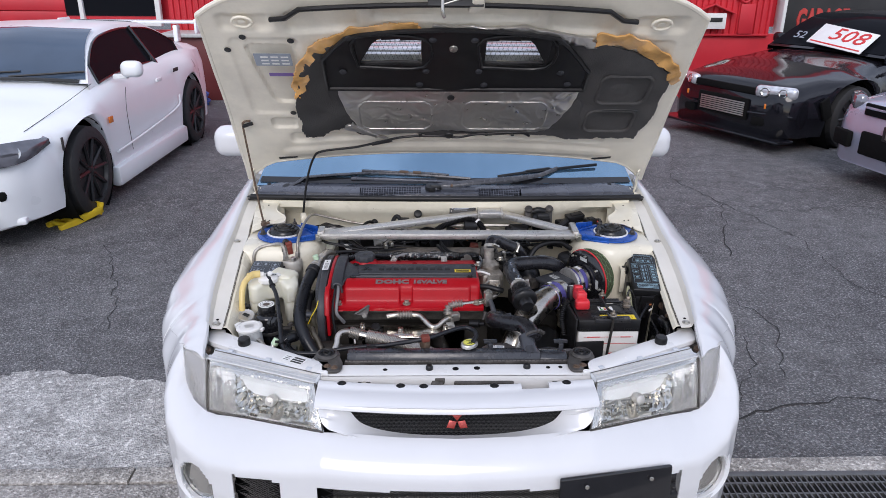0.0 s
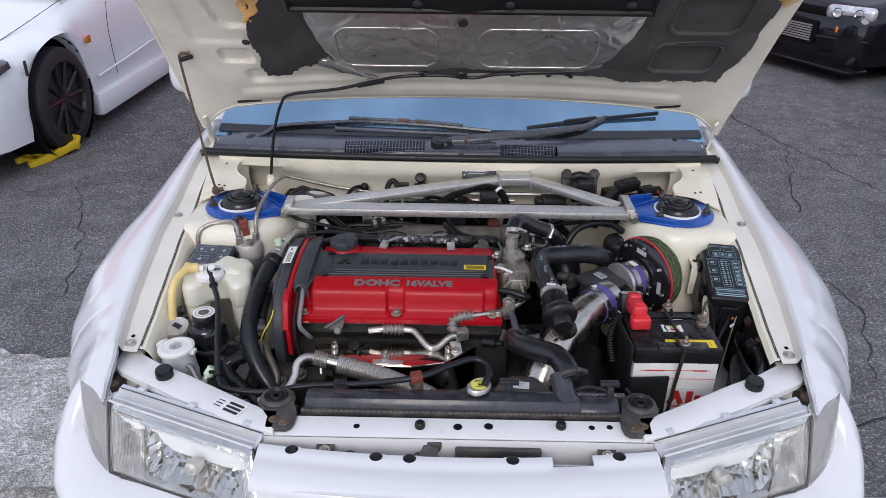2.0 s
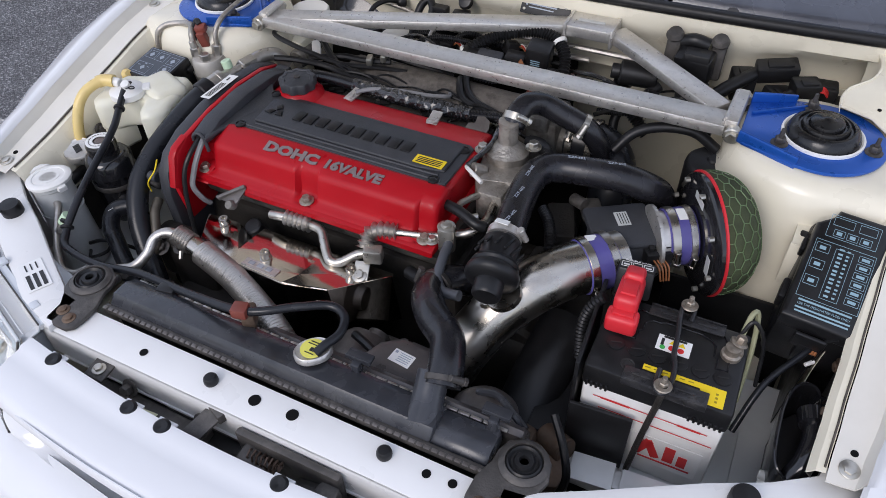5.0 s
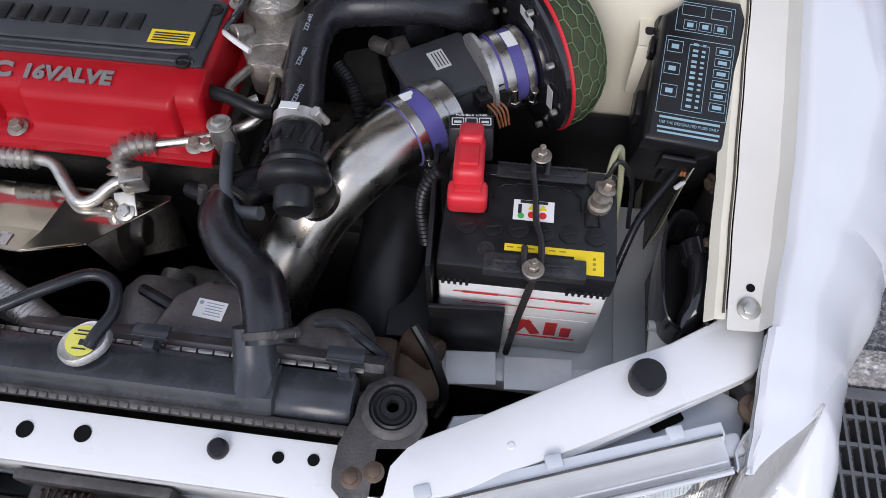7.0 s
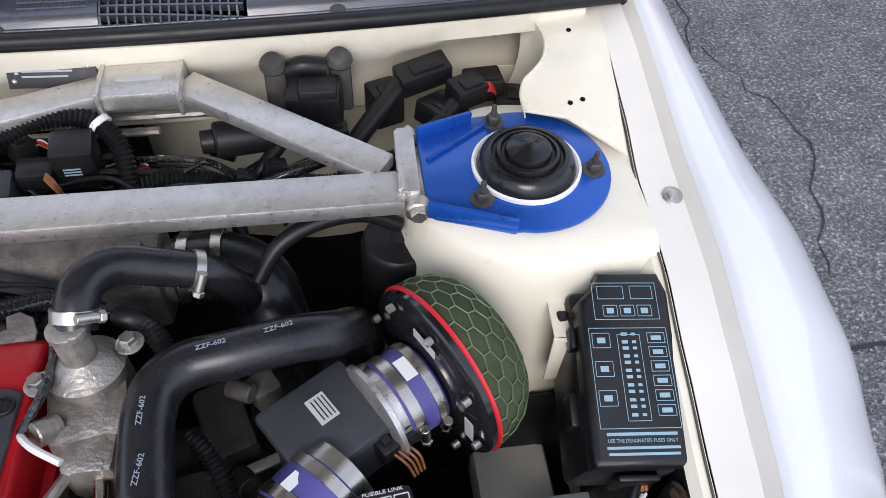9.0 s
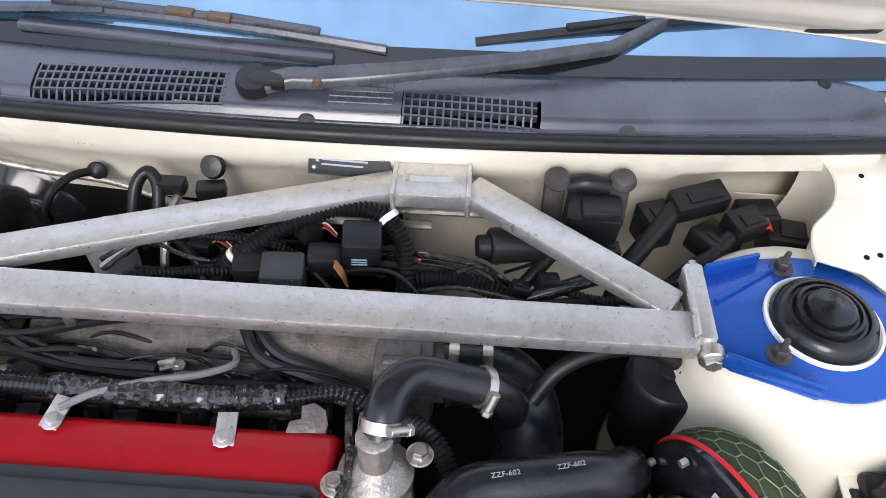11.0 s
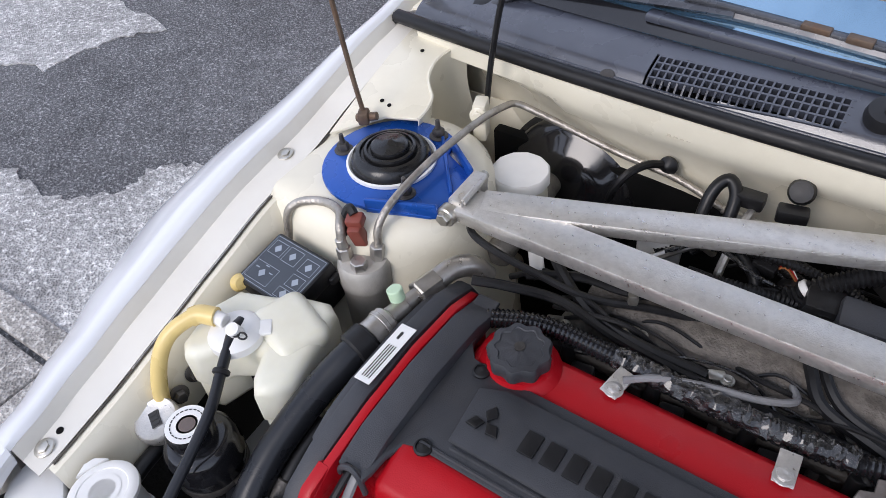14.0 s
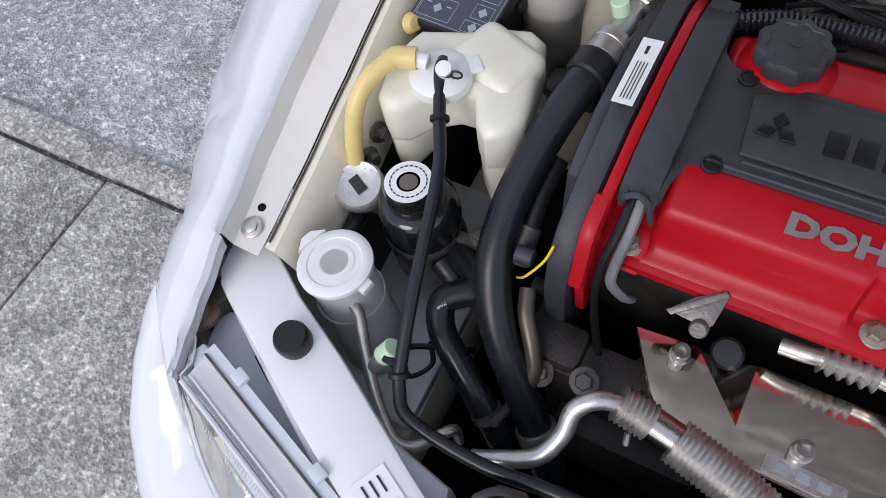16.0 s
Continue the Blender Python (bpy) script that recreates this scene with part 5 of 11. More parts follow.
for s in (1, -1):
    part("windscreen_pillar", tube([(s * 0.745, 3.20, 0.95), (s * 0.70, 3.46, 1.15), (s * 0.61, 3.76, 1.345)], 0.026, 8), M_WHITE, evo)
    part("side_glass", sheet(lambda u, v: (s * (0.79 - 0.19 * v), 3.35 + 0.35 * v + u * (2.0 - 0.75 * v), 0.96 + 0.40 * v), steps(0, 1, 8), steps(0, 1, 4), 0.005), M_TINT, evo)
    part("side_panel", sheet(lambda y, v: (s * [0.835, 0.85, 0.855, 0.84, 0.79, 0.60][int(v)], y, [0.22, 0.30, 0.60, 0.82, 0.95, 0.965][int(v)] if v < 4 else ([0, 0, 0, 0, 0.95, 0.985][int(v)])), [y for y in steps(3.30, 5.95, 40)], list(range(5)), 0.004), M_WHITE, evo)
    part("door_mirror", join(box((s * 0.915, 3.52, 1.025), (0.175, 0.11, 0.135), 0.05, seg=4), box((s * 0.80, 3.53, 0.985), (0.12, 0.06, 0.05), 0.015)), M_WHITE, evo, "white door mirror")
    part("rear_wheel_shade", lathe([(0.34, 0), (0.34, 0.15), (0.01, 0.16)], (s * 0.835, 5.25, 0.32), (-s, 0, 0), 28, cap=False), M_DARKVOID, evo)
    wheel(evo, s * 0.775, 5.25, TYRE, 0.22, s)
part("boot_lid", sheet(lambda u, v: (u * 0.80, 5.42 + 0.52 * v, 0.99 - 0.03 * v * v + 0.02 * (1 - u * u)), steps(-1, 1, 10), steps(0, 1, 6), 0.01), M_WHITE, evo)
part("rear_bumper", box((0, 5.98, 0.60), (1.68, 0.14, 0.78), 0.06, seg=4), M_WHITE, evo)
# near-black blocks added as shade beneath the floor and inside the cabin
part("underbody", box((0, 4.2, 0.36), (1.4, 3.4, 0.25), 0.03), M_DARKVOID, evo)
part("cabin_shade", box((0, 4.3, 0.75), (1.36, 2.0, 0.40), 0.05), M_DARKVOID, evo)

# wipers
M_WIPER = mat("weathered_wiper_paint", (0.075, 0.077, 0.086), 0.26, 0.3, 0.3, 40, bump=0.10, bscale=300, dirt=0.4, dirt_col=(0.14, 0.13, 0.125))


def channel(path, widths, h):
    """A folded arm, open below: a flat top with two short side walls."""
    n = len(path)
    def at(i, v):
        p = Vector(path[int(i)])
        d = (Vector(path[min(int(i) + 1, n - 1)]) - Vector(path[max(int(i) - 1, 0)])).normalized()
        side, w = d.cross(Vector((0, -0.35, 1))).normalized(), widths[int(i)]
        return p + side * w * (-0.5, -0.5, -0.36, 0.36, 0.5, 0.5)[v] + Vector((0, 0, (-h, -0.003, 0, 0, -0.003, -h)[v]))
    return sheet(at, list(range(n)), list(range(6)), 0.0015)


wip = part("wiper_arm", channel([(0.020, 3.018, 0.980), (0.06, 3.020, 0.984), (0.11, 3.027, 0.987), (0.19, 3.044, 0.990), (0.27, 3.064, 0.992), (0.365, 3.092, 0.996), (0.44, 3.143, 1.010)], (0.023, 0.022, 0.020, 0.017, 0.014, 0.011, 0.009), 0.010), M_WIPER, evo, "weathered dark grey wiper arm with a worn hinge")
part("arm_root", channel([(-0.066, 3.008, 0.968), (-0.045, 3.014, 0.971), (-0.012, 3.018, 0.978), (0.024, 3.018, 0.9785)], (0.020, 0.020, 0.020, 0.020), 0.012), M_WIPER, wip)
part("arm_hinge", join(rod((0.018, 3.003, 0.974), (0.018, 3.033, 0.974), 0.0055, n=12), rod((0.018, 3.001, 0.974), (0.018, 3.035, 0.974), 0.003, n=8)), M_RUST, wip)
part("wiper_blade", join(tube([(0.20, 3.098, 0.984), (0.34, 3.122, 0.997), (0.50, 3.150, 1.008), (0.60, 3.170, 1.013)], 0.006, 6, 4), box((0.36, 3.128, 1.003), (0.10, 0.012, 0.008), 0.002, (0, -4, 12))), M_RUBBER, wip)
part("pivot_cap", join(lathe([(0.021, -0.02), (0.023, 0.0), (0.020, 0.010), (0.001, 0.013)], (-0.060, 3.018, 0.962), (0, -0.3, 1), 20), box((-0.042, 3.020, 0.966), (0.045, 0.032, 0.02), 0.006)), M_BLACK, wip)
part("hinge_pin", rod((0.255, 3.056, 0.986), (0.265, 3.074, 0.989), 0.004), M_RUST, wip)
wip2 = part("wiper_arm", tube([(-0.615, 3.080, 0.945), (-0.57, 3.092, 0.965), (-0.535, 3.108, 0.978), (-0.362, 3.106, 0.992), (-0.262, 3.108, 0.996)], 0.0125, 8, 4, flat=0.42), M_WIPER, evo, "black wiper arm with a worn hinge")
part("wiper_blade", join(tube([(-0.43, 3.105, 0.988), (-0.262, 3.104, 0.994), (-0.08, 3.090, 0.990), (0.092, 3.072, 0.982)], 0.006, 6, 4), box((-0.2, 3.104, 0.999), (0.26, 0.014, 0.009), 0.003, (0, 1.5, -4)), box((-0.05, 3.093, 0.996), (0.12, 0.012, 0.008), 0.003, (0, 3, -6))), M_WIPER, wip2)
part("blade_rust", join(box((-0.165, 3.099, 1.002), (0.035, 0.013, 0.008), 0.002, (0, 2, -4)), box((-0.115, 3.093, 1.001), (0.03, 0.013, 0.009), 0.002, (0, 2, -4))), M_RUST, wip2, "rusted blade joint")
part("blade_shoe", box((-0.17, 3.078, 0.975), (0.40, 0.022, 0.012), 0.004, (0, 1, -4)), M_COWL, wip2)
part("pivot_cap", lathe([(0.02, -0.02), (0.022, 0.0), (0.018, 0.012), (0.001, 0.014)], (-0.615, 3.078, 0.940), (0, -0.3, 1), 18), M_BLACK, wip2)
for x in (-0.69, 0.64):
    part("washer_grommet", lathe([(0.008, 0), (0.008, 0.002), (0.004, 0.003), (0.001, 0.002)], cowl_pt(x, 0.85), (0, -0.4, 1), 14), M_RUBBER, cowl)

# ---------------------------------------------------------------- bonnet, open at about 46 degrees
def H(u, v, w=0.0):
    return Vector((u, 2.95 - 0.695 * v + 0.719 * w, 1.125 + 0.719 * v + 0.695 * w))


HM = Matrix(((1, 0, 0, 0), (0, -0.695, 0.719, 2.95), (0, 0.719, 0.695, 1.125), (0, 0, 0, 1)))
HW = [(-0.22, 0.762), (-0.1, 0.752), (0.35, 0.726), (0.69, 0.712), (0.80, 0.70)]


def hood_rear(s):
    return -0.015 - 0.10 * abs(s) ** 2.2 - (0.10 * max(0, (abs(s) - 0.86) / 0.14) ** 1.5)


def hood_front(s):
    return 0.80 - 0.05 * s * s - 0.07 * max(0, (abs(s) - 0.75) / 0.25) ** 2


LOUV = [(-0.275, -0.092, 0.500, 0.612), (0.092, 0.275, 0.500, 0.612)]


def in_louvre(u, v):
    return any(a < u < b and c < v < d for a, b, c, d in LOUV)


def hood_uv(s, t):
    v = hood_rear(s) + (hood_front(s) - hood_rear(s)) * t
    return s * lerp_table(HW, v), v


def dent(u, v, u0, u1, v0, v1, soft, r=0.03):
    """1 inside a field with rounded corners, falling to 0 over its soft edge."""
    dx, dy = max(u0 + r - u, u - u1 + r), max(v0 + r - v, v - v1 + r)
    e = -(math.hypot(max(dx, 0), max(dy, 0)) + min(max(dx, dy), 0) - r) / soft
    e = min(max(e, 0), 1)
    return e * e * (3 - 2 * e)


def pressed(u, v):
    """Depth of the inner pressing behind its rims."""
    a = abs(u)
    d = 0.010 * dent(u, v, -0.618 + 0.16 * (0.56 - v), -0.465, 0.275, 0.565, 0.009) + 0.009 * dent(u, v, -0.605, -0.515, 0.135, 0.200, 0.008, 0.02)
    d += 0.018 * dent(a, v, 0.26, 0.48, 0.650 - 0.09 * a, 0.730 - 0.12 * a * a, 0.018)
    d += 0.014 * dent(a, v, -1, 0.235, 0.668, 0.722, 0.015, 0.02)
    d += 0.005 * dent(a, v, 0.44, 0.66, 0.215, 0.60, 0.02)
    d += 0.010 * dent(a, v, 0.50, 0.675, 0.615, 0.70, 0.03)
    d += 0.009 * dent(a, v, -1, 0.56, 0.075 - 0.12 * a * a, 0.115, 0.02)
    d -= 0.006 * dent(a, v, -1, 0.60, -0.02 - 0.10 * a * a, 0.06 - 0.12 * a * a, 0.03)
    return d


def hood_layer(w):
    def fn(s, t):
        u, v = hood_uv(s, t)
        k = w if w else pressed(u, v)
        if w > 0:  # outer skin, domed
            e = min(1 - abs(s), t, 1 - t)
            k = 0.012 + w * min(1, e / 0.12) + 0.02 * (1 - s * s) * min(1, min(t, 1 - t) / 0.2)
        return H(u, v, k)
    return fn


hood = thing("bonnet", (0, 3.05, 0.95), "white bonnet propped open, its cream underside lined with torn felt", "bonnet")
cut = lambda s, t: in_louvre(*hood_uv(s, t))
HS, HT = steps(-1, 1, 260), steps(0, 1, 160)
part("inner_panel", sheet(hood_layer(0.0), HS, HT, 0.0, cut), M_HOODIN, hood, "cream painted inner pressing")
part("outer_skin", sheet(hood_layer(0.010), HS, HT, 0.0, cut), M_WHITE, hood, "glossy white outer skin")
rim = [H(*hood_uv(s, 0), 0.006) for s in steps(-1, 1, 40)] + [H(*hood_uv(1, t), 0.006) for t in steps(0, 1, 20)] + [H(*hood_uv(s, 1), 0.006) for s in steps(1, -1, 40)] + [H(*hood_uv(-1, t), 0.006) for t in steps(1, 0, 20)]
part("hemmed_edge", tube(rim, 0.008, 8, sharp=True), M_HOODIN, hood)
# stiffening ribs of the pressing: raised bands round the cut-outs
def hood_pad(outline, w0, w1, material, name, label="", bev=0.003, lumpy=0.0, parent=None):
    if lumpy:
        outline = ragged(outline, lumpy, 5)
    g = slab(outline, -w1, -w0, bev, HM)
    g = (g[0], g[1])
    return part(name, g, material, parent or hood, label)


def hood_line(pts, r, material, name, w=-0.004, label=""):
    return part(name, tube([H(u, v, w) for u, v in pts], r, 8, 4), material, hood, label)


def ring(u0, u1, v0, v1, r):
    out = []
    for cx, cy, a0 in ((u1 - r, v1 - r, 0), (u0 + r, v1 - r, 90), (u0 + r, v0 + r, 180), (u1 - r, v0 + r, 270)):
        for k in range(5):
            a = radians(a0 + 22.5 * k)
            out.append((cx + r * math.cos(a), cy + r * math.sin(a)))
    return out


for u, v in ((-0.50, -0.02), (-0.24, 0.02), (0.22, 0.025), (0.50, -0.005), (-0.605, 0.60), (-0.47, 0.585), (-0.66, 0.545), (0.60, 0.50), (-0.52, 0.23)):
    part("hole_plug", lathe([(0.010, 0), (0.010, 0.0015), (0.001, 0.002)], H(u, v, -0.001), (0, -0.719, -0.695), 16), M_INK, hood)
for u in (-0.585, 0.57):
    hood_pad([(u - 0.035, -0.065), (u + 0.035, -0.052), (u + 0.035, -0.040), (u - 0.035, -0.052)], 0.0, 0.001, M_INK, "slot", bev=0)
for u in (-0.592, 0.585):
    o = [(u + 0.027 * math.cos(a), 0.665 + 0.02 * math.sin(a)) for a in steps(0, 2 * math.pi, 16)]
    hood_line(o, 0.004, M_HOODIN, "stop_seat")
    hood_pad([(u + 0.012 * math.cos(a), 0.665 + 0.009 * math.sin(a)) for a in steps(0, 5.9, 12)], 0.0, 0.005, M_HOODIN, "stop_seat")
hood_pad([(-0.590, 0.475), (-0.48, 0.475), (-0.48, 0.53), (-0.590, 0.53)], 0.002, 0.003, M_GREYINK, "caution_label", "faded printed caution label", bev=0)
part("caution_print", bars([(-0.56 + 0.03 * (i % 3), 0.485 + 0.015 * (i // 3), 0.022, 0.006) for i in range(9)], HM @ pose(0, 0, -0.0032, 180, 0, 0) @ Matrix.Diagonal((1, -1, 1, 1))), M_LABEL, hood)
hood_pad([(-0.56, 0.425), (-0.485, 0.425), (-0.485, 0.440), (-0.56, 0.440)], 0.002, 0.003, M_PURPLEINK, "model_label", bev=0)
# felt pad, brown foam showing at its torn edge, black moulded tray, foil
FELT = [(-0.50, 0.10), (-0.50, 0.30), (-0.47, 0.44), (-0.40, 0.56), (-0.20, 0.63), (0, 0.64), (0.25, 0.625), (0.45, 0.585), (0.60, 0.52), (0.69, 0.43), (0.675, 0.20), (0.65, 0.095), (0.52, 0.10), (0.43, 0.085), (0.33, 0.12), (0.0, 0.115), (-0.2, 0.12), (-0.30, 0.115), (-0.36, 0.15), (-0.42, 0.13), (-0.44, 0.10)]


def inside(poly, x, y):
    c = False
    for (xa, ya), (xb, yb) in zip(poly, poly[1:] + poly[:1]):
        if (ya > y) != (yb > y) and x < (xb - xa) * (y - ya) / (yb - ya) + xa:
            c = not c
    return c


FELT = ragged(FELT, 0.006, 5)
part("felt_pad", sheet(lambda u, v: H(u, v, -0.010 - 0.003 * math.sin(u * 31) * math.sin(v * 37) + 0.005 * dent(u, v, 0.46, 0.64, 0.29, 0.45, 0.02) + 0.005 * dent(u, v, 0.45, 0.63, 0.13, 0.27, 0.02) - 0.004 * dent(u, v, 0.50, 0.58, 0.33, 0.40, 0.025)), steps(-0.51, 0.70, 290), steps(0.08, 0.65, 150), 0.008, lambda u, v: in_louvre(u, v) or not inside(FELT, u, v)), M_INSUL, hood, "grey-black felt insulation with torn edges")
# lumps pressed into the felt
for u0, u1, v0, v1 in ((0.47, 0.63, 0.30, 0.44), (0.46, 0.62, 0.14, 0.26)):
    o = ring(u0, u1, v0, v1, 0.03)
    hood_line(o + o[:1], 0.006, M_INSUL, "felt_rib", -0.009)
hood_line([(0.50, 0.265), (0.57, 0.27), (0.62, 0.262)], 0.004, M_INK, "felt_slot", -0.011)
for pts in ([(-0.505, 0.33), (-0.48, 0.46), (-0.42, 0.57), (-0.30, 0.645), (-0.10, 0.675), (-0.09, 0.645), (-0.22, 0.61), (-0.31, 0.58), (-0.33, 0.55), (-0.40, 0.53), (-0.44, 0.45), (-0.47, 0.34)],
            [(0.40, 0.625), (0.50, 0.635), (0.60, 0.575), (0.685, 0.49), (0.715, 0.42), (0.69, 0.40), (0.665, 0.46), (0.60, 0.52), (0.52, 0.575), (0.42, 0.585)]):
    torn = ragged(pts, 0.009, 5)
    us, vs_ = [p[0] for p in torn], [p[1] for p in torn]
    part("torn_foam", sheet(lambda u, v: H(u, v, -0.011 - 0.005 * math.sin(u * 19 + 2.1 * math.sin(v * 23)) * math.sin(v * 37 + 1.7 * math.sin(u * 13)) - 0.0022 * abs(math.sin(u * 33 - v * 47)) - 0.0012 * math.sin(u * 97 + v * 71)), steps(min(us), max(us), 110), steps(min(vs_), max(vs_), 90), 0.006, lambda u, v: not inside(torn, u, v)), M_FOAM, hood, "brown foam torn out along the felt edge", smooth=60)
hood_pad([(-0.10, 0.60), (0.30, 0.60), (0.42, 0.57), (0.40, 0.615), (0.20, 0.655), (-0.06, 0.66)], 0.003, 0.013, M_FOIL, "foil_strip", "", 0.002, 0.006)
def tray(s, t):
    u = -0.385 + 0.80 * s
    top = 0.655 - 0.35 * (u + 0.01) ** 2 - (0.10 * max(0, (abs(u) - 0.30) / 0.1) ** 1.2)
    return u, 0.385 + (top - 0.385) * t
part("louvre_tray", sheet(lambda s, t: H(*tray(s, t), -0.018 - 0.008 * math.exp(-((tray(s, t)[0]) / 0.06) ** 2)), steps(0, 1, 90), steps(0, 1, 40), 0.003, lambda s, t: in_louvre(*tray(s, t))), M_BLACK, hood, "black moulded tray under the bonnet louvres")
part("tray_rim", tube([H(*tray(s, 0), -0.02) for s in steps(0, 1, 20)] + [H(*tray(1, t), -0.02) for t in steps(0.1, 1, 6)] + [H(*tray(s, 1), -0.02) for s in steps(0.95, 0, 20)] + [H(*tray(0, t), -0.02) for t in steps(0.9, 0, 6)], 0.007, 6, sharp=True), M_BLACK, hood)
for u, v in ((-0.30, 0.62), (-0.06, 0.615), (0.06, 0.615), (0.31, 0.61), (-0.08, 0.475), (0.08, 0.475), (-0.33, 0.47), (0.33, 0.47), (-0.10, 0.41), (0.10, 0.41), (0.36, 0.415)):
    part("tray_screw", lathe([(0.011, 0), (0.011, 0.002), (0.007, 0.004), (0.001, 0.004)], H(u, v, -0.020), (0, -0.719, -0.695), 12), M_DKPLASTIC, hood)
part("tray_bolt", lathe([(0.013, 0), (0.012, 0.004), (0.006, 0.006), (0.001, 0.006)], H(0, 0.585, -0.026), (0, -0.719, -0.695), 12), M_ZINC, hood)
for a, b, c, d in LOUV:
    o = [(a - 0.006, c - 0.006), (b + 0.006, c - 0.006), (b + 0.006, d + 0.006), (a - 0.006, d + 0.006), (a - 0.006, c - 0.006)]
    hood_line(o, 0.005, M_BLACK, "louvre_frame", -0.020)
    for k in range(6):
        v = c + (d - c) * (k + 0.5) / 6
        part("louvre_blade", box(H((a + b) / 2, v + 0.006, 0.014), (b - a + 0.012, 0.0165, 0.0020), 0.0, (16, 0, 0)), M_WHITE, hood, "white louvre blade")
    g = []
    for k in range(14):
        u = a + (b - a) * k / 13
        g.append(tube([H(u, c, 0.004), H(u + 0.03, d, 0.004)], 0.0004, 3, 1, sharp=True))
        g.append(tube([H(u, c, 0.004), H(u - 0.03, d, 0.004)], 0.0004, 3, 1, sharp=True))
    part("louvre_mesh", join(*g), M_MESHBLK, hood, smooth=0)
    # the openings narrow towards the bonnet's front on their outer side
    w = a if a < 0 else b
    e = 1 if a < 0 else -1
    hood_pad([(w - e * 0.008, c - 0.004), (w - e * 0.008, d + 0.008), (w + e * 0.062, d + 0.008), (w + e * 0.040, d - 0.018)], 0.016, 0.020, M_BLACK, "louvre_blank")
hood_pad([(-0.36, 0.37), (-0.345, 0.25), (-0.31, 0.16), (-0.28, 0.115), (-0.10, 0.13), (-0.02, 0.15), (0.06, 0.14), (0.30, 0.135), (0.345, 0.16), (0.39, 0.27), (0.41, 0.375), (0.2, 0.375), (0.0, 0.385), (-0.2, 0.38)], 0.008, 0.014, M_FOIL, "foil_pad", "crumpled silver foil heat pad", 0.002, 0.003)
for u0, u1 in ((-0.30, -0.06), (0.04, 0.32)):
    o = ring(u0, u1, 0.155, 0.31, 0.04)
    hood_line(o + o[:1], 0.005, M_FOIL, "foil_rib", -0.0115)
hood_pad([(-0.36, 0.16), (-0.26, 0.11), (-0.21, 0.10), (-0.27, 0.135), (-0.33, 0.19)], 0.010, 0.018, M_FOIL, "foil_flap", "", 0.002, 0.004)
hood_pad([(0.345, 0.155), (0.44, 0.155), (0.43, 0.30), (0.41, 0.33), (0.385, 0.27)], 0.009, 0.013, M_INSUL, "felt_patch")
part("foil_button", lathe([(0.012, 0), (0.011, 0.004), (0.001, 0.006)], H(0.0, 0.335, -0.014), (0, -0.719, -0.695), 14), M_INK, hood)
part("foil_button", lathe([(0.016, 0), (0.014, 0.005), (0.001, 0.007)], H(0.0, 0.115, -0.012), (0, -0.719, -0.695), 14), M_INK, hood)
part("front_seal", tube([H(u, 0.745 - 0.12 * u * u - (0.03 if abs(u) > 0.46 else 0), -0.012) for u in steps(-0.51, 0.51, 24)], 0.012, 8, 1, sharp=True, flat=0.6), M_RUBBER, hood, "black rubber seal along the bonnet's front edge")
part("catch_recess", box(H(0.0, 0.765, -0.004), (0.15, 0.06, 0.006), 0.004, (46, 0, 0)), M_INK, hood, "dark opening of the bonnet catch")
part("catch_hook", join(tube([H(-0.035, 0.775, -0.008), H(-0.035, 0.755, -0.045), H(-0.030, 0.74, -0.050)], 0.005, 8, 3), tube([H(-0.035, 0.765, -0.03), H(0.02, 0.77, -0.012)], 0.003, 6)), M_ZINC, hood, "bright catch hook")
part("catch_lever", slab([(0.035, 0.735), (0.055, 0.728), (0.078, 0.75), (0.075, 0.79), (0.050, 0.79)], 0.008, 0.030, 0.006, HM @ Matrix.Diagonal((1, 1, -1, 1))), M_HOODIN, hood, "cream safety lever")
part("washer_hose", tube([H(0.28, 0.115, -0.014), H(0.24, 0.135, -0.014), H(0.10, 0.125, -0.014), H(0.03, 0.105, -0.014), H(-0.05, 0.115, -0.014), H(-0.16, 0.105, -0.014), H(-0.24, 0.075, -0.014), H(-0.33, 0.04, -0.014), H(-0.455, 0.01, -0.014), H(-0.49, -0.03, -0.02), (-0.515, 2.960, 1.02), (-0.532, 2.957, 0.93), (-0.545, 2.955, 0.83)], 0.0042, 8, 5), M_RUBBER, hood, "thin black washer hose dropping to the bay")
part("hose_junction", tube([H(-0.20, 0.085, -0.014), H(-0.27, 0.06, -0.014)], 0.0065, 8), M_RUBBER, hood)
for u in (0.13, 0.22, -0.1):
    part("hose_clip", box(H(u, 0.128, -0.014), (0.012, 0.014, 0.014), 0.003, (46, 0, 0)), M_BLACK, hood)
for s in (1, -1):
    part("hinge", join(tube([(s * 0.735, 3.10, 0.905), (s * 0.742, 3.085, 0.95), (s * 0.735, 3.06, 0.985), (s * 0.728, 3.02, 1.03)], 0.0085, 8, flat=0.4), box((s * 0.738, 3.10, 0.905), (0.024, 0.07, 0.03), 0.004), bolt((s * 0.722, 3.09, 0.93), (-s, 0, 0), 0.008)), M_CREAM, hood, "cream painted bonnet hinge")
    part("hinge_post", box((s * 0.740, 3.09, 0.87), (0.028, 0.05, 0.07), 0.004), M_CREAM, hood)
prop = thing("prop_rod", (-0.658, 2.826, 0.877), "thin steel prop rod holding the bonnet up", "prop rod")
part("rod", tube([(-0.658, 2.826, 0.884), (-0.668, 2.826, 0.95), (-0.686, 2.828, 1.10), (-0.700, 2.826, 1.225), (-0.697, 2.822, 1.250), (-0.672, 2.815, 1.256)], 0.0035, 8), M_RUST, prop, "brown steel rod")
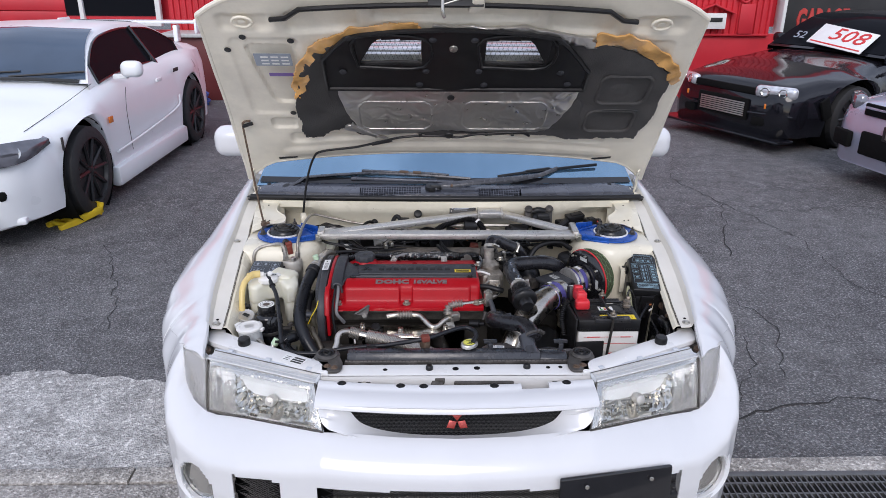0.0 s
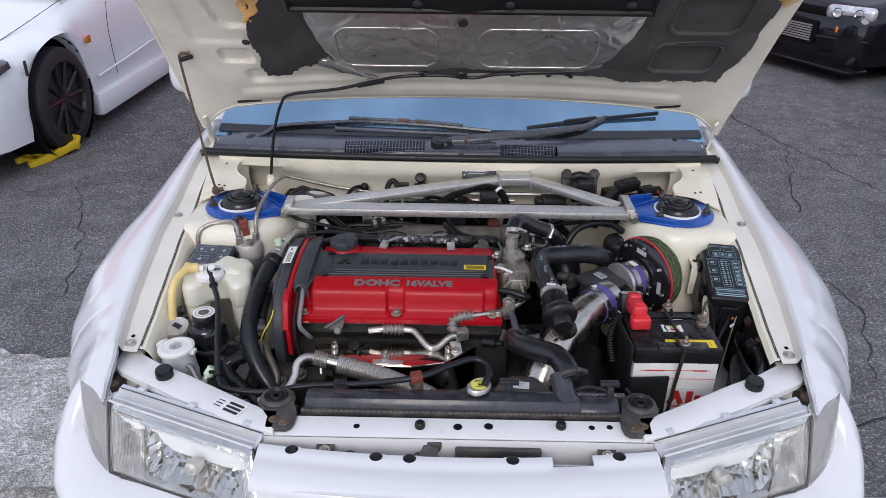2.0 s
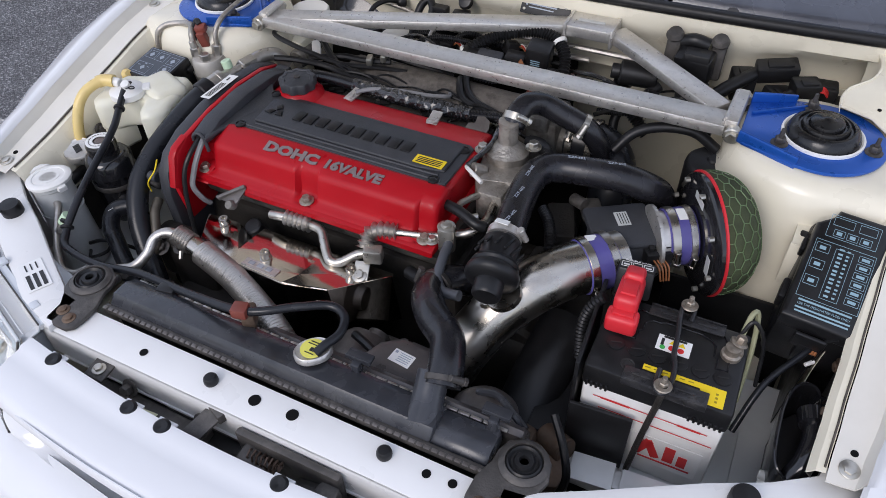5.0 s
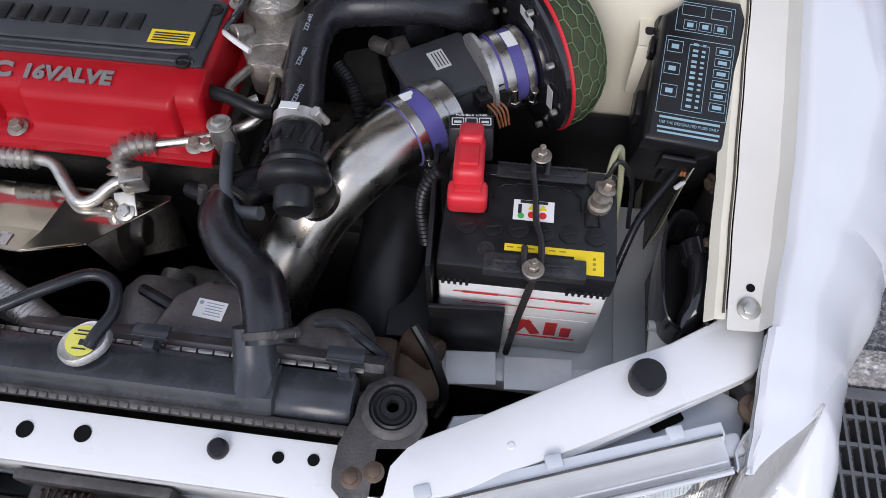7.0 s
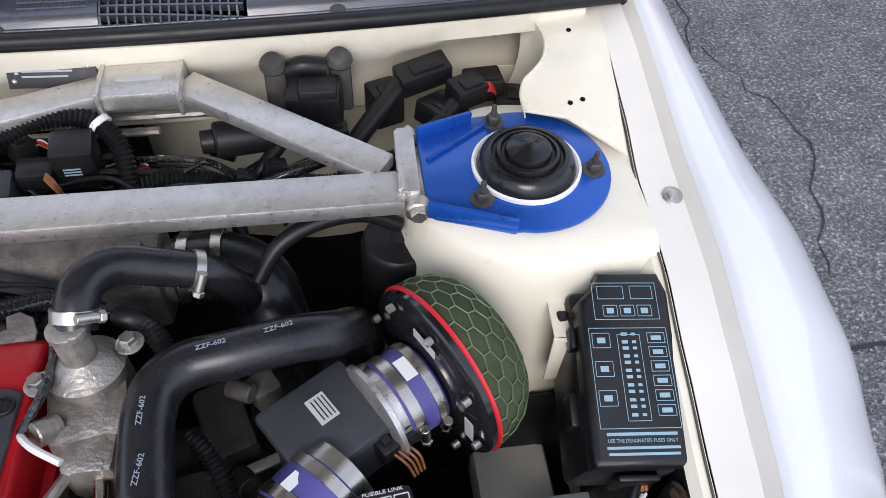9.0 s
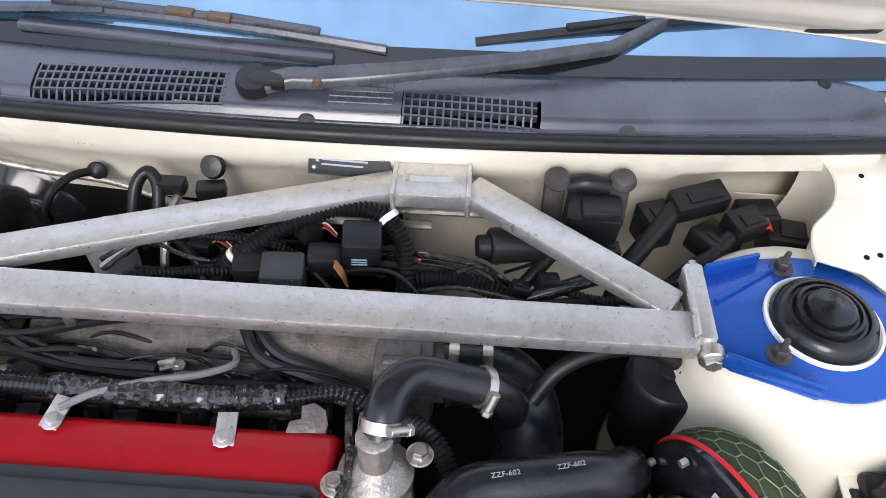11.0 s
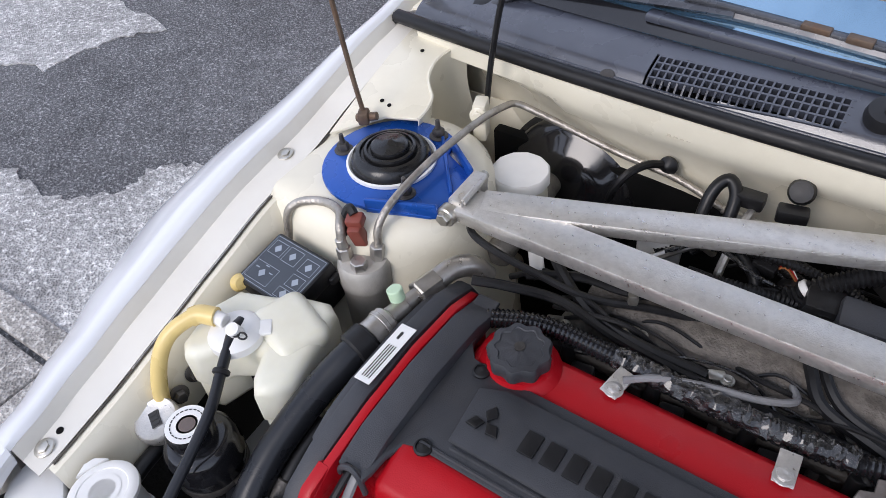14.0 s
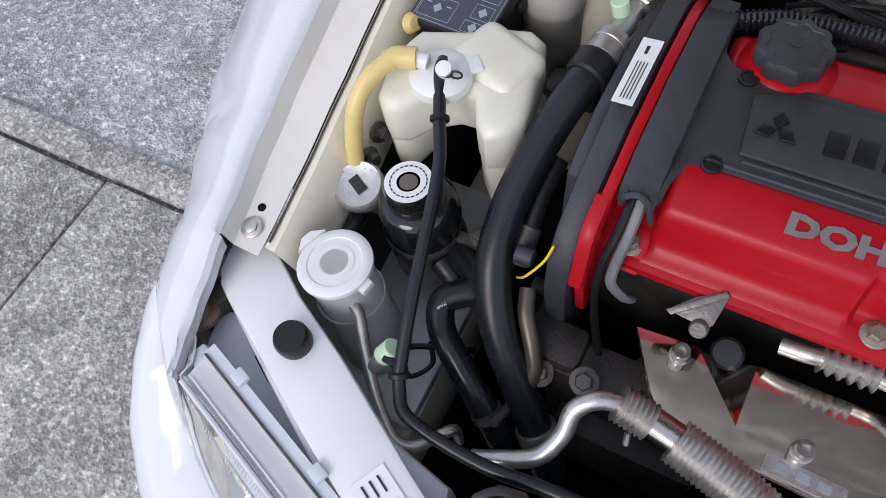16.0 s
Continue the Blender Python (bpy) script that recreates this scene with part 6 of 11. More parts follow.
part("foot", join(box((-0.658, 2.824, 0.886), (0.016, 0.020, 0.020), 0.004, (0, 0, 30)), rod((-0.668, 2.820, 0.883), (-0.640, 2.832, 0.888), 0.006)), M_RUST, prop)
part("grip", rod(H(-0.70, 0.165, -0.012), H(-0.665, 0.185, -0.014), 0.006), M_RUBBER, prop)

# ---------------------------------------------------------------- front: support panel, lamps, bumper
part("core_support", join(slab([(-0.385, 2.098), (-0.37, 2.043), (0.37, 2.043), (0.385, 2.098)], 0.729, 0.736, 0.003), box((0, 2.046, 0.705), (0.74, 0.006, 0.06), 0.002), box((0, 2.052, 0.672), (0.70, 0.022, 0.006), 0.002)), M_CORE, evo, "white painted front support panel with round holes")
for s in (1, -1):
    ar = slab([(0.34, 2.040), (0.42, 2.062), (0.55, 2.130), (0.684, 2.205), (0.702, 2.216), (0.712, 2.230), (0.717, 2.250), (0.7175, 2.288), (0.672, 2.288), (0.668, 2.272), (0.62, 2.240), (0.55, 2.205), (0.44, 2.142), (0.37, 2.104), (0.34, 2.100)], 0.730, 0.746, 0.005)
    lip = tube([(0.36, 2.043, 0.735), (0.42, 2.063, 0.735), (0.55, 2.131, 0.735), (0.692, 2.216, 0.735)], 0.006, 8, 3)
    ar = join(ar, lip)
    part("support_arm", ar if s > 0 else mirrored(ar), M_CORE, evo, "white painted diagonal support arm")
    part("bonnet_stop", lathe([(0.0170, 0), (0.0176, 0.004), (0.0176, 0.016), (0.0155, 0.0215), (0.001, 0.0225)], (s * 0.5955, 2.197, 0.744), (0, -0.05, 1), 22), M_RUBBER, evo, "black rubber bonnet stop")
    part("arm_dimple", lathe([(0.004, 0), (0.003, 0.001), (0.001, 0.001)], (s * 0.47, 2.115, 0.7462), (0, 0, 1), 10), M_CORE, evo)
for x, y, r in ((0.0, 2.073, 0.0085), (0.058, 2.076, 0.0085), (0.252, 2.078, 0.0058), (0.286, 2.080, 0.0058), (-0.19, 2.070, 0.006)):
    part("panel_hole", lathe([(r, 0), (r, 0.0008)], (x, y, 0.7362), (0, 0, 1), 18), M_DARKVOID, evo)
for x, y in ((-0.071, 2.072), (0.194, 2.078)):
    part("rubber_plug", lathe([(0.0095, 0), (0.0102, 0.003), (0.0095, 0.009), (0.007, 0.012), (0.001, 0.0125)], (x, y, 0.736), (0, 0, 1), 18), M_RUBBER, evo, "small black rubber buffer")
lab_m = pose(-0.441, 2.106, 0.7475, 0, 0, -27)
part("arm_label", moved(box((0, 0, 0), (0.070, 0.035, 0.0008), 0), lab_m), M_LABEL, evo, "white printed service label")
part("arm_label_print", bars([(0.014, -0.010 + 0.010 * i, 0.034, 0.006) for i in range(3)] + [(-0.021, -0.008 + 0.008 * i, 0.016, 0.002) for i in range(3)], lab_m @ pose(0, 0, 0.0006)), M_INK, evo)

# radiator mounts
for s in (1, -1):
    o = [(0.317, 2.126), (0.318, 2.142), (0.325, 2.159), (0.346, 2.171), (0.368, 2.167), (0.384, 2.151), (0.389, 2.126), (0.382, 2.106), (0.364, 2.080), (0.362, 2.054), (0.358, 2.048), (0.318, 2.048), (0.309, 2.056), (0.306, 2.072), (0.307, 2.098)]
    mt = slab(o, 0.7365, 0.7460, 0.004)
    part("radiator_mount", mt if s > 0 else mirrored(mt), M_BRKT, evo, "grimy pressed radiator mounting bracket")
    part("mount_collar", lathe([(0.031, 0.0), (0.0315, 0.003), (0.027, 0.0075), (0.0235, 0.008), (0.023, 0.004)], (s * 0.354, 2.136, 0.745), (0, 0, 1), 28), M_BRKT, evo)
    part("mount_rubber", lathe([(0.0225, 0), (0.0225, 0.007), (0.0195, 0.0095), (0.0165, 0.006), (0.0135, 0.006), (0.0115, 0.010), (0.0065, 0.010), (0.005, 0.005), (0.001, 0.005)], (s * 0.354, 2.136, 0.744), (0, 0, 1), 28), M_RUBBER, evo, "black ringed rubber mount")
    for bx, by in ((0.326, 2.066), (0.346, 2.074)):
        part("mount_bolt", bolt((s * bx, by, 0.7455), (0, 0, 1), 0.0065, 0.004), M_RUST, evo, "rusty bolt")

# headlamps
LAMP = {"ti": (0.370, 2.008, 0.734), "to": (0.678, 2.119, 0.745), "bi": (0.342, 1.921, 0.643), "bo": (0.677, 2.062, 0.614)}


def lamp_pt(u, v, push=0.0):
    ti, to, bi, bo = (Vector(LAMP[k]) for k in ("ti", "to", "bi", "bo"))
    p = (ti.lerp(to, u)).lerp(bi.lerp(bo, u), v)
    n = Vector((0.40, -0.85, 0.35)).normalized()
    k = 0.018 * math.sin(math.pi * u) ** 0.6 * math.sin(math.pi * v) ** 0.6 if 0 < u < 1 and 0 < v < 1 else 0
    return p + n * (k + push)


HORN_LOW = curve([(0.681, 2.064, 0.615), (0.722, 2.098, 0.634), (0.751, 2.142, 0.664), (0.765, 2.196, 0.744)], 8)


def horn_pt(u, v, push=0.0):
    a, tip = Vector((0.682, 2.120, 0.744)), Vector((0.764, 2.195, 0.746))
    q = min(max(u, 0), 1) * (len(HORN_LOW) - 1)
    i = min(int(q), len(HORN_LOW) - 2)
    p = a.lerp(tip, u).lerp(HORN_LOW[i].lerp(HORN_LOW[i + 1], q - i), v)
    n = Vector((0.7, -0.65, 0.3)).normalized()
    return p + n * (0.007 * math.sin(math.pi * min(max(u, 0), 1)) ** 0.7 * math.sin(math.pi * v) ** 0.7 + push)


for s in (1, -1):
    F = (lambda g: g) if s > 0 else mirrored
    rr = random.Random(5)
    tilt = [[rr.uniform(-1, 1) for _ in range(60)] for _ in range(60)]

    def bowl(u, v):
        """Flat rim, shallow outer pocket, deep inner bowl of upright facets that looks straight ahead."""
        if u < 0.06 or u > 0.95 or v < 0.15 or v > 0.94:
            return lamp_pt(u, v, -0.005)
        if u > 0.74:
            return lamp_pt(u, v, -0.006) + Vector((-0.02, 0.030, 0))
        a, b = (u - 0.40) / 0.345, (v - 0.545) / 0.40
        r = (abs(a) ** 3.2 + abs(b) ** 3.2) ** (1 / 3.2)
        d = max(1 - r ** 2.2, 0) ** 0.75
        i, j = int(u * 46), int(v * 9)
        return lamp_pt(u, v, -0.006) + Vector((-0.10, 1, 0.05)) * (0.010 + 0.085 * d + 0.006 * tilt[i][j] * (d > 0.02))

    lamp = part("headlight", F(sheet(bowl, [0, 0.03, 0.055, 0.065] + steps(0.085, 0.725, 30) + [0.735, 0.745] + steps(0.77, 0.94, 4) + [0.955, 1], [0, 0.10, 0.145, 0.16] + steps(0.20, 0.90, 14) + [0.935, 0.945, 1], 0.002)), M_REFLECT, evo, "large clear-lens headlamp with bright faceted reflector", smooth=0)
    lens = part("lens", F(sheet(lambda u, v: lamp_pt(u, v), steps(0, 1, 20), steps(0, 1, 10), 0.003)), M_LENS, lamp, "clear lens with a fluted upper band")
    lens.visible_shadow = False
    part("lens_flutes", F(sheet(lambda u, v: lamp_pt(u, v, -0.0035 + 0.0008 * math.sin(u * 520)), steps(0.01, 0.99, 400), [0.02, 0.11, 0.16, 0.21, 0.26, 0.4, 0.6, 0.78, 0.86, 0.93, 0.99], 0.0, lambda u, v: 0.085 < u < 0.72 and 0.14 < v < 0.90)), M_FLUTE, lamp, "fine vertical lens flutes").visible_shadow = False

    def crown(u, v, up=0.0):
        """The lens runs on over the top of the lamp, back to the housing."""
        return lamp_pt(u, 0, 0.0) + Vector((-0.010, 0.030, 0.001)) * v + Vector((0, 0, 0.007 * math.sin(math.pi * min(v, 1) * 0.5) + up))

    part("lens_top", F(sheet(lambda u, v: crown(u, v, 0.0003 * math.sin(u * 520) * math.sin(math.pi * v)), steps(0.005, 0.985, 401), [0, 0.12, 0.3, 0.6, 0.85, 1], 0.0)), M_FLUTE, lamp, "clear fluted top of the lens").visible_shadow = False
    part("lens_edge", F(tube([crown(u, 0.0, 0.001) for u in steps(0.0, 0.99, 14)], 0.0026, 8, 1)), M_LENSEDGE, lamp, "rounded bright lens edge")
    part("lens_edge", F(tube([crown(u, 0.30, 0.0012) for u in steps(0.01, 0.98, 14)], 0.0012, 6, 1)), M_LENSEDGE, lamp)
    part("lens_seal", F(tube([crown(u, 1.02, 0.0006) for u in steps(0.0, 0.99, 14)], 0.0013, 6, 1)), M_BRKT, lamp, "thin dark lens seal")
    part("lamp_ledge", F(sheet(lambda u, v: crown(u, 0.1 + 1.3 * v, -0.010 if v < 0.7 else -0.001), steps(0, 1, 14), [0, 0.3, 0.60, 0.72, 1], 0.002)), M_GREYHOUSING, lamp)
    for u in (0.12, 0.50, 0.86):
        part("housing_clip", F(moved(box((0, 0.004, 0), (0.016, 0.013, 0.007), 0.002), Matrix.Translation(crown(u, 1.25, 0.001)) @ pose(0, 0, 0, 0, 0, 20))), M_GREYHOUSING, lamp)
    # inner bowl and bulb
    c = lamp_pt(0.46, 0.58, -0.055)
    nrm = Vector((0.18, -0.93, 0.30)).normalized()
    n = nrm if s > 0 else Vector((-nrm.x, nrm.y, nrm.z))
    c = c if s > 0 else Vector((-c.x, c.y, c.z))
    part("bulb_shield", lathe([(0.001, 0.030), (0.012, 0.028), (0.015, 0.020), (0.014, 0.0), (0.010, -0.006)], c + n * 0.010, n, 20), M_ALU, lamp)
    part("lens_rim", F(tube([lamp_pt(1, v, 0.001) for v in steps(0.02, 1, 6)] + [lamp_pt(u, 1, 0.001) for u in steps(0.95, 0, 10)] + [lamp_pt(0, v, 0.001) for v in steps(0.9, 0, 6)], 0.0022, 6, sharp=True)), M_BRKT, lamp, "thin dark lens seal")
    ind = part("corner_lamp", F(sheet(lambda u, v: horn_pt(u, v, -0.022 * math.sin(math.pi * u) ** 0.5 - 0.003), steps(0, 1, 10), steps(0, 1, 8), 0.002)), M_LENSEDGE, evo, "clear ribbed corner lamp")
    part("corner_lens", F(sheet(lambda u, v: horn_pt(u, v), steps(0, 1, 12), steps(0, 1, 8), 0.003)), M_FLUTE, ind).visible_shadow = False
    part("corner_ribs", F(join(*[tube([horn_pt(u, v, -0.003) for v in (0.08, 0.35, 0.65, 0.95)], 0.0022, 5, 1, sharp=True) for u in steps(0.06, 0.9, 18)])), M_FLUTE, ind)
    part("corner_bulb", lathe([(0.006, 0), (0.009, 0.004), (0.008, 0.012), (0.001, 0.015)], (s * 0.722, 2.158, 0.665), (s * 0.5, -0.8, 0.2), 14), mat("amber_bulb", (0.55, 0.36, 0.20), 0.25), ind)
    # grey lamp back shell below the arm
    shell = join(slab([(0.375, 2.012), (0.69, 2.128), (0.71, 2.20), (0.655, 2.222), (0.48, 2.165), (0.41, 2.150), (0.385, 2.08)], 0.655, 0.709, 0.008),
                 slab([(0.378, 2.006), (0.69, 2.121), (0.697, 2.142), (0.385, 2.028)], 0.700, 0.726, 0.004),
                 box((0.52, 2.085, 0.722), (0.02, 0.024, 0.02), 0.004, (0, 0, 20)), box((0.42, 2.043, 0.720), (0.016, 0.02, 0.018), 0.004, (0, 0, 20)), box((0.675, 2.145, 0.726), (0.03, 0.022, 0.02), 0.004, (0, 0, 20)),
                 tube([(0.40, 2.035, 0.722), (0.60, 2.115, 0.730)], 0.003, 6))
    part("lamp_shell", F(shell), M_GREYHOUSING, lamp, "light grey plastic lamp shell")
    part("shell_bracket", F(join(box((0.712, 2.205, 0.70), (0.03, 0.05, 0.06), 0.006, (0, 0, 20)))), M_BRKT, lamp)
    part("adjuster_screw", F(lathe([(0.016, 0), (0.016, 0.006), (0.009, 0.008), (0.008, 0.016), (0.001, 0.017)], (0.705, 2.185, 0.728), (0, 0, 1), 16)), M_RUST, lamp)
    part("connector", F(box((0.62, 2.175, 0.712), (0.035, 0.025, 0.008), 0.002, (0, 0, 30))), M_DARKVOID, lamp)
    if s > 0:
        part("moulded_mark", bars([(-0.012 + 0.009 * i, 0, 0.005, 0.009) for i in range(4)], facing((0.545, 2.120, 0.7095), (0, 0, 1), (-0.3, 1, 0))), M_GREYINK, lamp)


# bumper: one skin whose cells stay open where the intakes are
# rows: front line x, y; upper edge z; where that edge lies, x, y
PLAN = [(0, 1.825, 0.632, 0, 1.905), (0.15, 1.829, 0.634, 0.15, 1.910), (0.29, 1.838, 0.640, 0.290, 1.922), (0.345, 1.844, 0.642, 0.343, 1.922), (0.45, 1.862, 0.634, 0.45, 1.967), (0.56, 1.886, 0.625, 0.56, 2.012),
        (0.65, 1.925, 0.612, 0.65, 2.048), (0.70, 1.960, 0.618, 0.694, 2.074), (0.75, 2.000, 0.634, 0.722, 2.098), (0.792, 2.055, 0.664, 0.751, 2.142), (0.812, 2.11, 0.704, 0.760, 2.170), (0.834, 2.195, 0.745, 0.768, 2.197), (0.848, 2.250, 0.7225, 0.789, 2.250), (0.862, 2.300, 0.7145, 0.813, 2.300), (0.880, 2.331, 0.7105, 0.836, 2.331), (0.895, 2.384, 0.7025, 0.86, 2.384)]


def nose(x):
    return lerp_table([p[:2] for p in PLAN], abs(x))


def plan_rows():
    rows = []
    for a, b in zip(PLAN, PLAN[1:]):
        n = max(1, round(math.hypot(b[0] - a[0], b[1] - a[1]) / 0.01))
        rows += [tuple(p + (q - p) * k / n for p, q in zip(a, b)) for k in range(n)]
    rows.append(PLAN[-1])
    return [(-r[0], r[1], r[2], -r[3], r[4]) for r in rows[:0:-1]] + rows


ROWS = plan_rows()


def bumper(i, v):
    """v = 0 at the bottom edge, 1 at the top."""
    x, y, top, bx, by = ROWS[int(i)]
    z = 0.20 + (top - 0.20) * v
    k = min(max((top - z) / (0.085 + 0.055 * min(max((y - 2.05) / 0.18, 0), 1)), 0), 1)
    k = math.sin(k * math.pi / 2) ** 0.75
    p = Vector((bx + (x - bx) * k, by + (y - by) * k, z))
    w = min(max((by - 2.182) / 0.016, 0), 1)
    if w > 0:
        p.x += (math.copysign(brow_x(p.y, z), x) - p.x) * w * w * (3 - 2 * w)
    if z < 0.46:
        p.y += (0.46 - z) * 0.12
    if z < 0.28:
        p.y += (0.28 - z) * 0.8
    return p


def hole(i, v):
    x, y, top = ROWS[int(i)][:3]
    a, z = abs(x), 0.20 + (top - 0.20) * v
    return (a < 0.355 and 0.34 < z < 0.53) or (0.452 < a < 0.582 and 0.34 < z < 0.535) or (math.hypot((a - 0.70) * 1.25, z - 0.45) < 0.070 and y < 2.04)


part("bumper", sheet(bumper, list(range(len(ROWS))), steps(0, 1, 60), 0.003, hole), M_WHITE, evo, "glossy white front bumper with open intakes", smooth=60)
for s in (1, -1):
    part("fog_lamp", lathe([(0.066, -0.03), (0.066, 0.0), (0.058, 0.004), (0.025, 0.012), (0.001, 0.013)], (s * 0.692, 1.990, 0.45), (s * 0.45, -0.9, 0.05), 28), M_LENS, evo, "round clear fog lamp")
    part("fog_reflector", lathe([(0.070, -0.004), (0.064, -0.008), (0.058, -0.020), (0.038, -0.045), (0.001, -0.05)], (s * 0.690, 1.995, 0.45), (s * 0.45, -0.9, 0.05), 24), M_REFLECT, evo)
    part("fog_bezel", lathe([(0.066, -0.01), (0.068, 0.006), (0.078, 0.012), (0.090, 0.004), (0.094, -0.02)], (s * 0.694, 1.987, 0.45), (s * 0.45, -0.9, 0.05), 36, cap=False), M_WHITE, evo, "white surround of the fog lamp")
    part("lamp_panel", sheet(lambda u, v: (s * (0.620 + 0.150 * u + 0.006 * v), 2.236 + 0.016 * u - 0.060 * v, 0.728 + 0.004 * u - 0.075 * v), steps(0, 1, 4), steps(0, 1, 4), 0.002), M_CORE, evo, "white painted panel behind the headlamp")
# black box added behind the bumper so its intakes fall into shade
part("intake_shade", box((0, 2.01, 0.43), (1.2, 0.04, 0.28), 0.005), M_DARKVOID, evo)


def net(x0, x1, z0, z1, yfn, pitch=0.016, r=0.0011, tilt=0.5):
    g = []
    n = int((x1 - x0) / pitch)
    h = z1 - z0
    for i in range(-int(h / pitch / tilt) - 1, n + 1):
        for d in (1, -1):
            pts = []
            for k in range(9):
                z = z0 + h * k / 8
                x = x0 + i * pitch + d * (z - z0) / tilt * 1.0 if d > 0 else x0 + (n - i) * pitch - (z - z0) / tilt
                if x0 <= x <= x1:
                    pts.append((x, yfn(x), z))
            if len(pts) > 1:
                g.append(tube([pts[0], pts[-1]], r, 4, 1, sharp=True))
    return join(*g)


def grille_edge(k, f):
    """A closed loop round the grille: f = 0 at the opening, 1 where it meets nose, lamps and bumper."""
    a = 2 * math.pi * k / 72
    c, d = math.cos(a), math.sin(a)
    u = math.copysign(abs(c) ** 0.42, c)
    w = math.copysign(abs(d) ** 0.55, d)
    half = 0.270 + 0.027 * w
    x = u * half
    z = 0.5 * ((0.697 + 0.17 * x * x) + (0.606 + 0.30 * x * x)) + w * 0.5 * ((0.697 + 0.17 * x * x) - (0.606 + 0.30 * x * x))
    q = Vector((x, 1.952 + 0.12 * x * x, z))
    ho = 0.354 + 0.012 * w
    xo = u * ho
    zo = 0.672 + 0.052 * w + (0.0 if w > 0 else 0.25 * xo * xo * 0.6)
    yo = (1.905 + 0.24 * xo * xo) if w > 0 else 1.893 + 0.25 * xo * xo
    if abs(u) > 0.93:
        yo = 1.945 + 0.040 * w
    r = Vector((xo, yo, zo))
    m = q.lerp(r, f)
    m.y -= 0.012 * math.sin(math.pi * f)
    return m


part("grille_surround", sheet(grille_edge, list(range(73)), steps(0, 1, 8), 0.002), M_WHITE, evo, "white moulded surround sloping in to the grille", smooth=60)
gr = part("grille", net(-0.300, 0.300, 0.600, 0.716, lambda x: 1.958 + 0.12 * x * x, 0.013), M_MESHBLK, evo, "fine black mesh grille", smooth=0)
part("intake_mesh", net(-0.36, 0.36, 0.34, 0.535, lambda x: 1.90 + 0.2 * x * x, 0.014), M_MESHBLK, evo, smooth=0)
part("intake_mesh", net(-0.59, -0.445, 0.34, 0.54, lambda x: nose(x) + 0.05, 0.014), M_MESHBLK, evo, smooth=0)
part("intake_mesh", net(0.445, 0.59, 0.34, 0.54, lambda x: nose(x) + 0.05, 0.014), M_MESHBLK, evo, smooth=0)
parts("cooler_bar", [box((0, 1.955, 0.37 + 0.02 * i), (0.66, 0.02, 0.012), 0.002) for i in range(9)], M_ALUPIPE, evo)
for k in range(3):
    a = radians(90 + 120 * k)
    d = Vector((math.cos(a), math.sin(a)))
    e = Vector((-d.y, d.x))
    L, w = 0.032, 0.0125
    part("badge", slab([tuple(q) for q in (d * 0.001, d * L / 2 + e * w, d * L, d * L / 2 - e * w)], 0, 0.005, 0.001, facing((0.0, 1.946, 0.662), (0, -0.93, 0.36), (0, 0, 1)) @ pose(0, -0.004, 0)), M_BADGE, gr, "red enamel badge")
# top strip of the nose with its clips
def strip(x, v):
    a = abs(x)
    y_back = 1.978 + 0.20 * a * a
    y_front = 1.897 + 0.24 * a * a
    pts = [(y_back + 0.018, 0.7305), (y_back, 0.7315), (y_back - 0.004, 0.728), (y_back - 0.022, 0.7285), (y_front + 0.022, 0.724), (y_front + 0.008, 0.716), (y_front + 0.006, 0.709), (y_front + 0.012, 0.704)]
    return (x, *pts[int(v)])


part("nose_strip", sheet(strip, steps(-0.362, 0.362, 60), list(range(8)), 0.003, lambda x, v: v < 2 and (0.165 < x < 0.242)), M_WHITE, evo, "white nose panel edge above the grille", smooth=60)
for x in (-0.300, -0.146, -0.086, 0.098, 0.290):
    p = strip(x, 0)
    part("trim_clip", lathe([(0.0125, 0), (0.0125, 0.002), (0.009, 0.0045), (0.003, 0.004), (0.001, 0.003)], (p[0], p[1] + 0.004 - 0.012, p[2] + 0.001), (0, -0.1, 1), 18), M_RUBBER, evo, "black plastic trim clip")
    if x < 0.1 or x > 0.25:
        part("clip_tab", box((p[0], p[1] - 0.004, p[2] - 0.002), (0.03, 0.02, 0.003), 0.001), M_WHITE, evo)
# what shows in the slot behind the nose: condenser, latch, stays
cond = part("condenser", box((0, 2.035, 0.56), (0.62, 0.02, 0.20), 0.004), M_CONDENSER, evo, "dark finned condenser")
for i in range(17):
    part("condenser_fin", tube([(-0.30, 2.022, 0.47 + 0.011 * i), (0.30, 2.022, 0.47 + 0.011 * i)], 0.0028, 4, 1, sharp=True), M_FIN, cond)
part("condenser_tank", box((-0.16, 2.020, 0.668), (0.20, 0.035, 0.012), 0.003), M_BRKT, cond)
part("tank_label", box((-0.165, 2.014, 0.6755), (0.04, 0.016, 0.001), 0, (0, 0, 4)), mat("pale_yellow_tag", (0.62, 0.62, 0.42), 0.5), cond)
latch = part("bonnet_latch", join(box((0.075, 2.035, 0.690), (0.16, 0.012, 0.06), 0.004), box((0.03, 2.02, 0.685), (0.05, 0.03, 0.03), 0.006, (0, 20, 0)), box((0.12, 2.018, 0.672), (0.06, 0.03, 0.035), 0.01, (0, -15, 0)), rod((0.14, 2.02, 0.70), (0.145, 2.02, 0.665), 0.016)), M_BRKT, evo, "greasy dark bonnet latch")
part("latch_spring", tube([(0.022 + 0.0026 * k / 2, 2.020 + 0.008 * math.cos(k * 1.2), 0.700 + 0.008 * math.sin(k * 1.2)) for k in range(40)], 0.0016, 6, 1, sharp=True), mat("brown_spring", (0.12, 0.08, 0.06), 0.5, 0.5), latch)
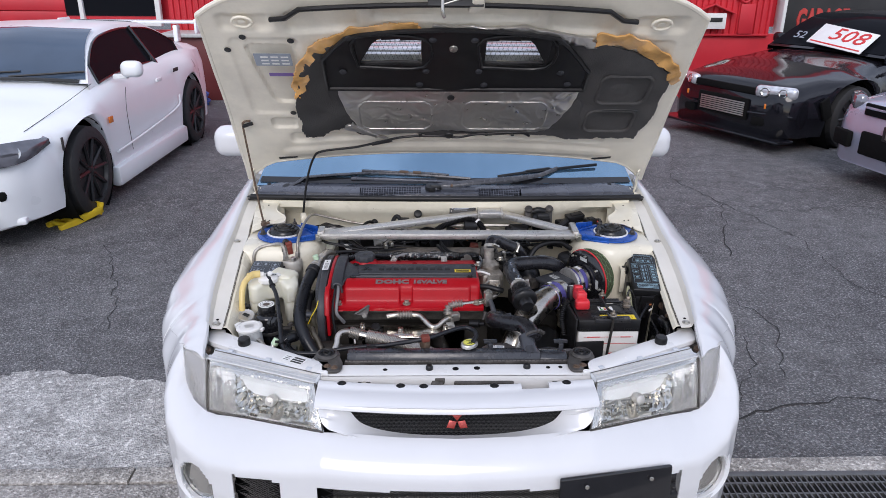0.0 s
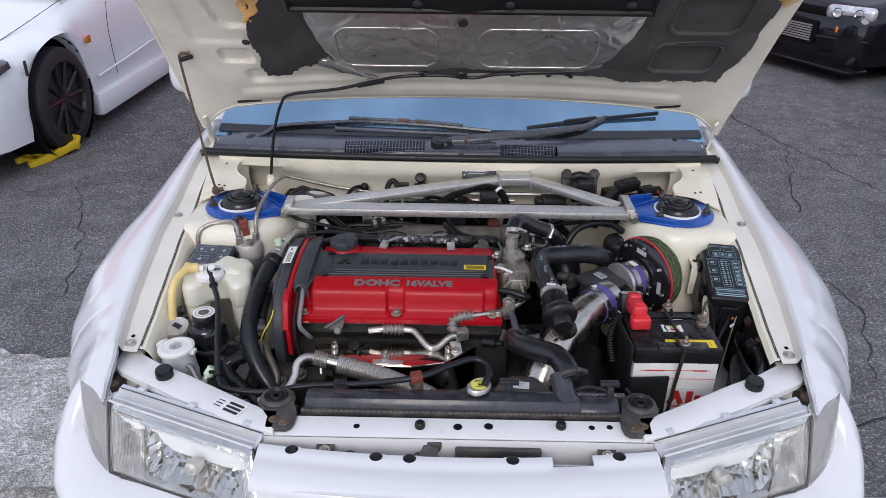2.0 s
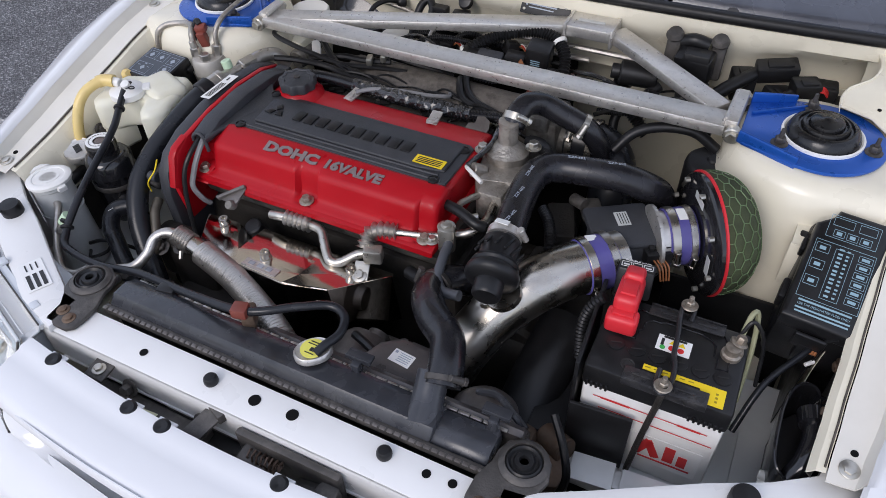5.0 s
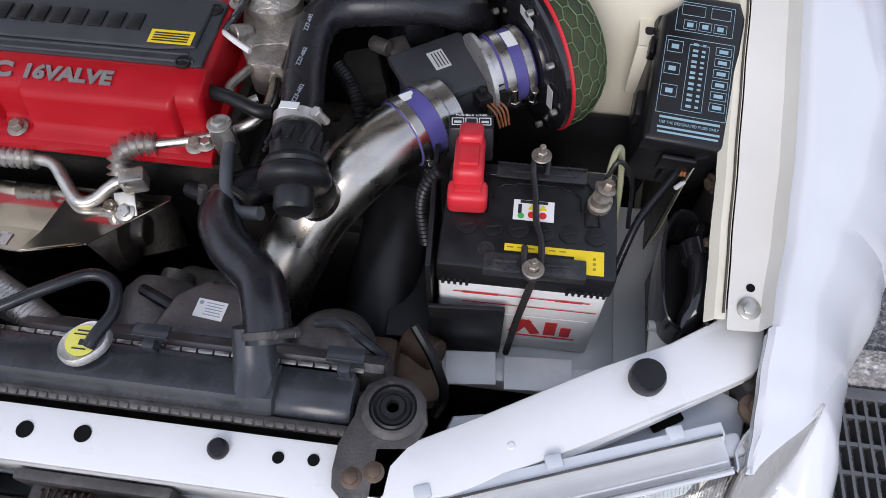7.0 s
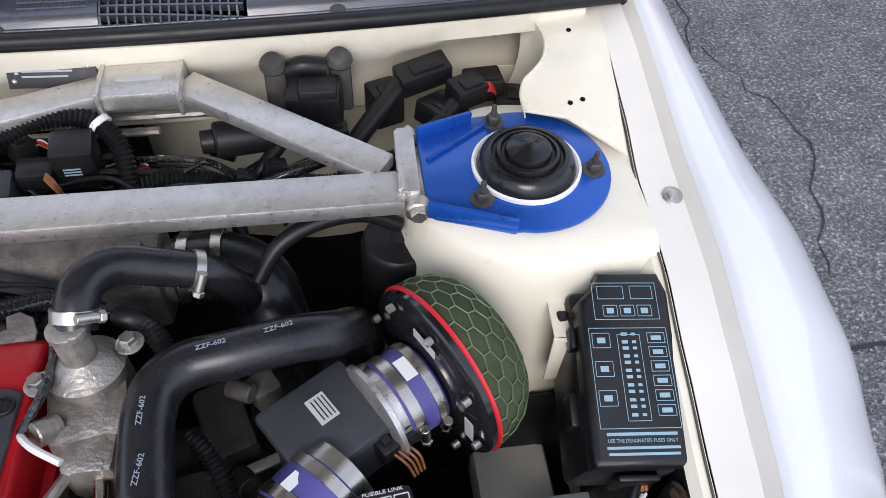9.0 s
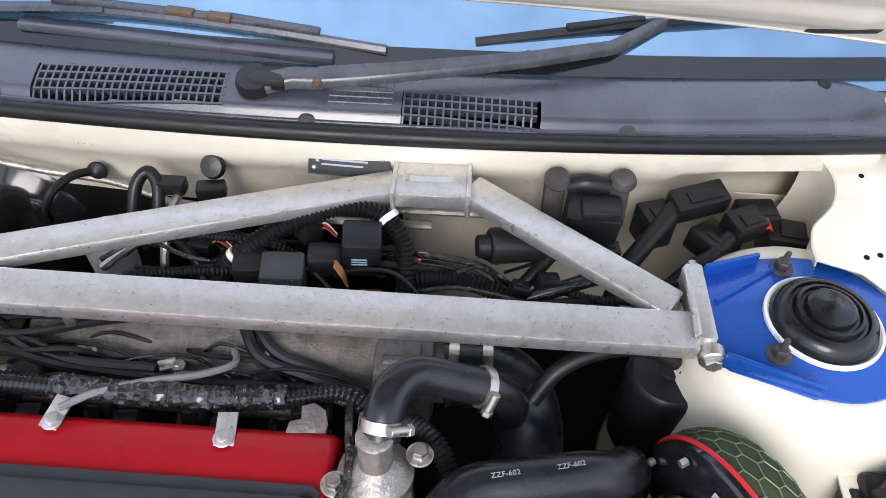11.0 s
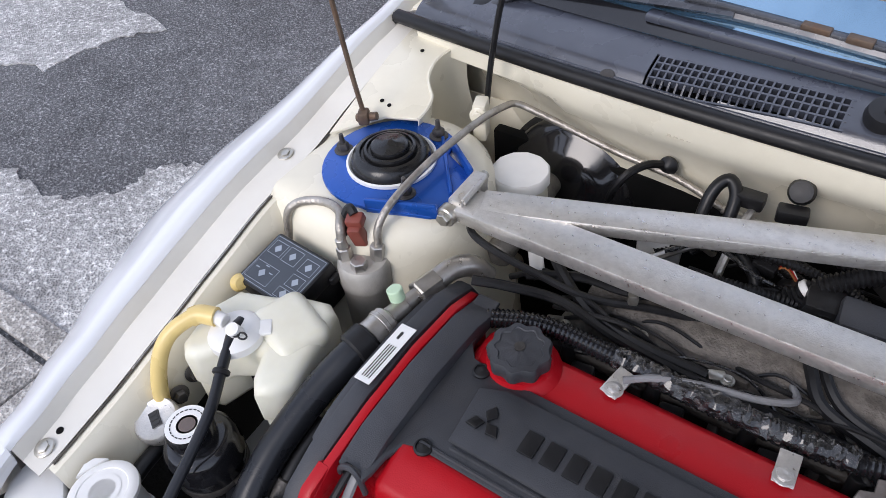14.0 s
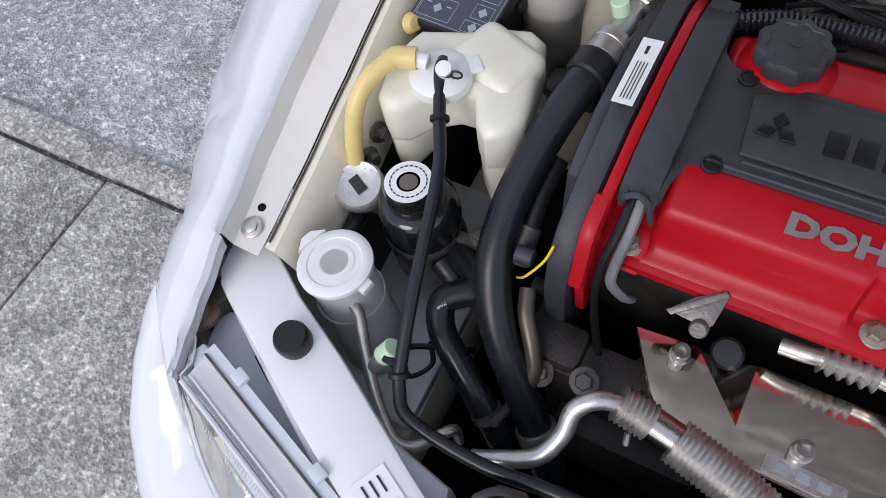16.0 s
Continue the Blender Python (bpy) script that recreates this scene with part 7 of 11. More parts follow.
part("latch_lever", tube([(0.13, 2.02, 0.668), (0.17, 2.008, 0.672), (0.195, 2.008, 0.692), (0.212, 2.010, 0.700)], 0.0055, 8, flat=0.6), M_BRKT, latch)
part("latch_stay", join(box((-0.056, 2.022, 0.710), (0.030, 0.07, 0.004), 0.001, (18, 0, -22)), box((-0.045, 2.047, 0.718), (0.032, 0.016, 0.016), 0.002, (0, 0, -22))), M_BRKT, latch)
for x in (-0.245, 0.276):
    part("stay", box((x, 2.030, 0.712), (0.034, 0.028, 0.004), 0.001, (8, 0, 0)), M_BRKT, evo)
    part("stay_bolt", bolt((x, 2.030, 0.7145), (0, 0, 1), 0.0065, 0.006), M_ZINC, evo)
for x in (-0.20, -0.07, 0.30):
    part("panel_bolt", bolt((x, 2.034, 0.692), (0, -1, 0.4), 0.009, 0.012), M_BRKT, evo)
# dark empty number-plate carrier
part("plate_carrier", box((0.40, 1.838, 0.495), (0.30, 0.014, 0.16), 0.006, (-5, 0, 10)), M_GLOSSBLK, evo, "dark empty plate carrier")
for x in (0.32, 0.49):
    part("carrier_screw", lathe([(0.006, 0), (0.005, 0.002), (0.001, 0.003)], (x, 1.830 + (x - 0.40) * 0.176, 0.550), (0, -1, 0.1), 12), M_ZINC, evo)
# ---------------------------------------------------------------- engine
eng = thing("engine", (-0.15, 2.53, 0.34), "transverse four-cylinder engine with a red cam cover", "engine", off=(0.012, -0.019, 0.018))
part("block", join(box((-0.15, 2.545, 0.50), (0.52, 0.20, 0.34), 0.02), box((-0.15, 2.55, 0.705), (0.50, 0.20, 0.07), 0.01)), M_CAST_AND_SHADE, eng, "grimy engine block and head")



def along_x(profile, x0, x1, bev=0.004, inset=0.0):
    """A (y, z) outline drawn out along x."""
    m = Matrix(((0, 0, 1, 0), (1, 0, 0, 0), (0, 1, 0, 0), (0, 0, 0, 1)))
    return slab(profile, x0, x1, bev, m)


part("head_casting", along_x([(2.440, 0.690), (2.430, 0.720), (2.419, 0.726), (2.416, 0.7365), (2.46, 0.7365), (2.46, 0.690)], -0.385, 0.088, 0.004), M_CAST, eng, "stained alloy head flange")
FACE = [(2.416, 0.738), (2.416, 0.748), (2.421, 0.752), (2.429, 0.755), (2.433, 0.762), (2.437, 0.776), (2.4405, 0.790), (2.4435, 0.7985), (2.450, 0.802), (2.470, 0.8075), (2.486, 0.8125), (2.492, 0.811)]
POCKET = [(2.416, 0.738), (2.416, 0.748), (2.421, 0.7505), (2.432, 0.7515), (2.440, 0.7525), (2.4445, 0.758), (2.4465, 0.776), (2.450, 0.794), (2.456, 0.8035), (2.471, 0.8078), (2.486, 0.8125), (2.492, 0.811)]
BACK = [(2.497, 0.806), (2.54, 0.806), (2.600, 0.806), (2.654, 0.803), (2.662, 0.799), (2.665, 0.790), (2.665, 0.738)]
COVER_X = (-0.349, 0.078)


def cover_pt(x, v):
    """The cover's skin: a two-facet front with arched pockets at the bolts, rounded off at both ends."""
    i = int(v)
    if i >= len(FACE):
        y, z = BACK[i - len(FACE)]
    else:
        k = max(min(max((0.0225 - abs(x - b)) / 0.005, 0), 1) for b in (-0.154, 0.066))
        k = k * k * (3 - 2 * k)
        (y, z), (p, q) = FACE[i], POCKET[i]
        y, z = y + (p - y) * k, z + (q - z) * k
    e = min(x - COVER_X[0], COVER_X[1] - x)
    if e < 0.010:
        r = 0.010 - math.sqrt(max(0.010 ** 2 - (0.010 - e) ** 2, 0))
        if z > 0.752:
            z = max(z - r, 0.750) if e > 0 else 0.738
            y = y + (r * 0.8 if i < len(FACE) else 0)
    return (x, y, z)


cover = part("cam_cover", sheet(cover_pt, [COVER_X[0], COVER_X[0] + 0.0002] + [COVER_X[0] + q for q in (0.001, 0.003, 0.006, 0.010)] + steps(-0.33, 0.060, 130) + [COVER_X[1] - q for q in (0.010, 0.006, 0.003, 0.001, 0.0002, 0)], list(range(len(FACE) + len(BACK))), 0.0), M_RED, eng, "red painted cam cover", smooth=50)
part("cover_foot", along_x([(2.410, 0.735), (2.410, 0.745), (2.420, 0.750), (2.665, 0.750), (2.668, 0.735)], -0.386, 0.088, 0.004), M_RED, cover)
for x in (-0.362, -0.152, 0.066):
    part("cover_bolt", bolt((x, 2.428, 0.7515), (0, -0.1, 1), 0.0080, 0.009), M_RUSTZINC, cover, "tarnished cover bolt")
part("cover_bolt", bolt((0.078, 2.43, 0.752), (0, 0, 1), 0.007, 0.007), M_ZINC, cover)
# end dome of the cover over the cam wheels
part("cover_end", along_x([(2.388, 0.66), (2.376, 0.745), (2.398, 0.793), (2.430, 0.810), (2.50, 0.823), (2.58, 0.828), (2.65, 0.822), (2.690, 0.808), (2.704, 0.785), (2.700, 0.66)], -0.397, -0.386, 0.003), M_RED, cover, "red cover rim at the timing end")
part("cover_lip", along_x([(2.372, 0.738), (2.390, 0.790), (2.402, 0.803), (2.43, 0.8105), (2.45, 0.79), (2.45, 0.725), (2.40, 0.715)], -0.4015, -0.387, 0.003), M_RED, cover)
part("cover_web", along_x([(2.408, 0.735), (2.420, 0.752), (2.446, 0.758), (2.452, 0.792), (2.47, 0.80), (2.47, 0.735)], -0.388, -0.346, 0.003), M_RED, cover)


# black plug cover: broad at the timing end, narrow over the plugs
pc = part("plug_cover", join(
    slab([(-0.384, 2.440), (-0.378, 2.437), (-0.374, 2.446), (-0.360, 2.446), (-0.356, 2.436), (-0.351, 2.436), (-0.348, 2.446), (-0.347, 2.466), (-0.342, 2.482), (-0.330, 2.490), (-0.307, 2.4915), (-0.20, 2.4915), (0.060, 2.4915), (0.069, 2.496), (0.071, 2.598), (0.062, 2.604), (-0.30, 2.605), (-0.338, 2.610), (-0.350, 2.625), (-0.356, 2.690), (-0.384, 2.690)], 0.8045, 0.812, 0.003)),
    M_DKPLASTIC, eng, "dark grey plastic plug cover")
part("raised_panel", slab([(-0.305, 2.512), (0.012, 2.512), (0.056, 2.518), (0.058, 2.590), (-0.285, 2.590), (-0.312, 2.578)], 0.811, 0.8185, 0.004), M_DKPLASTIC, pc)
part("wire_hood", tube([(-0.380, 2.436, 0.800), (-0.377, 2.436, 0.811), (-0.367, 2.438, 0.8165), (-0.357, 2.437, 0.811), (-0.353, 2.436, 0.796), (-0.352, 2.436, 0.786)], 0.0032, 8), M_DKPLASTIC, pc, "arched wire exit")
part("end_hump", along_x([(2.437, 0.798), (2.444, 0.811), (2.48, 0.822), (2.56, 0.829), (2.64, 0.823), (2.685, 0.808), (2.692, 0.795)], -0.386, -0.352, 0.004), M_DKPLASTIC, pc)
part("panel_groove", join(tube([(-0.30, 2.508, 0.8125), (0.05, 2.510, 0.8125)], 0.0022, 6), tube([(-0.33, 2.498, 0.8125), (0.06, 2.499, 0.8125)], 0.0022, 6)), M_DKPLASTIC, pc)
for x, y in ((-0.322, 2.598), (-0.322, 2.494), (0.048, 2.497), (0.060, 2.585)):
    part("cover_screw", lathe([(0.0095, 0), (0.0095, 0.0025), (0.0075, 0.0035), (0.0072, 0.0018), (0.005, 0.0022), (0.001, 0.003)], (x, y, 0.8118), (0, 0, 1), 16), M_BLACK, pc, "black cross-head screw")
# moulded maker's mark: plain blocks
for i in range(10):
    part("moulded_mark", box((-0.235 + 0.0235 * i, 2.548, 0.8195), (0.017, 0.026, 0.003), 0.001), M_BLACK, pc)
for a in (0, 120, 240):
    part("moulded_lozenge", slab([(0, 0.001), (0.007, 0.010), (0, 0.020), (-0.007, 0.010)], 0, 0.003, 0.0005, pose(-0.283, 2.546, 0.818, 0, 0, a)), M_BLACK, pc)
st_m = facing((0.026, 2.528, 0.8192), (0, 0, 1), (0, 1, 0))
part("caution_sticker", moved(box((0, 0, 0), (0.052, 0.021, 0.0006), 0), st_m), M_YELLOW, pc, "yellow caution sticker")
part("sticker_print", bars([(0.0, 0.005 - 0.004 * i, 0.042, 0.0016) for i in range(4)], st_m @ pose(0, 0, 0.0004)), M_INK, pc)
dohc = facing((-0.198, 2.4660, 0.8082), (0, -0.27, 0.96), (0, 1, 0.27))
part("lettering", lettering("DOHC", 0.0255, 0.0016, dohc, 1.36, 0, 0.0014), M_SILVERLBL, cover, "raised silver lettering", smooth=0)
part("lettering", lettering("16VALVE", 0.0235, 0.0016, dohc @ Matrix.Translation((0.117, 0.0, 0)), 1.18, 0.06, 0.0012), M_SILVERLBL, cover, "raised silver lettering", smooth=0)
# filler cap
part("filler_neck", lathe([(0.046, -0.004), (0.044, 0.004), (0.036, 0.010), (0.034, 0.016)], (-0.295, 2.630, 0.802), (0, 0, 1), 32), M_RED, cover)
cap = part("filler_cap", lathe([(0.026, 0.0), (0.032, 0.002), (0.033, 0.016), (0.031, 0.020), (0.0245, 0.021), (0.0235, 0.0195), (0.008, 0.0205), (0.001, 0.0215)], (-0.295, 2.630, 0.816), (0, 0, 1), 72, 9, 0.0019), M_DKPLASTIC, eng, "dark grey oil filler cap with a notched rim")
part("cap_screw", lathe([(0.006, 0), (0.006, 0.0015), (0.002, 0.001), (0.001, 0.001)], (-0.295, 2.630, 0.8372), (0, 0, 1), 12), M_BRKT, cap)

# timing cover
tcv = part("timing_cover", join(
    along_x([(2.385, 0.38), (2.372, 0.55), (2.368, 0.72), (2.376, 0.760), (2.398, 0.788), (2.44, 0.808), (2.51, 0.822), (2.59, 0.827), (2.66, 0.820), (2.702, 0.802), (2.716, 0.775), (2.716, 0.38)], -0.424, -0.3995, 0.006)),
    M_DKPLASTIC, eng, "dark grey timing belt cover")
part("cover_step", along_x([(2.44, 0.72), (2.452, 0.790), (2.48, 0.803), (2.52, 0.811), (2.60, 0.815), (2.66, 0.808), (2.70, 0.79), (2.705, 0.72)], -0.438, -0.420, 0.006), M_DKPLASTIC, tcv)
lb_m = facing((-0.413, 2.556, 0.8292), (-0.06, 0.0, 1), (-1, 0, 0)) @ pose(0, 0, 0)
part("belt_label", moved(box((0, 0, 0), (0.082, 0.020, 0.0007), 0), lb_m), M_LABEL, tcv, "white printed belt label")
part("label_print", bars([(-0.012, 0.004 - 0.003 * i, 0.046, 0.0008) for i in range(4)] + [(0.026, 0.001, 0.010, 0.003)], lb_m @ pose(0, 0, 0.0005)), M_INK, tcv)
parts("cover_lug", [rod((-0.440, y, z), (-0.458, y, z), 0.009) for y, z in ((2.385, 0.735), (2.42, 0.60), (2.70, 0.77))], M_DKPLASTIC, tcv)
part("breather_wire", tube([(-0.370, 2.470, 0.806), (-0.371, 2.447, 0.806), (-0.373, 2.412, 0.788), (-0.377, 2.392, 0.760), (-0.375, 2.378, 0.715), (-0.362, 2.362, 0.66), (-0.340, 2.338, 0.60), (-0.33, 2.30, 0.52)], 0.0042, 8), M_RUBBER, eng, "grey sleeved cable over the cover edge")
part("breather_wire", tube([(-0.364, 2.470, 0.806), (-0.364, 2.447, 0.805), (-0.364, 2.420, 0.784), (-0.367, 2.402, 0.756), (-0.366, 2.392, 0.735), (-0.352, 2.392, 0.715), (-0.345, 2.40, 0.70)], 0.0056, 8, flat=0.7), mat("grey_sleeve", (0.15, 0.15, 0.155), 0.45, 0, 0.2, 60), eng)
part("yellow_lead", tube([(-0.452, 2.372, 0.71), (-0.438, 2.362, 0.742), (-0.424, 2.372, 0.765), (-0.418, 2.380, 0.785)], 0.0013, 6), M_YELLOW, eng)
# lifting eye on the front of the head
le = facing((-0.286, 2.397, 0.734), (-0.05, -0.45, 0.89), (0, 0.89, 0.45))
part("lifting_eye", join(slab([(-0.026, -0.008), (-0.006, 0.012), (0.016, 0.026), (0.020, 0.022), (0.016, -0.006), (0.008, -0.016), (-0.002, -0.010)], 0, 0.004, 0.001, le), slab([(-0.026, -0.008), (0.016, 0.026), (0.020, 0.022), (-0.020, -0.011)], 0, 0.010, 0.001, le)), M_DUSTYMETAL, eng, "greasy lifting eye")
part("eye_bolt", lathe([(0.0085, 0), (0.0085, 0.012), (0.007, 0.014), (0.001, 0.014)], le @ Vector((0.006, -0.010, -0.004)), (-0.05, -0.75, 0.65), 14), M_CAST, eng, "dull eye bolt")
part("head_bolt", lathe([(0.014, -0.03), (0.0155, 0.003), (0.0155, 0.012), (0.0125, 0.015), (0.001, 0.0155)], (-0.247, 2.394, 0.680), (-0.1, -0.35, 0.9), 20), M_BLACK, eng)

# mirror-bright exhaust shield, folded in three
shield = thing("heat_shield", (-0.15, 2.34, 0.62), "mirror-polished folded exhaust heat shield", "heat shield")
SLOPE = lambda y: 0.716 - 0.13 * (y - 2.36)
TOP = [(-0.318, 2.358), (-0.286, 2.303), (-0.269, 2.281), (-0.240, 2.277), (-0.189, 2.274), (-0.100, 2.270), (-0.030, 2.290), (0.039, 2.366)]
FOLDS = {"a": (-0.262, 2.363, 0), "b": (-0.209, 2.368, 0), "v": (-0.237, 2.366, -0.022), "f": (-0.211, 2.304, 0), "m": (-0.080, 2.369, 0), "n": (-0.088, 2.300, -0.001), "r": (0.035, 2.378, -0.010)}


def leaf(*pts):
    """One flat leaf of the shield, two sheets thick."""
    q = [Vector((*p[:2], SLOPE(p[1]) + (p[2] if len(p) > 2 else 0))) for p in pts]
    k = len(q)
    d = Vector((0, 0, -0.0014))
    return [tuple(p) for p in q] + [tuple(p + d) for p in q], [tuple(range(k)), tuple(reversed(range(k, 2 * k)))] + [(i, i + k, (i + 1) % k + k, (i + 1) % k) for i in range(k)]


FD = FOLDS
part("panel", leaf(TOP[0], TOP[1], TOP[2], TOP[3], FD["f"], FD["a"]), M_CHROME, shield, "mirror-bright side flap", smooth=0)
part("panel", leaf(FD["a"], FD["f"], FD["v"]), M_CHROME, shield, smooth=0)
part("panel", leaf(FD["v"], FD["f"], FD["b"]), M_CHROME, shield, smooth=0)
part("panel", leaf(FD["b"], FD["f"], TOP[3], TOP[4], TOP[5], FD["n"], FD["m"]), M_CHROME, shield, smooth=0)
part("panel", leaf(FD["m"], FD["n"], TOP[5], (*TOP[6], -0.004), (*TOP[7], -0.010), FD["r"]), M_CHROME, shield, smooth=0)
for (x0, y0), (x1, y1) in zip(TOP[:7], TOP[1:8]):
    part("skirt", sheet(lambda u, v: (x0 + (x1 - x0) * u, y0 + (y1 - y0) * u + 0.016 * v, SLOPE(y0 + (y1 - y0) * u) - 0.003 - 0.12 * v), [0, 1], [0, 0.5, 1], 0.0012), M_CHROME, shield, smooth=0)
part("edge_roll", tube([(x, y, SLOPE(y) - 0.002) for x, y in TOP[:7]], 0.0016, 6, sharp=True), M_CHROME, shield)
for x, y, z in ((-0.274, 2.347, 0.7175), (-0.157, 2.306, 0.7235), (-0.020, 2.343, 0.7125)):
    part("socket_bolt", lathe([(0.010, 0), (0.010, 0.002), (0.0075, 0.0025), (0.0085, 0.0035), (0.0085, 0.013), (0.0075, 0.015), (0.004, 0.015), (0.004, 0.010), (0.001, 0.010)], (x, y, z), (0, -0.05, 1), 20), M_STEEL, shield, "bright socket bolt")
part("maker_plate", box((-0.150, 2.284, 0.7268), (0.066, 0.017, 0.0012), 0, (-7.4, 0, -2)), M_ALU, shield)
parts("plate_mark", [box((-0.168 + 0.017 * i, 2.2850 - 0.0005 * i, 0.7277), (0.011, 0.008, 0.001), 0, (-7.4, 0, -2)) for i in range(3)], mat("plate_grey", (0.30, 0.31, 0.34), 0.4), shield)

pipes = thing("oil_pipes", (-0.02, 2.40, 0.70), "bright bellows steel pipes beside the exhaust shield", "pipe")
part("pipe", tube([(-0.200, 2.384, 0.738), (-0.182, 2.383, 0.742), (-0.165, 2.385, 0.743)], 0.0080, 12), M_ZINC, pipes)
part("bellows", tube([(-0.168, 2.385, 0.743), (-0.122, 2.387, 0.742)], 0.0115, 16, 4, ripple=(0.0090, 0.0060)), M_ALUPIPE, pipes, "ribbed steel bellows", smooth=60)
part("pipe", tube([(-0.124, 2.387, 0.742), (-0.100, 2.383, 0.740), (-0.080, 2.362, 0.730), (-0.062, 2.346, 0.722), (-0.044, 2.350, 0.722), (-0.020, 2.366, 0.735), (0.0, 2.375, 0.738)], 0.0078, 12), M_ZINC, pipes)
part("bellows", tube([(-0.012, 2.374, 0.744), (-0.011, 2.392, 0.760), (0.004, 2.400, 0.768), (0.033, 2.406, 0.769)], 0.0120, 16, 6, ripple=(0.0090, 0.0060)), M_ALUPIPE, pipes, "ribbed steel bellows", smooth=60)
part("pipe", tube([(0.030, 2.405, 0.769), (0.075, 2.417, 0.770), (0.110, 2.432, 0.772), (0.138, 2.444, 0.778), (0.153, 2.466, 0.785), (0.150, 2.508, 0.788), (0.140, 2.538, 0.785)], 0.0075, 12), M_STEEL, pipes)
part("clamp_block", join(box((0.008, 2.368, 0.745), (0.03, 0.022, 0.026), 0.004, (0, 0, 20)), box((-0.004, 2.348, 0.722), (0.024, 0.03, 0.004), 0.001, (35, 0, 15)), bolt((-0.004, 2.341, 0.718), (0, -0.4, 1), 0.008)), M_ZINC, pipes)
part("stay", join(box((0.114, 2.414, 0.782), (0.026, 0.018, 0.045), 0.004, (0, 0, 20)), bolt((0.113, 2.416, 0.804), (0, 0, 1), 0.009)), M_ZINC, pipes)
part("sensor", join(rod((0.057, 2.388, 0.710), (0.087, 2.376, 0.715), 0.011), rod((0.087, 2.376, 0.715), (0.102, 2.370, 0.718), 0.006)), M_BLACK, pipes)
part("black_hose", tube([(0.080, 2.466, 0.802), (0.117, 2.454, 0.805), (0.147, 2.444, 0.800), (0.162, 2.448, 0.795)], 0.0085, 10), M_RUBBER, pipes)
part("bent_pipe", tube([(0.130, 2.526, 0.795), (0.117, 2.496, 0.800), (0.107, 2.471, 0.800), (0.124, 2.456, 0.795), (0.142, 2.466, 0.795)], 0.0055, 8), M_ZINC, pipes)
part("grey_hose", tube([(0.120, 2.408, 0.778), (0.124, 2.381, 0.775), (0.130, 2.351, 0.765), (0.147, 2.331, 0.762), (0.177, 2.326, 0.770)], 0.008, 10), mat("grey_small_hose", (0.06, 0.065, 0.075), 0.45), pipes)

# intake side behind the cover
part("plenum", join(tube([(-0.285, 2.805, 0.735), (-0.20, 2.80, 0.74), (0.0, 2.795, 0.74), (0.115, 2.79, 0.74)], 0.052, 22, 4), box((-0.15, 2.765, 0.770), (0.12, 0.03, 0.012), 0.004), box((0.03, 2.80, 0.785), (0.08, 0.03, 0.01), 0.005)), M_PLENUM, eng, "dusty cast alloy intake plenum")
parts("intake_runner", [tube([(x, 2.79, 0.73), (x, 2.74, 0.745), (x, 2.69, 0.72), (x, 2.66, 0.68)], 0.022, 10, 4) for x in (-0.29, -0.19, -0.09, 0.01)], M_CAST, eng)
part("throttle_body", join(box((0.135, 2.78, 0.745), (0.06, 0.09, 0.10), 0.012), rod((0.16, 2.78, 0.745), (0.205, 2.78, 0.745), 0.036, n=22), box((0.125, 2.755, 0.79), (0.05, 0.05, 0.03), 0.006), rod((0.11, 2.75, 0.80), (0.15, 2.75, 0.80), 0.008)), M_CAST, eng)
parts("hose_band", [clip_ring((0.185, 2.78, 0.745), (1, 0, 0), 0.041, 0.012, (0, -1, 1)), clip_ring((0.222, 2.78, 0.745), (1, 0, 0), 0.043, 0.012, (0, -1, 1))], M_STEEL, eng)
part("throttle_hose", tube([(0.175, 2.78, 0.745), (0.225, 2.78, 0.745), (0.258, 2.765, 0.735), (0.275, 2.735, 0.70), (0.275, 2.70, 0.62), (0.27, 2.66, 0.52)], 0.040, 18, 5), M_SOFTHOSE, eng, "thick black throttle hose")
part("fuel_rail", join(rod((-0.31, 2.705, 0.765), (0.06, 2.705, 0.765), 0.010, n=12), *[rod((x, 2.703, 0.765), (x, 2.690, 0.715), 0.011, n=10) for x in (-0.29, -0.19, -0.09, 0.01)]), M_CAST_AND_SHADE, eng)
for x in (-0.245, -0.145, -0.045, 0.05):
    part("injector_plug", box((x, 2.675, 0.770), (0.026, 0.024, 0.020), 0.004, (10, 0, 8)), M_BLACK, eng)
part("wiring_loom", tube([(-0.365, 2.668, 0.802), (-0.30, 2.690, 0.806), (-0.20, 2.690, 0.806), (-0.11, 2.688, 0.803), (0.0, 2.695, 0.800), (0.07, 2.706, 0.803), (0.10, 2.700, 0.79)], 0.0105, 12, 8, ripple=(0.0055, 0.0022)), M_GLOSSBLK, eng, "black ribbed wiring loom")
tape = tube([(-0.215, 2.692, 0.806), (-0.14, 2.689, 0.806), (-0.05, 2.692, 0.803), (0.02, 2.698, 0.802)], 0.0125, 12, 26)
rt = random.Random(8)
part("loom_tape", ([(x + rt.uniform(-0.0016, 0.0016), y + rt.uniform(-0.0018, 0.0018), z + rt.uniform(-0.0018, 0.0018)) for x, y, z in tape[0]], tape[1]), M_TAPE, eng, "shiny tape wrap", smooth=25)
for x, y, a in ((-0.199, 2.662, -14), (-0.031, 2.656, 4)):
    part("loom_bracket", join(box((x, y, 0.806), (0.020, 0.034, 0.003), 0.001, (12, 0, a)), bolt((x, y - 0.010, 0.8065), (0, 0, 1), 0.0065, 0.004)), M_ALU, eng, "bare metal bracket tab")
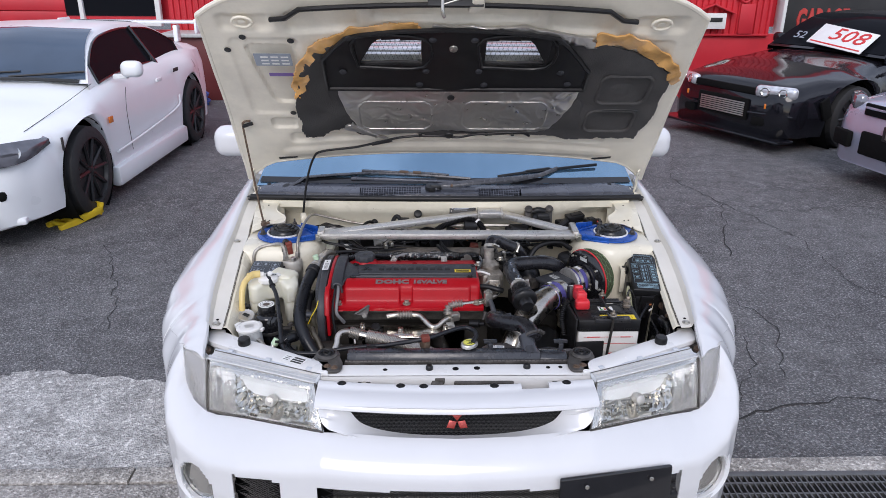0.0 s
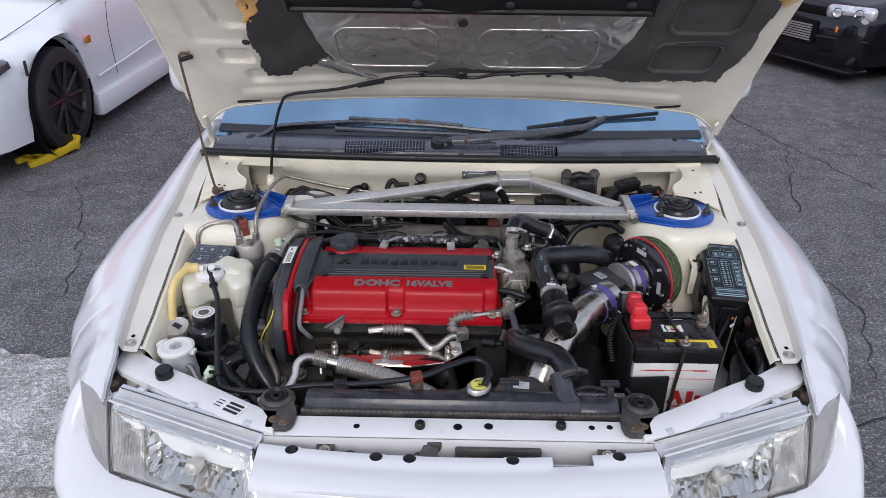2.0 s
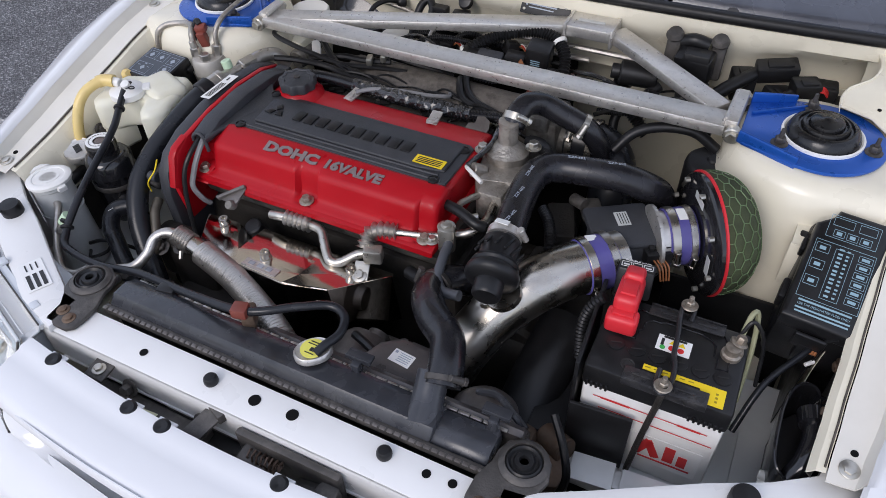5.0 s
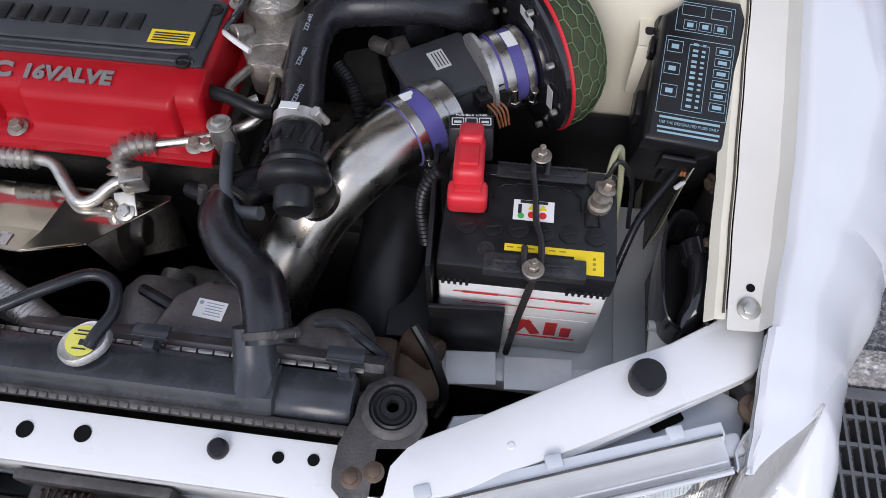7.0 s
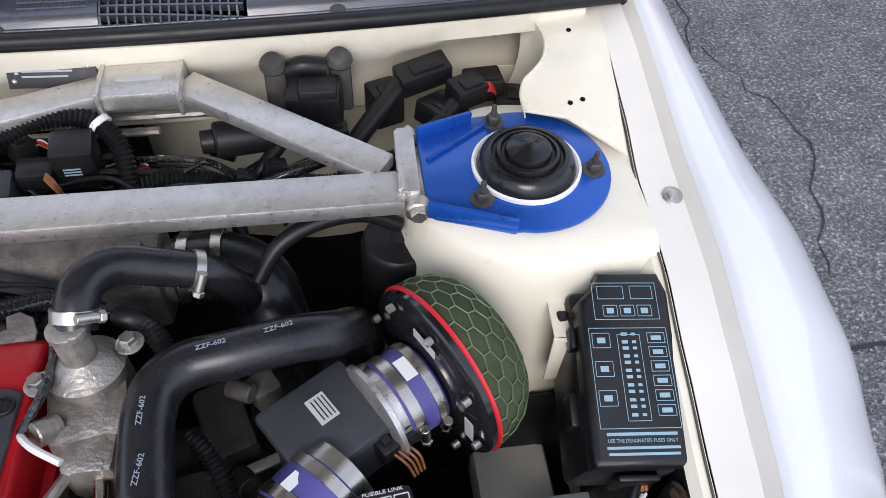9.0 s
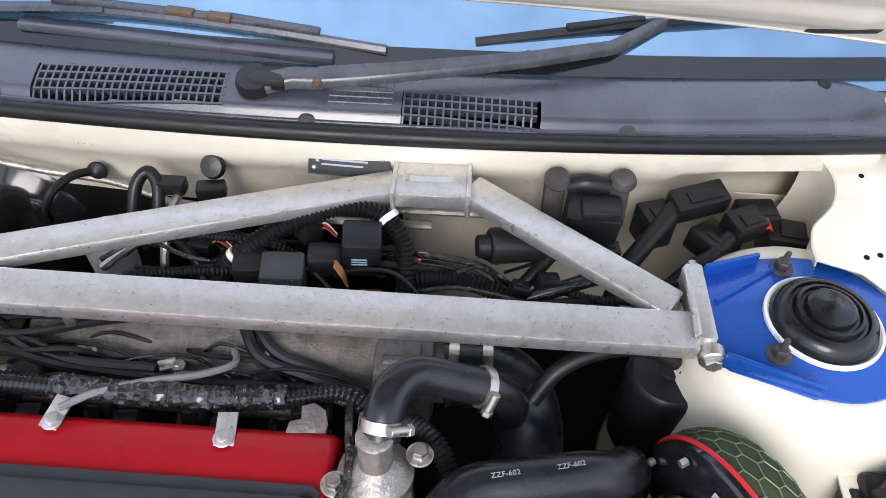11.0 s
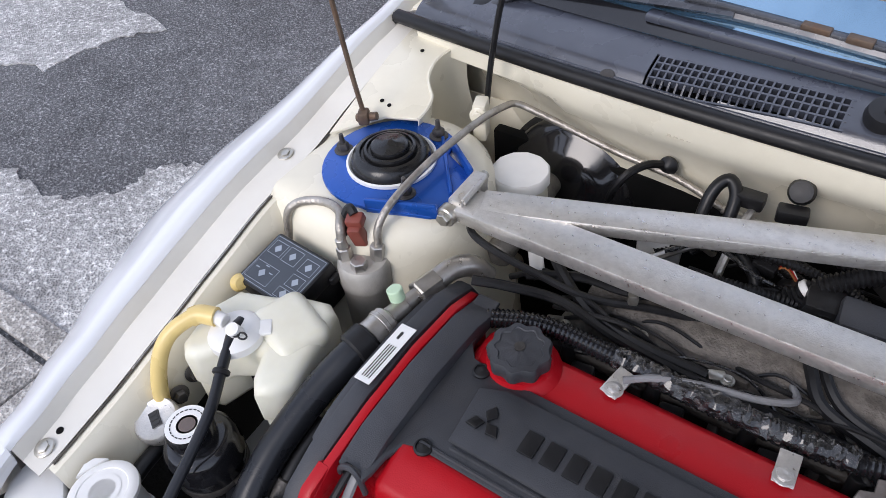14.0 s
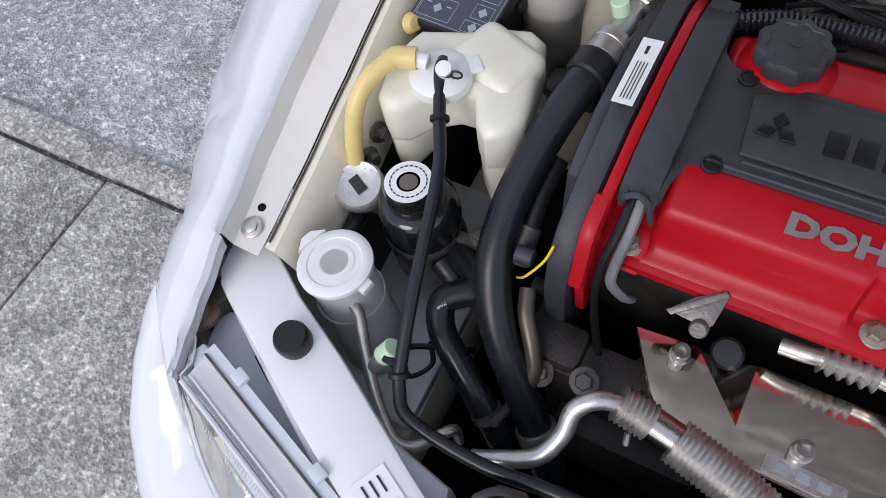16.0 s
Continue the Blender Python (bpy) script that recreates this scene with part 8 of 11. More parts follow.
part("engine_hook", slab([(-0.022, -0.018), (0.016, -0.022), (0.020, 0.0), (0.016, 0.014), (0.004, 0.020), (-0.008, 0.016), (-0.007, 0.004), (-0.018, 0.0)], 0, 0.004, 0.001, facing((0.045, 2.672, 0.800), (0.1, -0.5, 0.9), (0, 1, 0.3))), M_DUSTYMETAL, eng, "grey lifting plate")
part("coil_lead", tube([(-0.195, 2.664, 0.812), (-0.165, 2.682, 0.815), (-0.12, 2.700, 0.812), (-0.075, 2.715, 0.806), (-0.045, 2.735, 0.80), (-0.052, 2.76, 0.79)], 0.004, 8), mat("clear_grey_sleeve", (0.20, 0.20, 0.205), 0.3), eng)
for k, pts in enumerate(([(-0.40, 2.70, 0.815), (-0.36, 2.715, 0.812), (-0.30, 2.735, 0.80), (-0.22, 2.725, 0.79), (-0.10, 2.72, 0.785), (0.03, 2.725, 0.78)],
                         [(-0.40, 2.83, 0.83), (-0.36, 2.80, 0.82), (-0.31, 2.765, 0.80), (-0.26, 2.74, 0.79), (-0.20, 2.73, 0.79), (-0.13, 2.732, 0.785)],
                         [(-0.36, 2.755, 0.795), (-0.30, 2.78, 0.80), (-0.25, 2.785, 0.80), (-0.20, 2.80, 0.80)],
                         [(-0.05, 2.80, 0.80), (-0.04, 2.775, 0.80), (-0.02, 2.75, 0.79), (0.03, 2.735, 0.785), (0.09, 2.72, 0.78)],
                         [(-0.04, 2.805, 0.81), (-0.025, 2.775, 0.80), (0.0, 2.755, 0.79), (0.05, 2.74, 0.785), (0.10, 2.725, 0.77)])):
    part("vacuum_hose", tube(pts, (0.006, 0.007)[k % 2], 8), M_RUBBER, eng)
for x in (-0.235, -0.215):
    part("hose_clip", box((x, 2.80 - 0.02 * (x < -0.22), 0.806), (0.012, 0.022, 0.016), 0.003, (0, 0, 20)), M_ZINC, eng)

# thermostat housing and top water outlet
th = part("thermostat_housing", join(lathe([(0.034, -0.02), (0.036, -0.005), (0.036, 0.004), (0.030, 0.008), (0.024, 0.014), (0.016, 0.020), (0.0155, 0.050), (0.0175, 0.052), (0.0175, 0.058), (0.015, 0.060)], (0.118, 2.625, 0.800), (0.0, 0.10, 1), 26), box((0.120, 2.60, 0.765), (0.075, 0.09, 0.06), 0.012, (0, 0, 12)), box((0.128, 2.555, 0.76), (0.05, 0.06, 0.06), 0.012), rod((0.10, 2.575, 0.79), (0.085, 2.56, 0.80), 0.012)), M_CASTALLOY, eng, "cast alloy thermostat housing")
part("housing_bolt", bolt((0.158, 2.640, 0.812), (0, 0, 1), 0.0085, 0.010), M_ZINC, th)
part("housing_bolt", bolt((0.082, 2.608, 0.806), (0, 0, 1), 0.0085, 0.010), M_ZINC, th)
part("outlet_hose", tube([(0.122, 2.636, 0.846), (0.124, 2.652, 0.860), (0.130, 2.674, 0.866), (0.150, 2.697, 0.858), (0.185, 2.706, 0.840), (0.222, 2.711, 0.822), (0.245, 2.720, 0.790), (0.252, 2.735, 0.74)], 0.0190, 16, 6), M_HOSE, eng, "black moulded water hose")
parts("hose_clip", [clip_ring((0.1225, 2.646, 0.855), (0.08, 0.70, 0.70), 0.0195, 0.012, (0.6, -0.6, 0.3)), clip_ring((0.216, 2.710, 0.826), (0.9, 0.15, -0.45), 0.0195, 0.010, (0.2, -1, 0.4))], M_ZINC, eng)
part("sensor_wire", tube([(0.082, 2.70, 0.80), (0.088, 2.66, 0.815), (0.094, 2.62, 0.815), (0.086, 2.585, 0.81), (0.072, 2.56, 0.80)], 0.0045, 8), M_TAPE, eng)
part("sensor_wire", tube([(0.070, 2.565, 0.80), (0.09, 2.545, 0.808), (0.115, 2.53, 0.805)], 0.0035, 8), M_CAPWHITE, eng)
part("ribbed_loom", tube([(0.13, 2.70, 0.775), (0.155, 2.68, 0.79), (0.178, 2.655, 0.79), (0.195, 2.62, 0.77)], 0.010, 10, 6, ripple=(0.005, 0.003)), M_BLACK, eng)

# ---------------------------------------------------------------- turbo hoses
uh = thing("blow_off_hose", (0.22, 2.5, 0.75), "black woven rubber hose with a black plastic valve at its end", "hose", off=(0.014, -0.002, -0.004))
part("hose", tube([(0.372, 2.650, 0.750), (0.364, 2.648, 0.785), (0.345, 2.628, 0.811), (0.305, 2.616, 0.826), (0.256, 2.604, 0.830), (0.210, 2.595, 0.830), (0.188, 2.577, 0.830), (0.181, 2.545, 0.830), (0.185, 2.49, 0.830), (0.192, 2.445, 0.829), (0.198, 2.400, 0.827)], 0.0235, 22, 7), M_HOSE, uh, "woven black rubber hose")
ax = Vector((0.12, -0.80, -0.18)).normalized()
c0 = Vector((0.196, 2.402, 0.828))
for x, y, z, dx, dy in ((0.1815, 2.540, 0.8542, 0.02, 1), (0.186, 2.487, 0.8540, 0.10, 1), (0.194, 2.434, 0.8530, 0.15, 1), (0.235, 2.600, 0.8542, 1, 0.22), (0.295, 2.614, 0.8520, 1, 0.26)):
    part("print", lettering("ZZF-602", 0.0070, 0.0005, facing((x, y, z), (0, 0, 1), (-dy, dx, 0)), 1.1), M_GREYINK, uh, "pale stamped hose print", smooth=0)
valve = part("valve", lathe([(0.027, 0.0), (0.028, 0.004), (0.028, 0.034), (0.033, 0.037), (0.035, 0.042), (0.033, 0.046), (0.038, 0.051), (0.039, 0.059), (0.036, 0.064), (0.028, 0.067), (0.021, 0.069), (0.021, 0.088), (0.018, 0.092), (0.001, 0.093)], c0, ax, 36), M_BLACK, uh, "black ribbed bypass valve")
g = [box(c0 + ax * 0.018 + Vector((math.cos(a) * 0.029, 0, math.sin(a) * 0.029)), (0.004, 0.028, 0.004), 0.001, (-12, 0, -8)) for a in steps(0, 6.1, 12)]
part("valve_ribs", join(*g), M_BLACK, valve)
part("hose_clip", clip_ring(c0 - ax * 0.012, ax, 0.0242, 0.013, (1, 0, 0.3)), M_ALU, uh, "steel worm-drive clip")
part("clip_tag", box(c0 - ax * 0.012 + Vector((-0.004, 0.0, 0.0262)), (0.020, 0.011, 0.001), 0, (-12, 0, 0)), M_LABEL, uh)
ip = thing("intake_pipe", (0.24, 2.40, 0.60), "polished steel intake pipe with purple silicone couplers", "intake pipe", off=(0.013, 0, -0.01))
part("pipe", tube([(0.345, 2.500, 0.778), (0.312, 2.468, 0.778), (0.280, 2.435, 0.776), (0.248, 2.402, 0.764), (0.218, 2.370, 0.742), (0.190, 2.335, 0.706), (0.165, 2.300, 0.655), (0.150, 2.275, 0.59), (0.14, 2.26, 0.50)], 0.0405, 28, 7), M_STEEL, ip, "polished steel tube with a straw-coloured weld")
d1 = Vector((0.70, 0.70, 0.03)).normalized()
p1 = Vector((0.316, 2.472, 0.778))
part("coupler", lathe([(0.0405, 0), (0.0425, 0.002), (0.0425, 0.048), (0.0405, 0.050)], p1 - d1 * 0.025, d1, 36), M_PURPLE, ip, "purple silicone coupler")
part("coupler_clip", clip_ring(p1 - d1 * 0.017, d1, 0.0425, 0.012, (0.9, -0.6, -0.5)), M_STEEL, ip)
part("coupler_clip", clip_ring(p1 + d1 * 0.017, d1, 0.0425, 0.012, (0.9, -0.6, -0.5)), M_STEEL, ip)
part("coupler_mark", box(p1 + Vector((-0.012, 0.006, 0.0415)), (0.018, 0.011, 0.001), 0, (0, 12, 45)), M_LABEL, ip)
part("stub_clip", join(clip_ring((0.222, 2.352, 0.782), (-0.3, -0.2, 0.9), 0.024, 0.010, (-1, -0.3, 0)), lathe([(0.026, 0), (0.022, 0.022)], (0.223, 2.366, 0.768), (-0.05, -0.4, 0.9), 20)), M_STEEL, ip)
part("weld_marks", join(*[box((0.270 - 0.017 * i, 2.388 - 0.019 * i, 0.737 - 0.012 * i), (0.012, 0.004, 0.003), 0.001, (0, 0, 48)) for i in range(6)]), M_CAST_AND_SHADE, ip)

maf = thing("air_flow_meter", (0.36, 2.52, 0.72), "black air flow meter box with a silver label", "sensor", off=(0.015, 0.003, -0.012))
mm = pose(0.340, 2.536, 0.782, 0, 0, 33)
part("body", moved(join(box((0, 0, -0.02), (0.105, 0.075, 0.075), 0.010), box((-0.008, 0.006, 0.020), (0.100, 0.092, 0.014), 0.006)), mm), M_DKPLASTIC, maf)
part("label", moved(box((-0.004, 0.016, 0.0278), (0.030, 0.020, 0.0006), 0, (0, 0, 90)), mm), M_FROST, maf)
part("label_print", moved(join(*[box((-0.009 + 0.004 * i, 0.016, 0.0284), (0.0012, 0.024, 0.0004), 0) for i in range(4)]), mm), M_INK, maf)
part("plug", moved(join(box((0.036, -0.040, 0.004), (0.042, 0.030, 0.022), 0.003), *[box((0.024 + 0.012 * i, -0.040, 0.018), (0.008, 0.016, 0.008), 0.001) for i in range(3)]), mm), M_BLACK, maf)
part("plug_wires", join(*[moved(tube([(0.026 + 0.005 * i, -0.054, 0.004), (0.030 + 0.005 * i, -0.068, 0.0), (0.034 + 0.004 * i, -0.075, -0.02)], 0.0016, 5), mm) for i in range(4)]), M_WIRE, maf)
parts("flange_bolt", [bolt(mm @ Vector(q), (0, 0, 1), 0.007) for q in ((0.058, -0.026, 0.005), (-0.058, -0.034, 0.0), (0.055, 0.03, 0.01))], M_ZINC, maf)

d2 = Vector((0.86, 0.50, 0.05)).normalized()
fl = thing("air_filter", (0.46, 2.58, 0.70), "green foam mushroom air filter under a hexagonal wire net", "air filter", off=(0.015, 0, -0.01))
q0 = Vector((0.384, 2.556, 0.785))
part("adaptor", lathe([(0.040, 0), (0.052, 0.003), (0.052, 0.008), (0.041, 0.010), (0.041, 0.030)], q0 - d2 * 0.012, d2, 32), M_ALU, fl, "bare alloy adaptor ring")
part("coupler", lathe([(0.0425, 0), (0.0445, 0.002), (0.0445, 0.040), (0.0425, 0.042)], q0 + d2 * 0.008, d2, 36), M_PURPLE, fl, "purple silicone coupler")
part("coupler_clip", clip_ring(q0 + d2 * 0.016, d2, 0.0445, 0.012, (0.9, -0.9, 0.1)), M_STEEL, fl)
part("coupler_clip", clip_ring(q0 + d2 * 0.042, d2, 0.0445, 0.010, (0.9, -0.9, -0.2)), M_STEEL, fl)
part("coupler_mark", box(q0 + d2 * 0.028 + Vector((0, 0, 0.0445)), (0.024, 0.013, 0.001), 0, (0, 0, -60)), M_LABEL, fl)
b0 = q0 + d2 * 0.052
part("base_plate", lathe([(0.045, 0), (0.050, 0.0), (0.090, 0.006), (0.094, 0.010), (0.094, 0.016), (0.088, 0.018)], b0, d2, 48), M_GLOSSBLK, fl, "gloss black filter plate")
part("red_ring", lathe([(0.0935, 0), (0.0965, 0.001), (0.0965, 0.004), (0.0935, 0.005)], b0 + d2 * 0.0155, d2, 48), M_REDPLASTIC, fl, "thin red ring")
xx, yy, zz = basis(d2)
for k in range(8):
    a = k * math.pi / 4 + 0.2
    part("plate_screw", rod(b0 + (xx * math.cos(a) + yy * math.sin(a)) * 0.083 + d2 * 0.003, b0 + (xx * math.cos(a) + yy * math.sin(a)) * 0.083 - d2 * 0.005, 0.0042, n=8), M_ZINC, fl)
for k, a in enumerate((2.4, 0.9, 4.6)):
    ctr = b0 + (xx * math.cos(a) + yy * math.sin(a)) * 0.070 - d2 * 0.0005
    part("plate_mark", moved(box((0, 0, 0), (0.032, 0.012, 0.001), 0), facing(ctr, -d2, (xx * math.cos(a) + yy * math.sin(a)))), M_FROST, fl)
dome = [(0.092, 0.0), (0.093, 0.012), (0.091, 0.026), (0.084, 0.042), (0.070, 0.056), (0.050, 0.065), (0.025, 0.070), (0.001, 0.071)]
part("foam", lathe(dome, b0 + d2 * 0.018, d2, 48), M_GREEN, fl, "dark green filter foam")


def dome_pt(a, t):
    t = max(0, min(t, 0.999)) * (len(dome) - 1)
    i = int(t)
    r = dome[i][0] + (dome[i + 1][0] - dome[i][0]) * (t - i) + 0.0018
    h = dome[i][1] + (dome[i + 1][1] - dome[i][1]) * (t - i)
    return b0 + d2 * (0.018 + h) + (xx * math.cos(a) + yy * math.sin(a)) * r


g = []
for row in range(8):
    n_c = 22
    t0, t1, t2 = row * 0.125 - 0.02, row * 0.125 + 0.025, row * 0.125 + 0.105
    for i in range(n_c):
        a = 2 * math.pi * (i + 0.5 * (row % 2)) / n_c
        hw = math.pi / n_c
        g.append(tube([dome_pt(a - hw, t1), dome_pt(a, t0), dome_pt(a + hw, t1)], 0.0008, 4, 1, sharp=True))
        g.append(tube([dome_pt(a - hw, t1), dome_pt(a - hw, t2)], 0.0008, 4, 1, sharp=True))
part("wire_net", join(*g), M_GREENMESH, fl, "pale hexagonal wire net", smooth=0)

lh = thing("radiator_hose", (0.16, 2.25, 0.70), "black woven top radiator hose bending down", "hose", off=(0.018, 0.008, -0.006))
part("hose", tube([(0.206, 2.171, 0.775), (0.203, 2.184, 0.782), (0.196, 2.205, 0.787), (0.180, 2.236, 0.786), (0.140, 2.270, 0.777), (0.112, 2.310, 0.763), (0.108, 2.348, 0.750), (0.128, 2.378, 0.738), (0.155, 2.42, 0.70), (0.17, 2.47, 0.64)], 0.0240, 20, 7), M_HOSE, lh)
part("hose_clip", clip_ring((0.2045, 2.178, 0.779), (-0.2, 0.85, 0.45), 0.0243, 0.008, (0.6, 0.2, 0.8)), M_BRKT, lh)
part("hose_clip", clip_ring((0.1085, 2.340, 0.752), (0.0, 0.95, -0.30), 0.0245, 0.010, (-1, 0, 0.3)), M_BRKT, lh)

# ---------------------------------------------------------------- radiator
rad = thing("radiator", (0, 2.14, 0.34), "black-tanked radiator behind the front panel", "radiator", off=(0.002, 0.011, -0.01))
part("top_tank", join(along_x([(2.104, 0.735), (2.104, 0.752), (2.116, 0.765), (2.140, 0.766), (2.156, 0.757), (2.160, 0.735)], -0.300, 0.236, 0.006), along_x([(2.104, 0.730), (2.106, 0.746), (2.118, 0.757), (2.142, 0.758), (2.156, 0.751), (2.160, 0.730)], 0.228, 0.312, 0.006)), M_TANK, rad, "black plastic radiator tank")
part("crimp_strip", join(box((0.005, 2.100, 0.744), (0.62, 0.010, 0.014), 0.003)), M_BRKT, rad, "crimped metal edge strip")
part("crimp_tooth", join(*[box((-0.30 + 0.0105 * i, 2.0965, 0.7510), (0.0078, 0.0055, 0.0020), 0.0006) for i in range(59)]), M_DUSTYMETAL, rad, "dusty crimp teeth", kind="stuff")
part("core", box((0, 2.13, 0.55), (0.62, 0.035, 0.36), 0.004), M_CONDENSER, rad)
part("outlet_neck", lathe([(0.028, -0.016), (0.025, -0.002), (0.0222, 0.010), (0.0215, 0.022), (0.0215, 0.050)], (0.210, 2.142, 0.753), (-0.15, 0.82, 0.55), 24), M_TANK, rad)
part("filler_neck", lathe([(0.019, -0.01), (0.019, 0.010), (0.022, 0.012)], (0.039, 2.146, 0.758), (0, 0, 1), 24), M_BLACK, rad)
rc = part("pressure_cap", lathe([(0.020, 0), (0.0235, 0.002), (0.0235, 0.009), (0.021, 0.012), (0.019, 0.011), (0.001, 0.0125)], (0.039, 2.146, 0.769), (0, 0, 1), 40, 2, 0.0030), M_ALU, rad, "alloy pressure cap with a yellow warning disc")
part("warning_disc", lathe([(0.0165, 0), (0.0165, 0.0008), (0.001, 0.0008)], (0.039, 2.146, 0.7812), (0, 0, 1), 28), mat("faded_yellow_disc", (0.70, 0.66, 0.12), 0.5), rc)
part("disc_print", bars([(0, 0.010, 0.016, 0.0015), (0, 0.006, 0.020, 0.0012), (0, -0.009, 0.014, 0.0012), (0.001, -0.002, 0.006, 0.006)], Matrix.Translation((0.039, 2.146, 0.7821))), M_INK, rc)
for x in (0.100, 0.299):
    part("fan_clip", join(box((x, 2.1555, 0.758), (0.013, 0.012, 0.030), 0.002), box((x, 2.150, 0.750), (0.020, 0.014, 0.010), 0.0025), box((x, 2.168, 0.7735), (0.038, 0.014, 0.005), 0.0015), box((x, 2.1605, 0.7735), (0.038, 0.002, 0.009), 0.0008)), M_TANK, rad)
M_DUSTY = mat("dusty_black_plastic", (0.066, 0.060, 0.060), 0.36, 0, 0.3, 30, bump=0.3, bscale=200, dirt=0.5, dirt_col=(0.14, 0.12, 0.105))
fan = part("fan_shroud", join(box((0.13, 2.190, 0.58), (0.40, 0.02, 0.26), 0.006), along_x([(2.164, 0.725), (2.164, 0.741), (2.172, 0.745), (2.182, 0.738), (2.200, 0.702), (2.200, 0.66), (2.170, 0.66)], -0.06, 0.335, 0.004)), M_DUSTY, rad, "dusty black fan shroud")
part("shroud_hump", slab([(0.060, 2.180), (0.082, 2.238), (0.112, 2.262), (0.160, 2.260), (0.190, 2.230), (0.200, 2.180)], 0.640, 0.7225, 0.016, seg=4), M_DUSTY, fan, "dusty moulded hump")
part("motor_dome", lathe([(0.050, -0.05), (0.050, 0.0), (0.046, 0.014), (0.034, 0.026), (0.018, 0.033), (0.001, 0.035)], (0.262, 2.212, 0.676), (0, 0.25, 1), 32), M_DUSTYMETAL, fan, "dusty brown motor dome")
part("fan_motor", lathe([(0.052, 0.0), (0.055, 0.03), (0.055, 0.075), (0.045, 0.092), (0.022, 0.098), (0.020, 0.112), (0.001, 0.113)], (0.030, 2.195, 0.612), (0.05, 1, 0.15), 32), M_DUSTYMETAL, fan, "dusty grey fan motor")
part("motor_lead", tube([(0.245, 2.225, 0.707), (0.275, 2.225, 0.716), (0.305, 2.205, 0.722), (0.330, 2.190, 0.720)], 0.0055, 8), M_TANK, fan)
part("rear_crimp", join(*[box((-0.288 + 0.0175 * i, 2.1625, 0.7462), (0.0158, 0.005, 0.0030), 0.0008) for i in range(35)]), M_ALUPIPE, rad, "thin crimped metal edge of the tank", kind="stuff")
part("shroud_label", box((0.130, 2.220, 0.7232), (0.034, 0.022, 0.0008), 0, (0, 0, -6)), M_LABEL, fan, "small white label")
part("label_print", bars([(0.004, 0.007 - 0.0035 * i, 0.020 - 0.002 * (i % 2), 0.0009) for i in range(5)] + [(-0.012, 0.006, 0.004, 0.004)], pose(0.130, 2.220, 0.7240, 0, 0, -6)), M_GREYINK, fan)
part("tank_pipe", tube([(0.175, 2.205, 0.70), (0.12, 2.21, 0.705), (0.06, 2.235, 0.70), (0.03, 2.25, 0.69)], 0.007, 8), M_BLACK, rad)
part("black_bracket", join(box((-0.085, 2.166, 0.765), (0.020, 0.03, 0.028), 0.004, (0, 0, 30))), M_RUST, rad)
part("black_bracket", join(box((-0.235, 2.160, 0.752), (0.03, 0.02, 0.022), 0.004, (0, 0, 10))), M_BLACK, rad)

# overflow hose running from the milky bottle round to the radiator neck
oh = thing("overflow_hose", (-0.35, 2.25, 0.72), "slim black overflow hose from the bottle to the radiator neck", "hose", off=(0.008, -0.004, 0.004))
part("hose", tube([(-0.592, 2.500, 0.825), (-0.586, 2.482, 0.828), (-0.566, 2.44, 0.815), (-0.545, 2.394, 0.800), (-0.520, 2.293, 0.768), (-0.506, 2.235, 0.742), (-0.496, 2.207, 0.728), (-0.475, 2.188, 0.722), (-0.40, 2.181, 0.722), (-0.31, 2.187, 0.735), (-0.20, 2.178, 0.750), (-0.087, 2.170, 0.775), (-0.02, 2.205, 0.780), (0.020, 2.228, 0.778), (0.046, 2.222, 0.774), (0.055, 2.195, 0.772), (0.047, 2.168, 0.772), (0.042, 2.155, 0.768)], 0.0064, 12, 6), M_SOFTHOSE, oh)
parts("hose_tie", [join(lathe([(0.0085, 0), (0.0105, 0.001), (0.0105, 0.005), (0.0085, 0.006)], (-0.502, 2.220, 0.735), (0.3, -0.6, -0.4), 14), box((-0.515, 2.225, 0.736), (0.014, 0.006, 0.006), 0.001)), lathe([(0.0085, 0), (0.0098, 0.001), (0.0098, 0.005), (0.0085, 0.006)], (-0.567, 2.443, 0.816), (0.4, -0.9, -0.3), 14)], M_RUBBER, oh)
part("hose_holder", box((-0.09, 2.168, 0.777), (0.024, 0.022, 0.018), 0.004, (0, 0, 15)), M_BROWNPLASTIC, oh, "brown plastic hose holder")

# air-conditioning lines
acl = thing("aircon_line", (-0.32, 2.24, 0.66), "dull aluminium air-conditioning line with a ribbed silver sleeve", "pipe", off=(0.012, -0.004, 0.005))
part("pipe", tube([(-0.418, 2.188, 0.690), (-0.395, 2.196, 0.699), (-0.365, 2.212, 0.704), (-0.352, 2.236, 0.718), (-0.350, 2.256, 0.734), (-0.336, 2.270, 0.742), (-0.318, 2.277, 0.739), (-0.300, 2.277, 0.732)], 0.0085, 14, 6), M_ALUPIPE, acl)
part("sleeve_end", tube([(-0.318, 2.278, 0.738), (-0.288, 2.276, 0.730)], 0.0165, 18, 6, ripple=(0.005, 0.003)), M_ALUPIPE, acl)
part("crimp", rod((-0.289, 2.276, 0.730), (-0.262, 2.272, 0.725), 0.0155, n=20), M_STEEL, acl)
part("ribbed_sleeve", tube([(-0.264, 2.272, 0.725), (-0.195, 2.255, 0.716), (-0.12, 2.225, 0.708), (-0.06, 2.195, 0.700), (-0.030, 2.175, 0.680), (-0.015, 2.165, 0.62)], 0.0205, 22, 8, ripple=(0.0050, 0.0022)), M_ALUPIPE, acl, "silver ribbed heat sleeve")
part("hook", tube([(-0.302, 2.262, 0.722), (-0.300, 2.254, 0.712)], 0.003, 6), M_ALUPIPE, acl)
